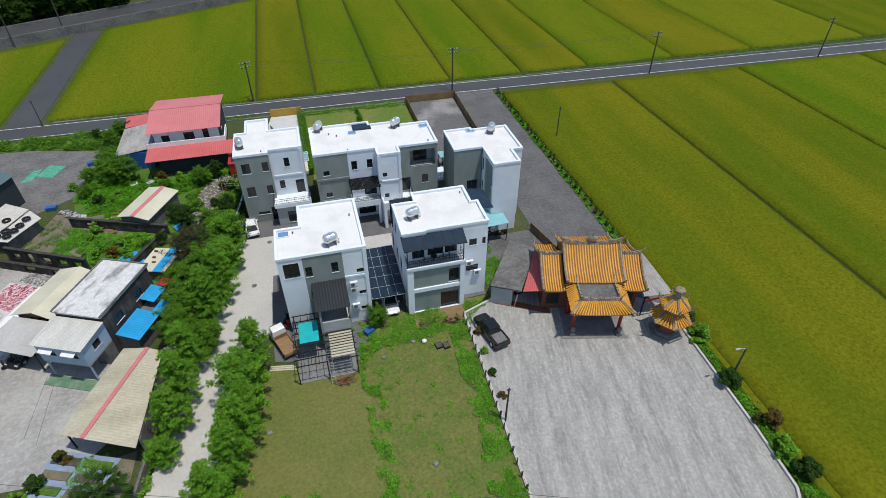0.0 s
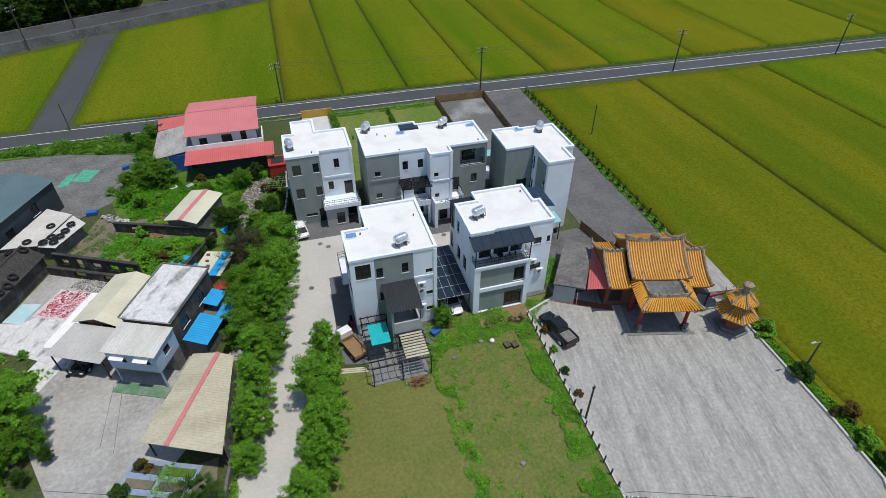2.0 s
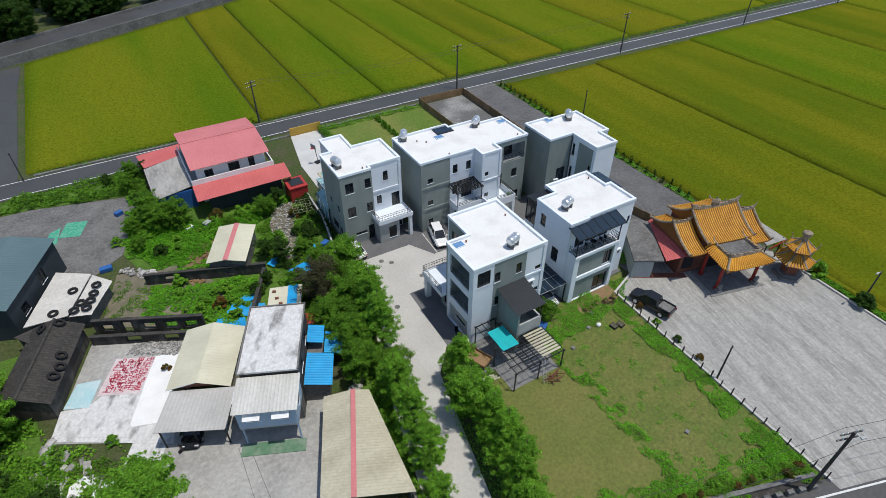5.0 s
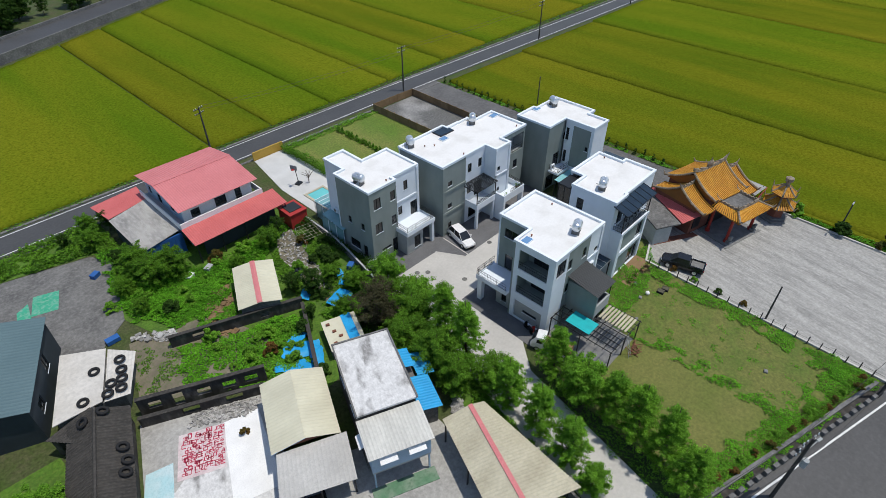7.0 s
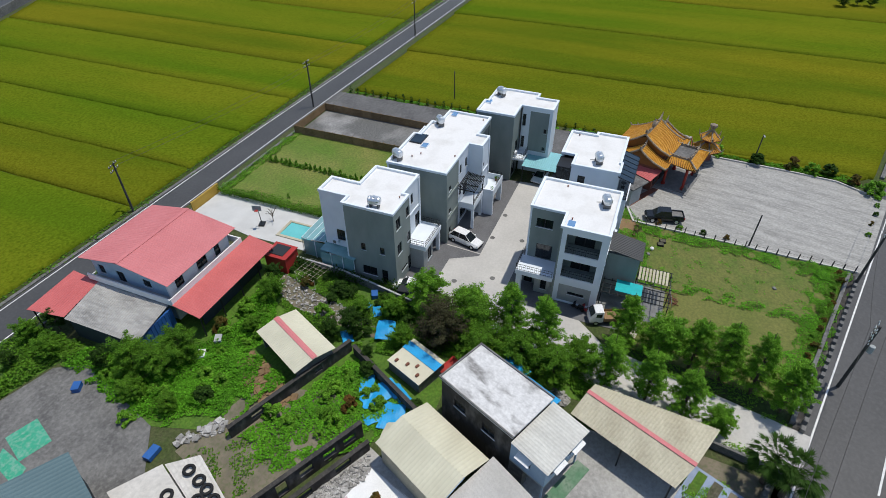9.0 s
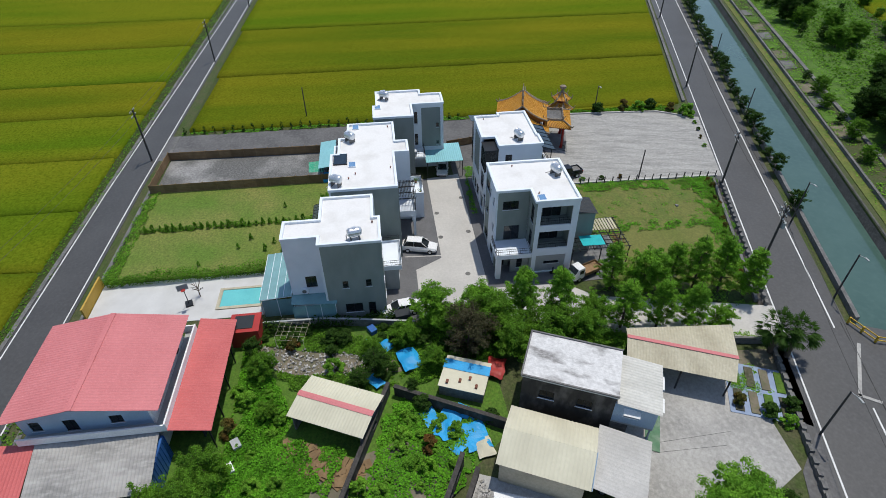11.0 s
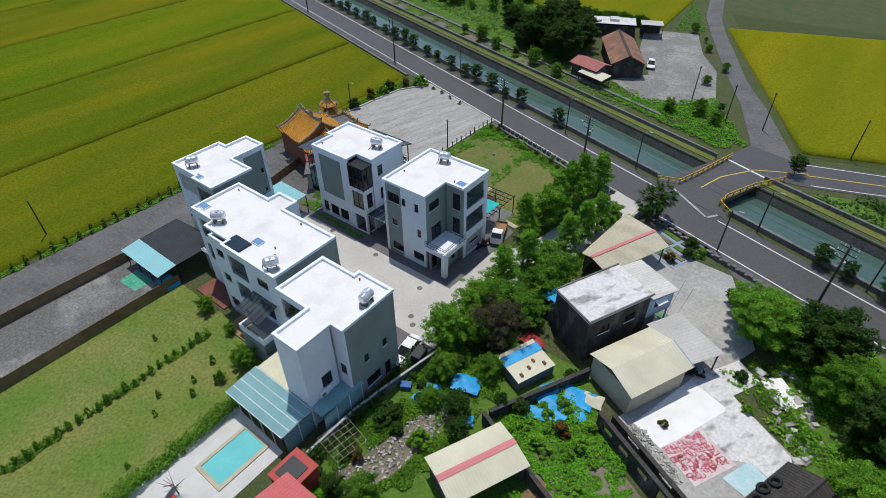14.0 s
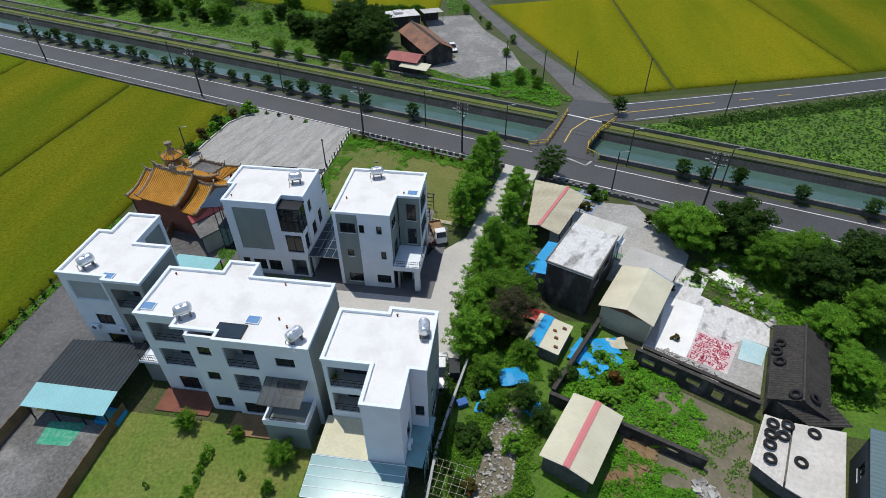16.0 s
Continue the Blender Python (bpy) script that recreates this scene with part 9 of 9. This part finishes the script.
cover("path_edge", [(5.0, -53.0), (9.6, -81.0), (2.6, -68.0), (-1.4, -57.0)], 5, 0.4, 0.35, VINE, "green garden strip behind a farmyard", "garden", 45, 0.0)
cover("field_edge", [(-46, 110.5), (200, 107.6), (200, 112.0), (-46, 112.2)], 5, 0.3, 0.28, LEAF2, "grassy strip between road and rice", "grass verge", 25, 0.2)
cover("field_edge", [(-10.0, 103.0), (-60, 103.4), (-60, 105.0), (-10, 104.9)], 6, 0.4, 0.28, LEAF2, "grassy strip beside the country road", "grass verge", 26, 0.2)
cover("vegetables", [(-22.0, 31.0), (-22.6, 35.0), (-28.4, 34.8), (-28.0, 30.4)], 40, 0.45, 0.16, LEAF1, "small vegetable plants in beds", "vegetables", 27, 0.5)
cover("weeds", [(8.2, 56.0), (7.9, 54.6), (20.0, 46.4), (21.8, 49.8), (20.6, 55.2)], 50, 0.5, 0.17, VINE, "bright green weeds between house and driveway", "weeds", 28, 0.1, [[(7.0, 44.0), (18.0, 44.0), (18.0, 55.0), (7.0, 55.0)]])
cover("shrub_row", [(8.6, 42.4), (14.2, 42.4), (14.2, 43.4), (8.6, 43.4)], 22, 0.5, 0.24, LEAF4, "dry potted plants along a patio", "potted plants", 29, 0.4)

# hedge of small cypresses along the driveway, and bushes round the forecourt
rngc = np.random.default_rng(40)
cyp = []
for s in (1, 2):
    c, n = crown_points(rngc, 1.5, 0.38, 0.1, 16, 26, CONE)
    cyp.append(quads("foliage", c, n, rngc.uniform(0.6, 1.2, len(c)) * 0.16, LEAF3))
stem = Build().tube((0, 0, 0), (0, 0, 0.5), 0.04, n=6).mesh("stem", BARK)
for i in range(30):
    t = thing("cypress", "small dark green cypress in a roadside row", "cypress", pose(38.55 + 0.1 * math.sin(i * 3.1), 53.5 + 1.68 * i, 0.05, 0, 0, 77 * i) @ Matrix.Diagonal((1, 1, 0.85 + 0.3 * ((i * 7) % 5) / 4, 1)), "cypress row")
    part("stem", stem, BARK, t)
    part("foliage", cyp[i % 2], LEAF3, t)
bush = []
for s, lm in ((1, LEAF1), (2, LEAF3), (3, LEAFR)):
    c, n = crown_points(rngc, 1.5, 0.95, 0.1, 30, 60, LOW)
    bush.append(quads("foliage", c, n, rngc.uniform(0.6, 1.2, len(c)) * 0.24, lm))
for i, (x, y, s) in enumerate(((38.6, 33.4, 1.25), (37.7, 27.3, 1.25), (38.3, 22.2, 1.25), (37.7, 19.3, 1.25), (38.0, 16.9, 1.25), (36.4, 13.6, 1.1), (34.4, 11.4, 1.5), (38.6, 36.4, 1.1), (14.8, 40.4, 0.5), (14.7, 37.6, 0.5), (14.6, 34.6, 0.5), (14.6, 31.6, 0.5), (31.0, 11.4, 0.4), (28.4, 12.0, 0.4), (25.6, 13.0, 0.4), (22.6, 13.8, 0.4),
                                (-28.0, 33.0, 0.9), (-26.4, 35.2, 0.8), (-36.6, 84.6, 0.8), (-31.8, 79.4, 1.0), (-23.6, 84.0, 1.0), (-20.6, 82.8, 1.1), (-13.4, 74.6, 1.0), (-14.0, 78.8, 0.9), (-17.6, 74.4, 1.1), (-23.0, 65.8, 1.0), (-27.4, 65.6, 0.9), (-30.8, 72.0, 1.0), (-25.2, 59.4, 0.8), (-34.6, 59.0, 0.5), (-40.4, 52.6, 0.6), (-38.8, 49.0, 0.7), (-20.8, 39.4, 0.7), (-29.2, 31.8, 0.8), (-27.6, 30.6, 0.9))):
    t = thing("bush", ("bushy bright green shrub", "rounded dark green shrub", "shrub with reddish-green leaves")[i % 3], "shrub", pose(x, y, 0.05, 0, 0, 61 * i) @ Matrix.Diagonal((s, s, s, 1)), "shrubs")
    part("foliage", bush[i % 3], LEAF1, t)
    part("stem", stem, BARK, t)

for i in range(15):
    sx = 0.42 + 0.16 * ((i * 7) % 4) / 3
    t = thing("bush", "low shrub with reddish-green leaves beside the road", "shrub", pose(*off(-10.4 + 1.6 * i, 22.3 + 0.3 * math.sin(i * 2.3)), 0.05, 0, 0, 47 * i) @ Matrix.Diagonal((sx, sx, sx, 1)), "roadside shrubs")
    part("foliage", bush[2 if i % 3 else 0], LEAF1, t)
    part("stem", stem, BARK, t)

gr = random.Random(77)
beds = ([(-33.6, 94.0), (-35.6, 83.0), (-30.0, 76.0), (-21.0, 79.4), (-13.0, 83.0), (-22.0, 84.0), (-27.0, 85.0)], [(-12.4, 83.0), (-11.6, 67.0), (-15.0, 66.0), (-19.4, 68.0), (-18.4, 78.0)], [(-22.4, 67.0), (-26.4, 60.4), (-29.6, 63.6), (-33.6, 71.0)], [(-12.8, 65.0), (-13.0, 56.0), (-16.4, 46.0), (-18.0, 47.0), (-18.4, 57.0), (-20.0, 65.0)])
for i in range(88):
    poly = beds[i % 4]
    while True:
        x, y = gr.uniform(-36, -11), gr.uniform(44, 96)
        if inside(poly, x, y) and not inside(B_SHED, x, y) and not inside(B_PATH, x, y):
            break
    s = gr.uniform(0.45, 0.95)
    t = thing("bush", ("bushy bright green shrub", "rounded dark green shrub")[i % 2], "shrub", pose(x, y, 0.05, 0, 0, 61 * i) @ Matrix.Diagonal((s, s, s * gr.uniform(0.7, 1.1), 1)), "shrubs")
    part("foliage", bush[i % 2], LEAF1, t)
    part("stem", stem, BARK, t)

# shrubs in a row across the back lawn, and a few loose ones
rs_ = random.Random(8)
spots = [(9.55 + rs_.uniform(-0.2, 0.2), 79.5 + 0.92 * i, rs_.uniform(0.34, 0.6)) for i in range(24)] + [(3.6, 84.0, 0.5), (5.0, 83.0, 0.45), (4.4, 87.6, 0.4), (6.2, 86.2, 0.45), (3.0, 81.6, 0.6), (5.6, 80.4, 0.55), (13.4, 82.4, 0.4), (1.4, 92.0, 0.35)]
for i, (x, y, s) in enumerate(spots):
    t = thing("bush", "small upright green shrub on the back lawn", "shrub", pose(x, y, 0.05, 0, 0, 83 * i) @ Matrix.Diagonal((s * 0.6, s * 0.6, s * 1.5, 1)), "back lawn shrubs")
    part("foliage", bush[0], LEAF1, t)
    part("stem", stem, BARK, t)


def rubble(name, poly, n, size, material, label, seed):
    """Loose broken pieces on the ground."""
    r, b = random.Random(seed), Build()
    xs_, ys_ = [p[0] for p in poly], [p[1] for p in poly]
    while n:
        x, y = r.uniform(min(xs_), max(xs_)), r.uniform(min(ys_), max(ys_))
        if not inside(poly, x, y):
            continue
        n -= 1
        s, a = size * r.uniform(0.3, 1.2), r.uniform(0, 3.1)
        u, v = Vector((math.cos(a), math.sin(a), r.uniform(-0.3, 0.3))) * s, Vector((-math.sin(a), math.cos(a), r.uniform(-0.3, 0.3))) * s * r.uniform(0.4, 0.9)
        c = Vector((x, y, 0.1 + 0.2 * r.random() ** 2))
        b.slab([c - u - v, c + u - v, c + u + v, c - u + v], 0.06 + 0.06 * r.random())
    return solid(name, b, material, label, "rubble", "stuff")


rubble("rubble", [(-31.0, 61.4), (-33.0, 60.4), (-35.4, 61.8), (-38.2, 63.4), (-36.8, 64.6)], 520, 0.16, RUBBLE, "heap of broken pale rubble and plastic", 1)
rubble("rubble", [(-13.0, 82.6), (-15.6, 83.0), (-17.8, 78.4), (-18.6, 72.0), (-17.0, 69.0), (-15.6, 72.0), (-14.4, 77.6)], 420, 0.13, RUBBLE, "pale rubble and litter on a garden path", 2)
rubble("rubble", [(-16.6, 49.0), (-15.2, 50.4), (-18.6, 45.8), (-19.6, 46.4)], 90, 0.3, RUBBLE, "broken bits beside a shed", 3)
rubble("rubble", [(-33.0, 76.0), (-36.4, 79.0), (-37.0, 78.0), (-34.0, 75.2)], 70, 0.3, RUBBLE, "broken bits beside a garden wall", 4)
rubble("rubble", [(-43.0, 44.0), (-40.0, 47.0), (-45.5, 56.0), (-47.5, 53.0)], 80, 0.45, RUBBLE, "pale broken boards and litter among weeds", 6)
rubble("branches", [(-28.6, 70.8), (-25.0, 78.6), (-27.6, 79.0), (-30.6, 73.0)], 160, 0.5, WOODD, "heap of dry brown branches", 5)
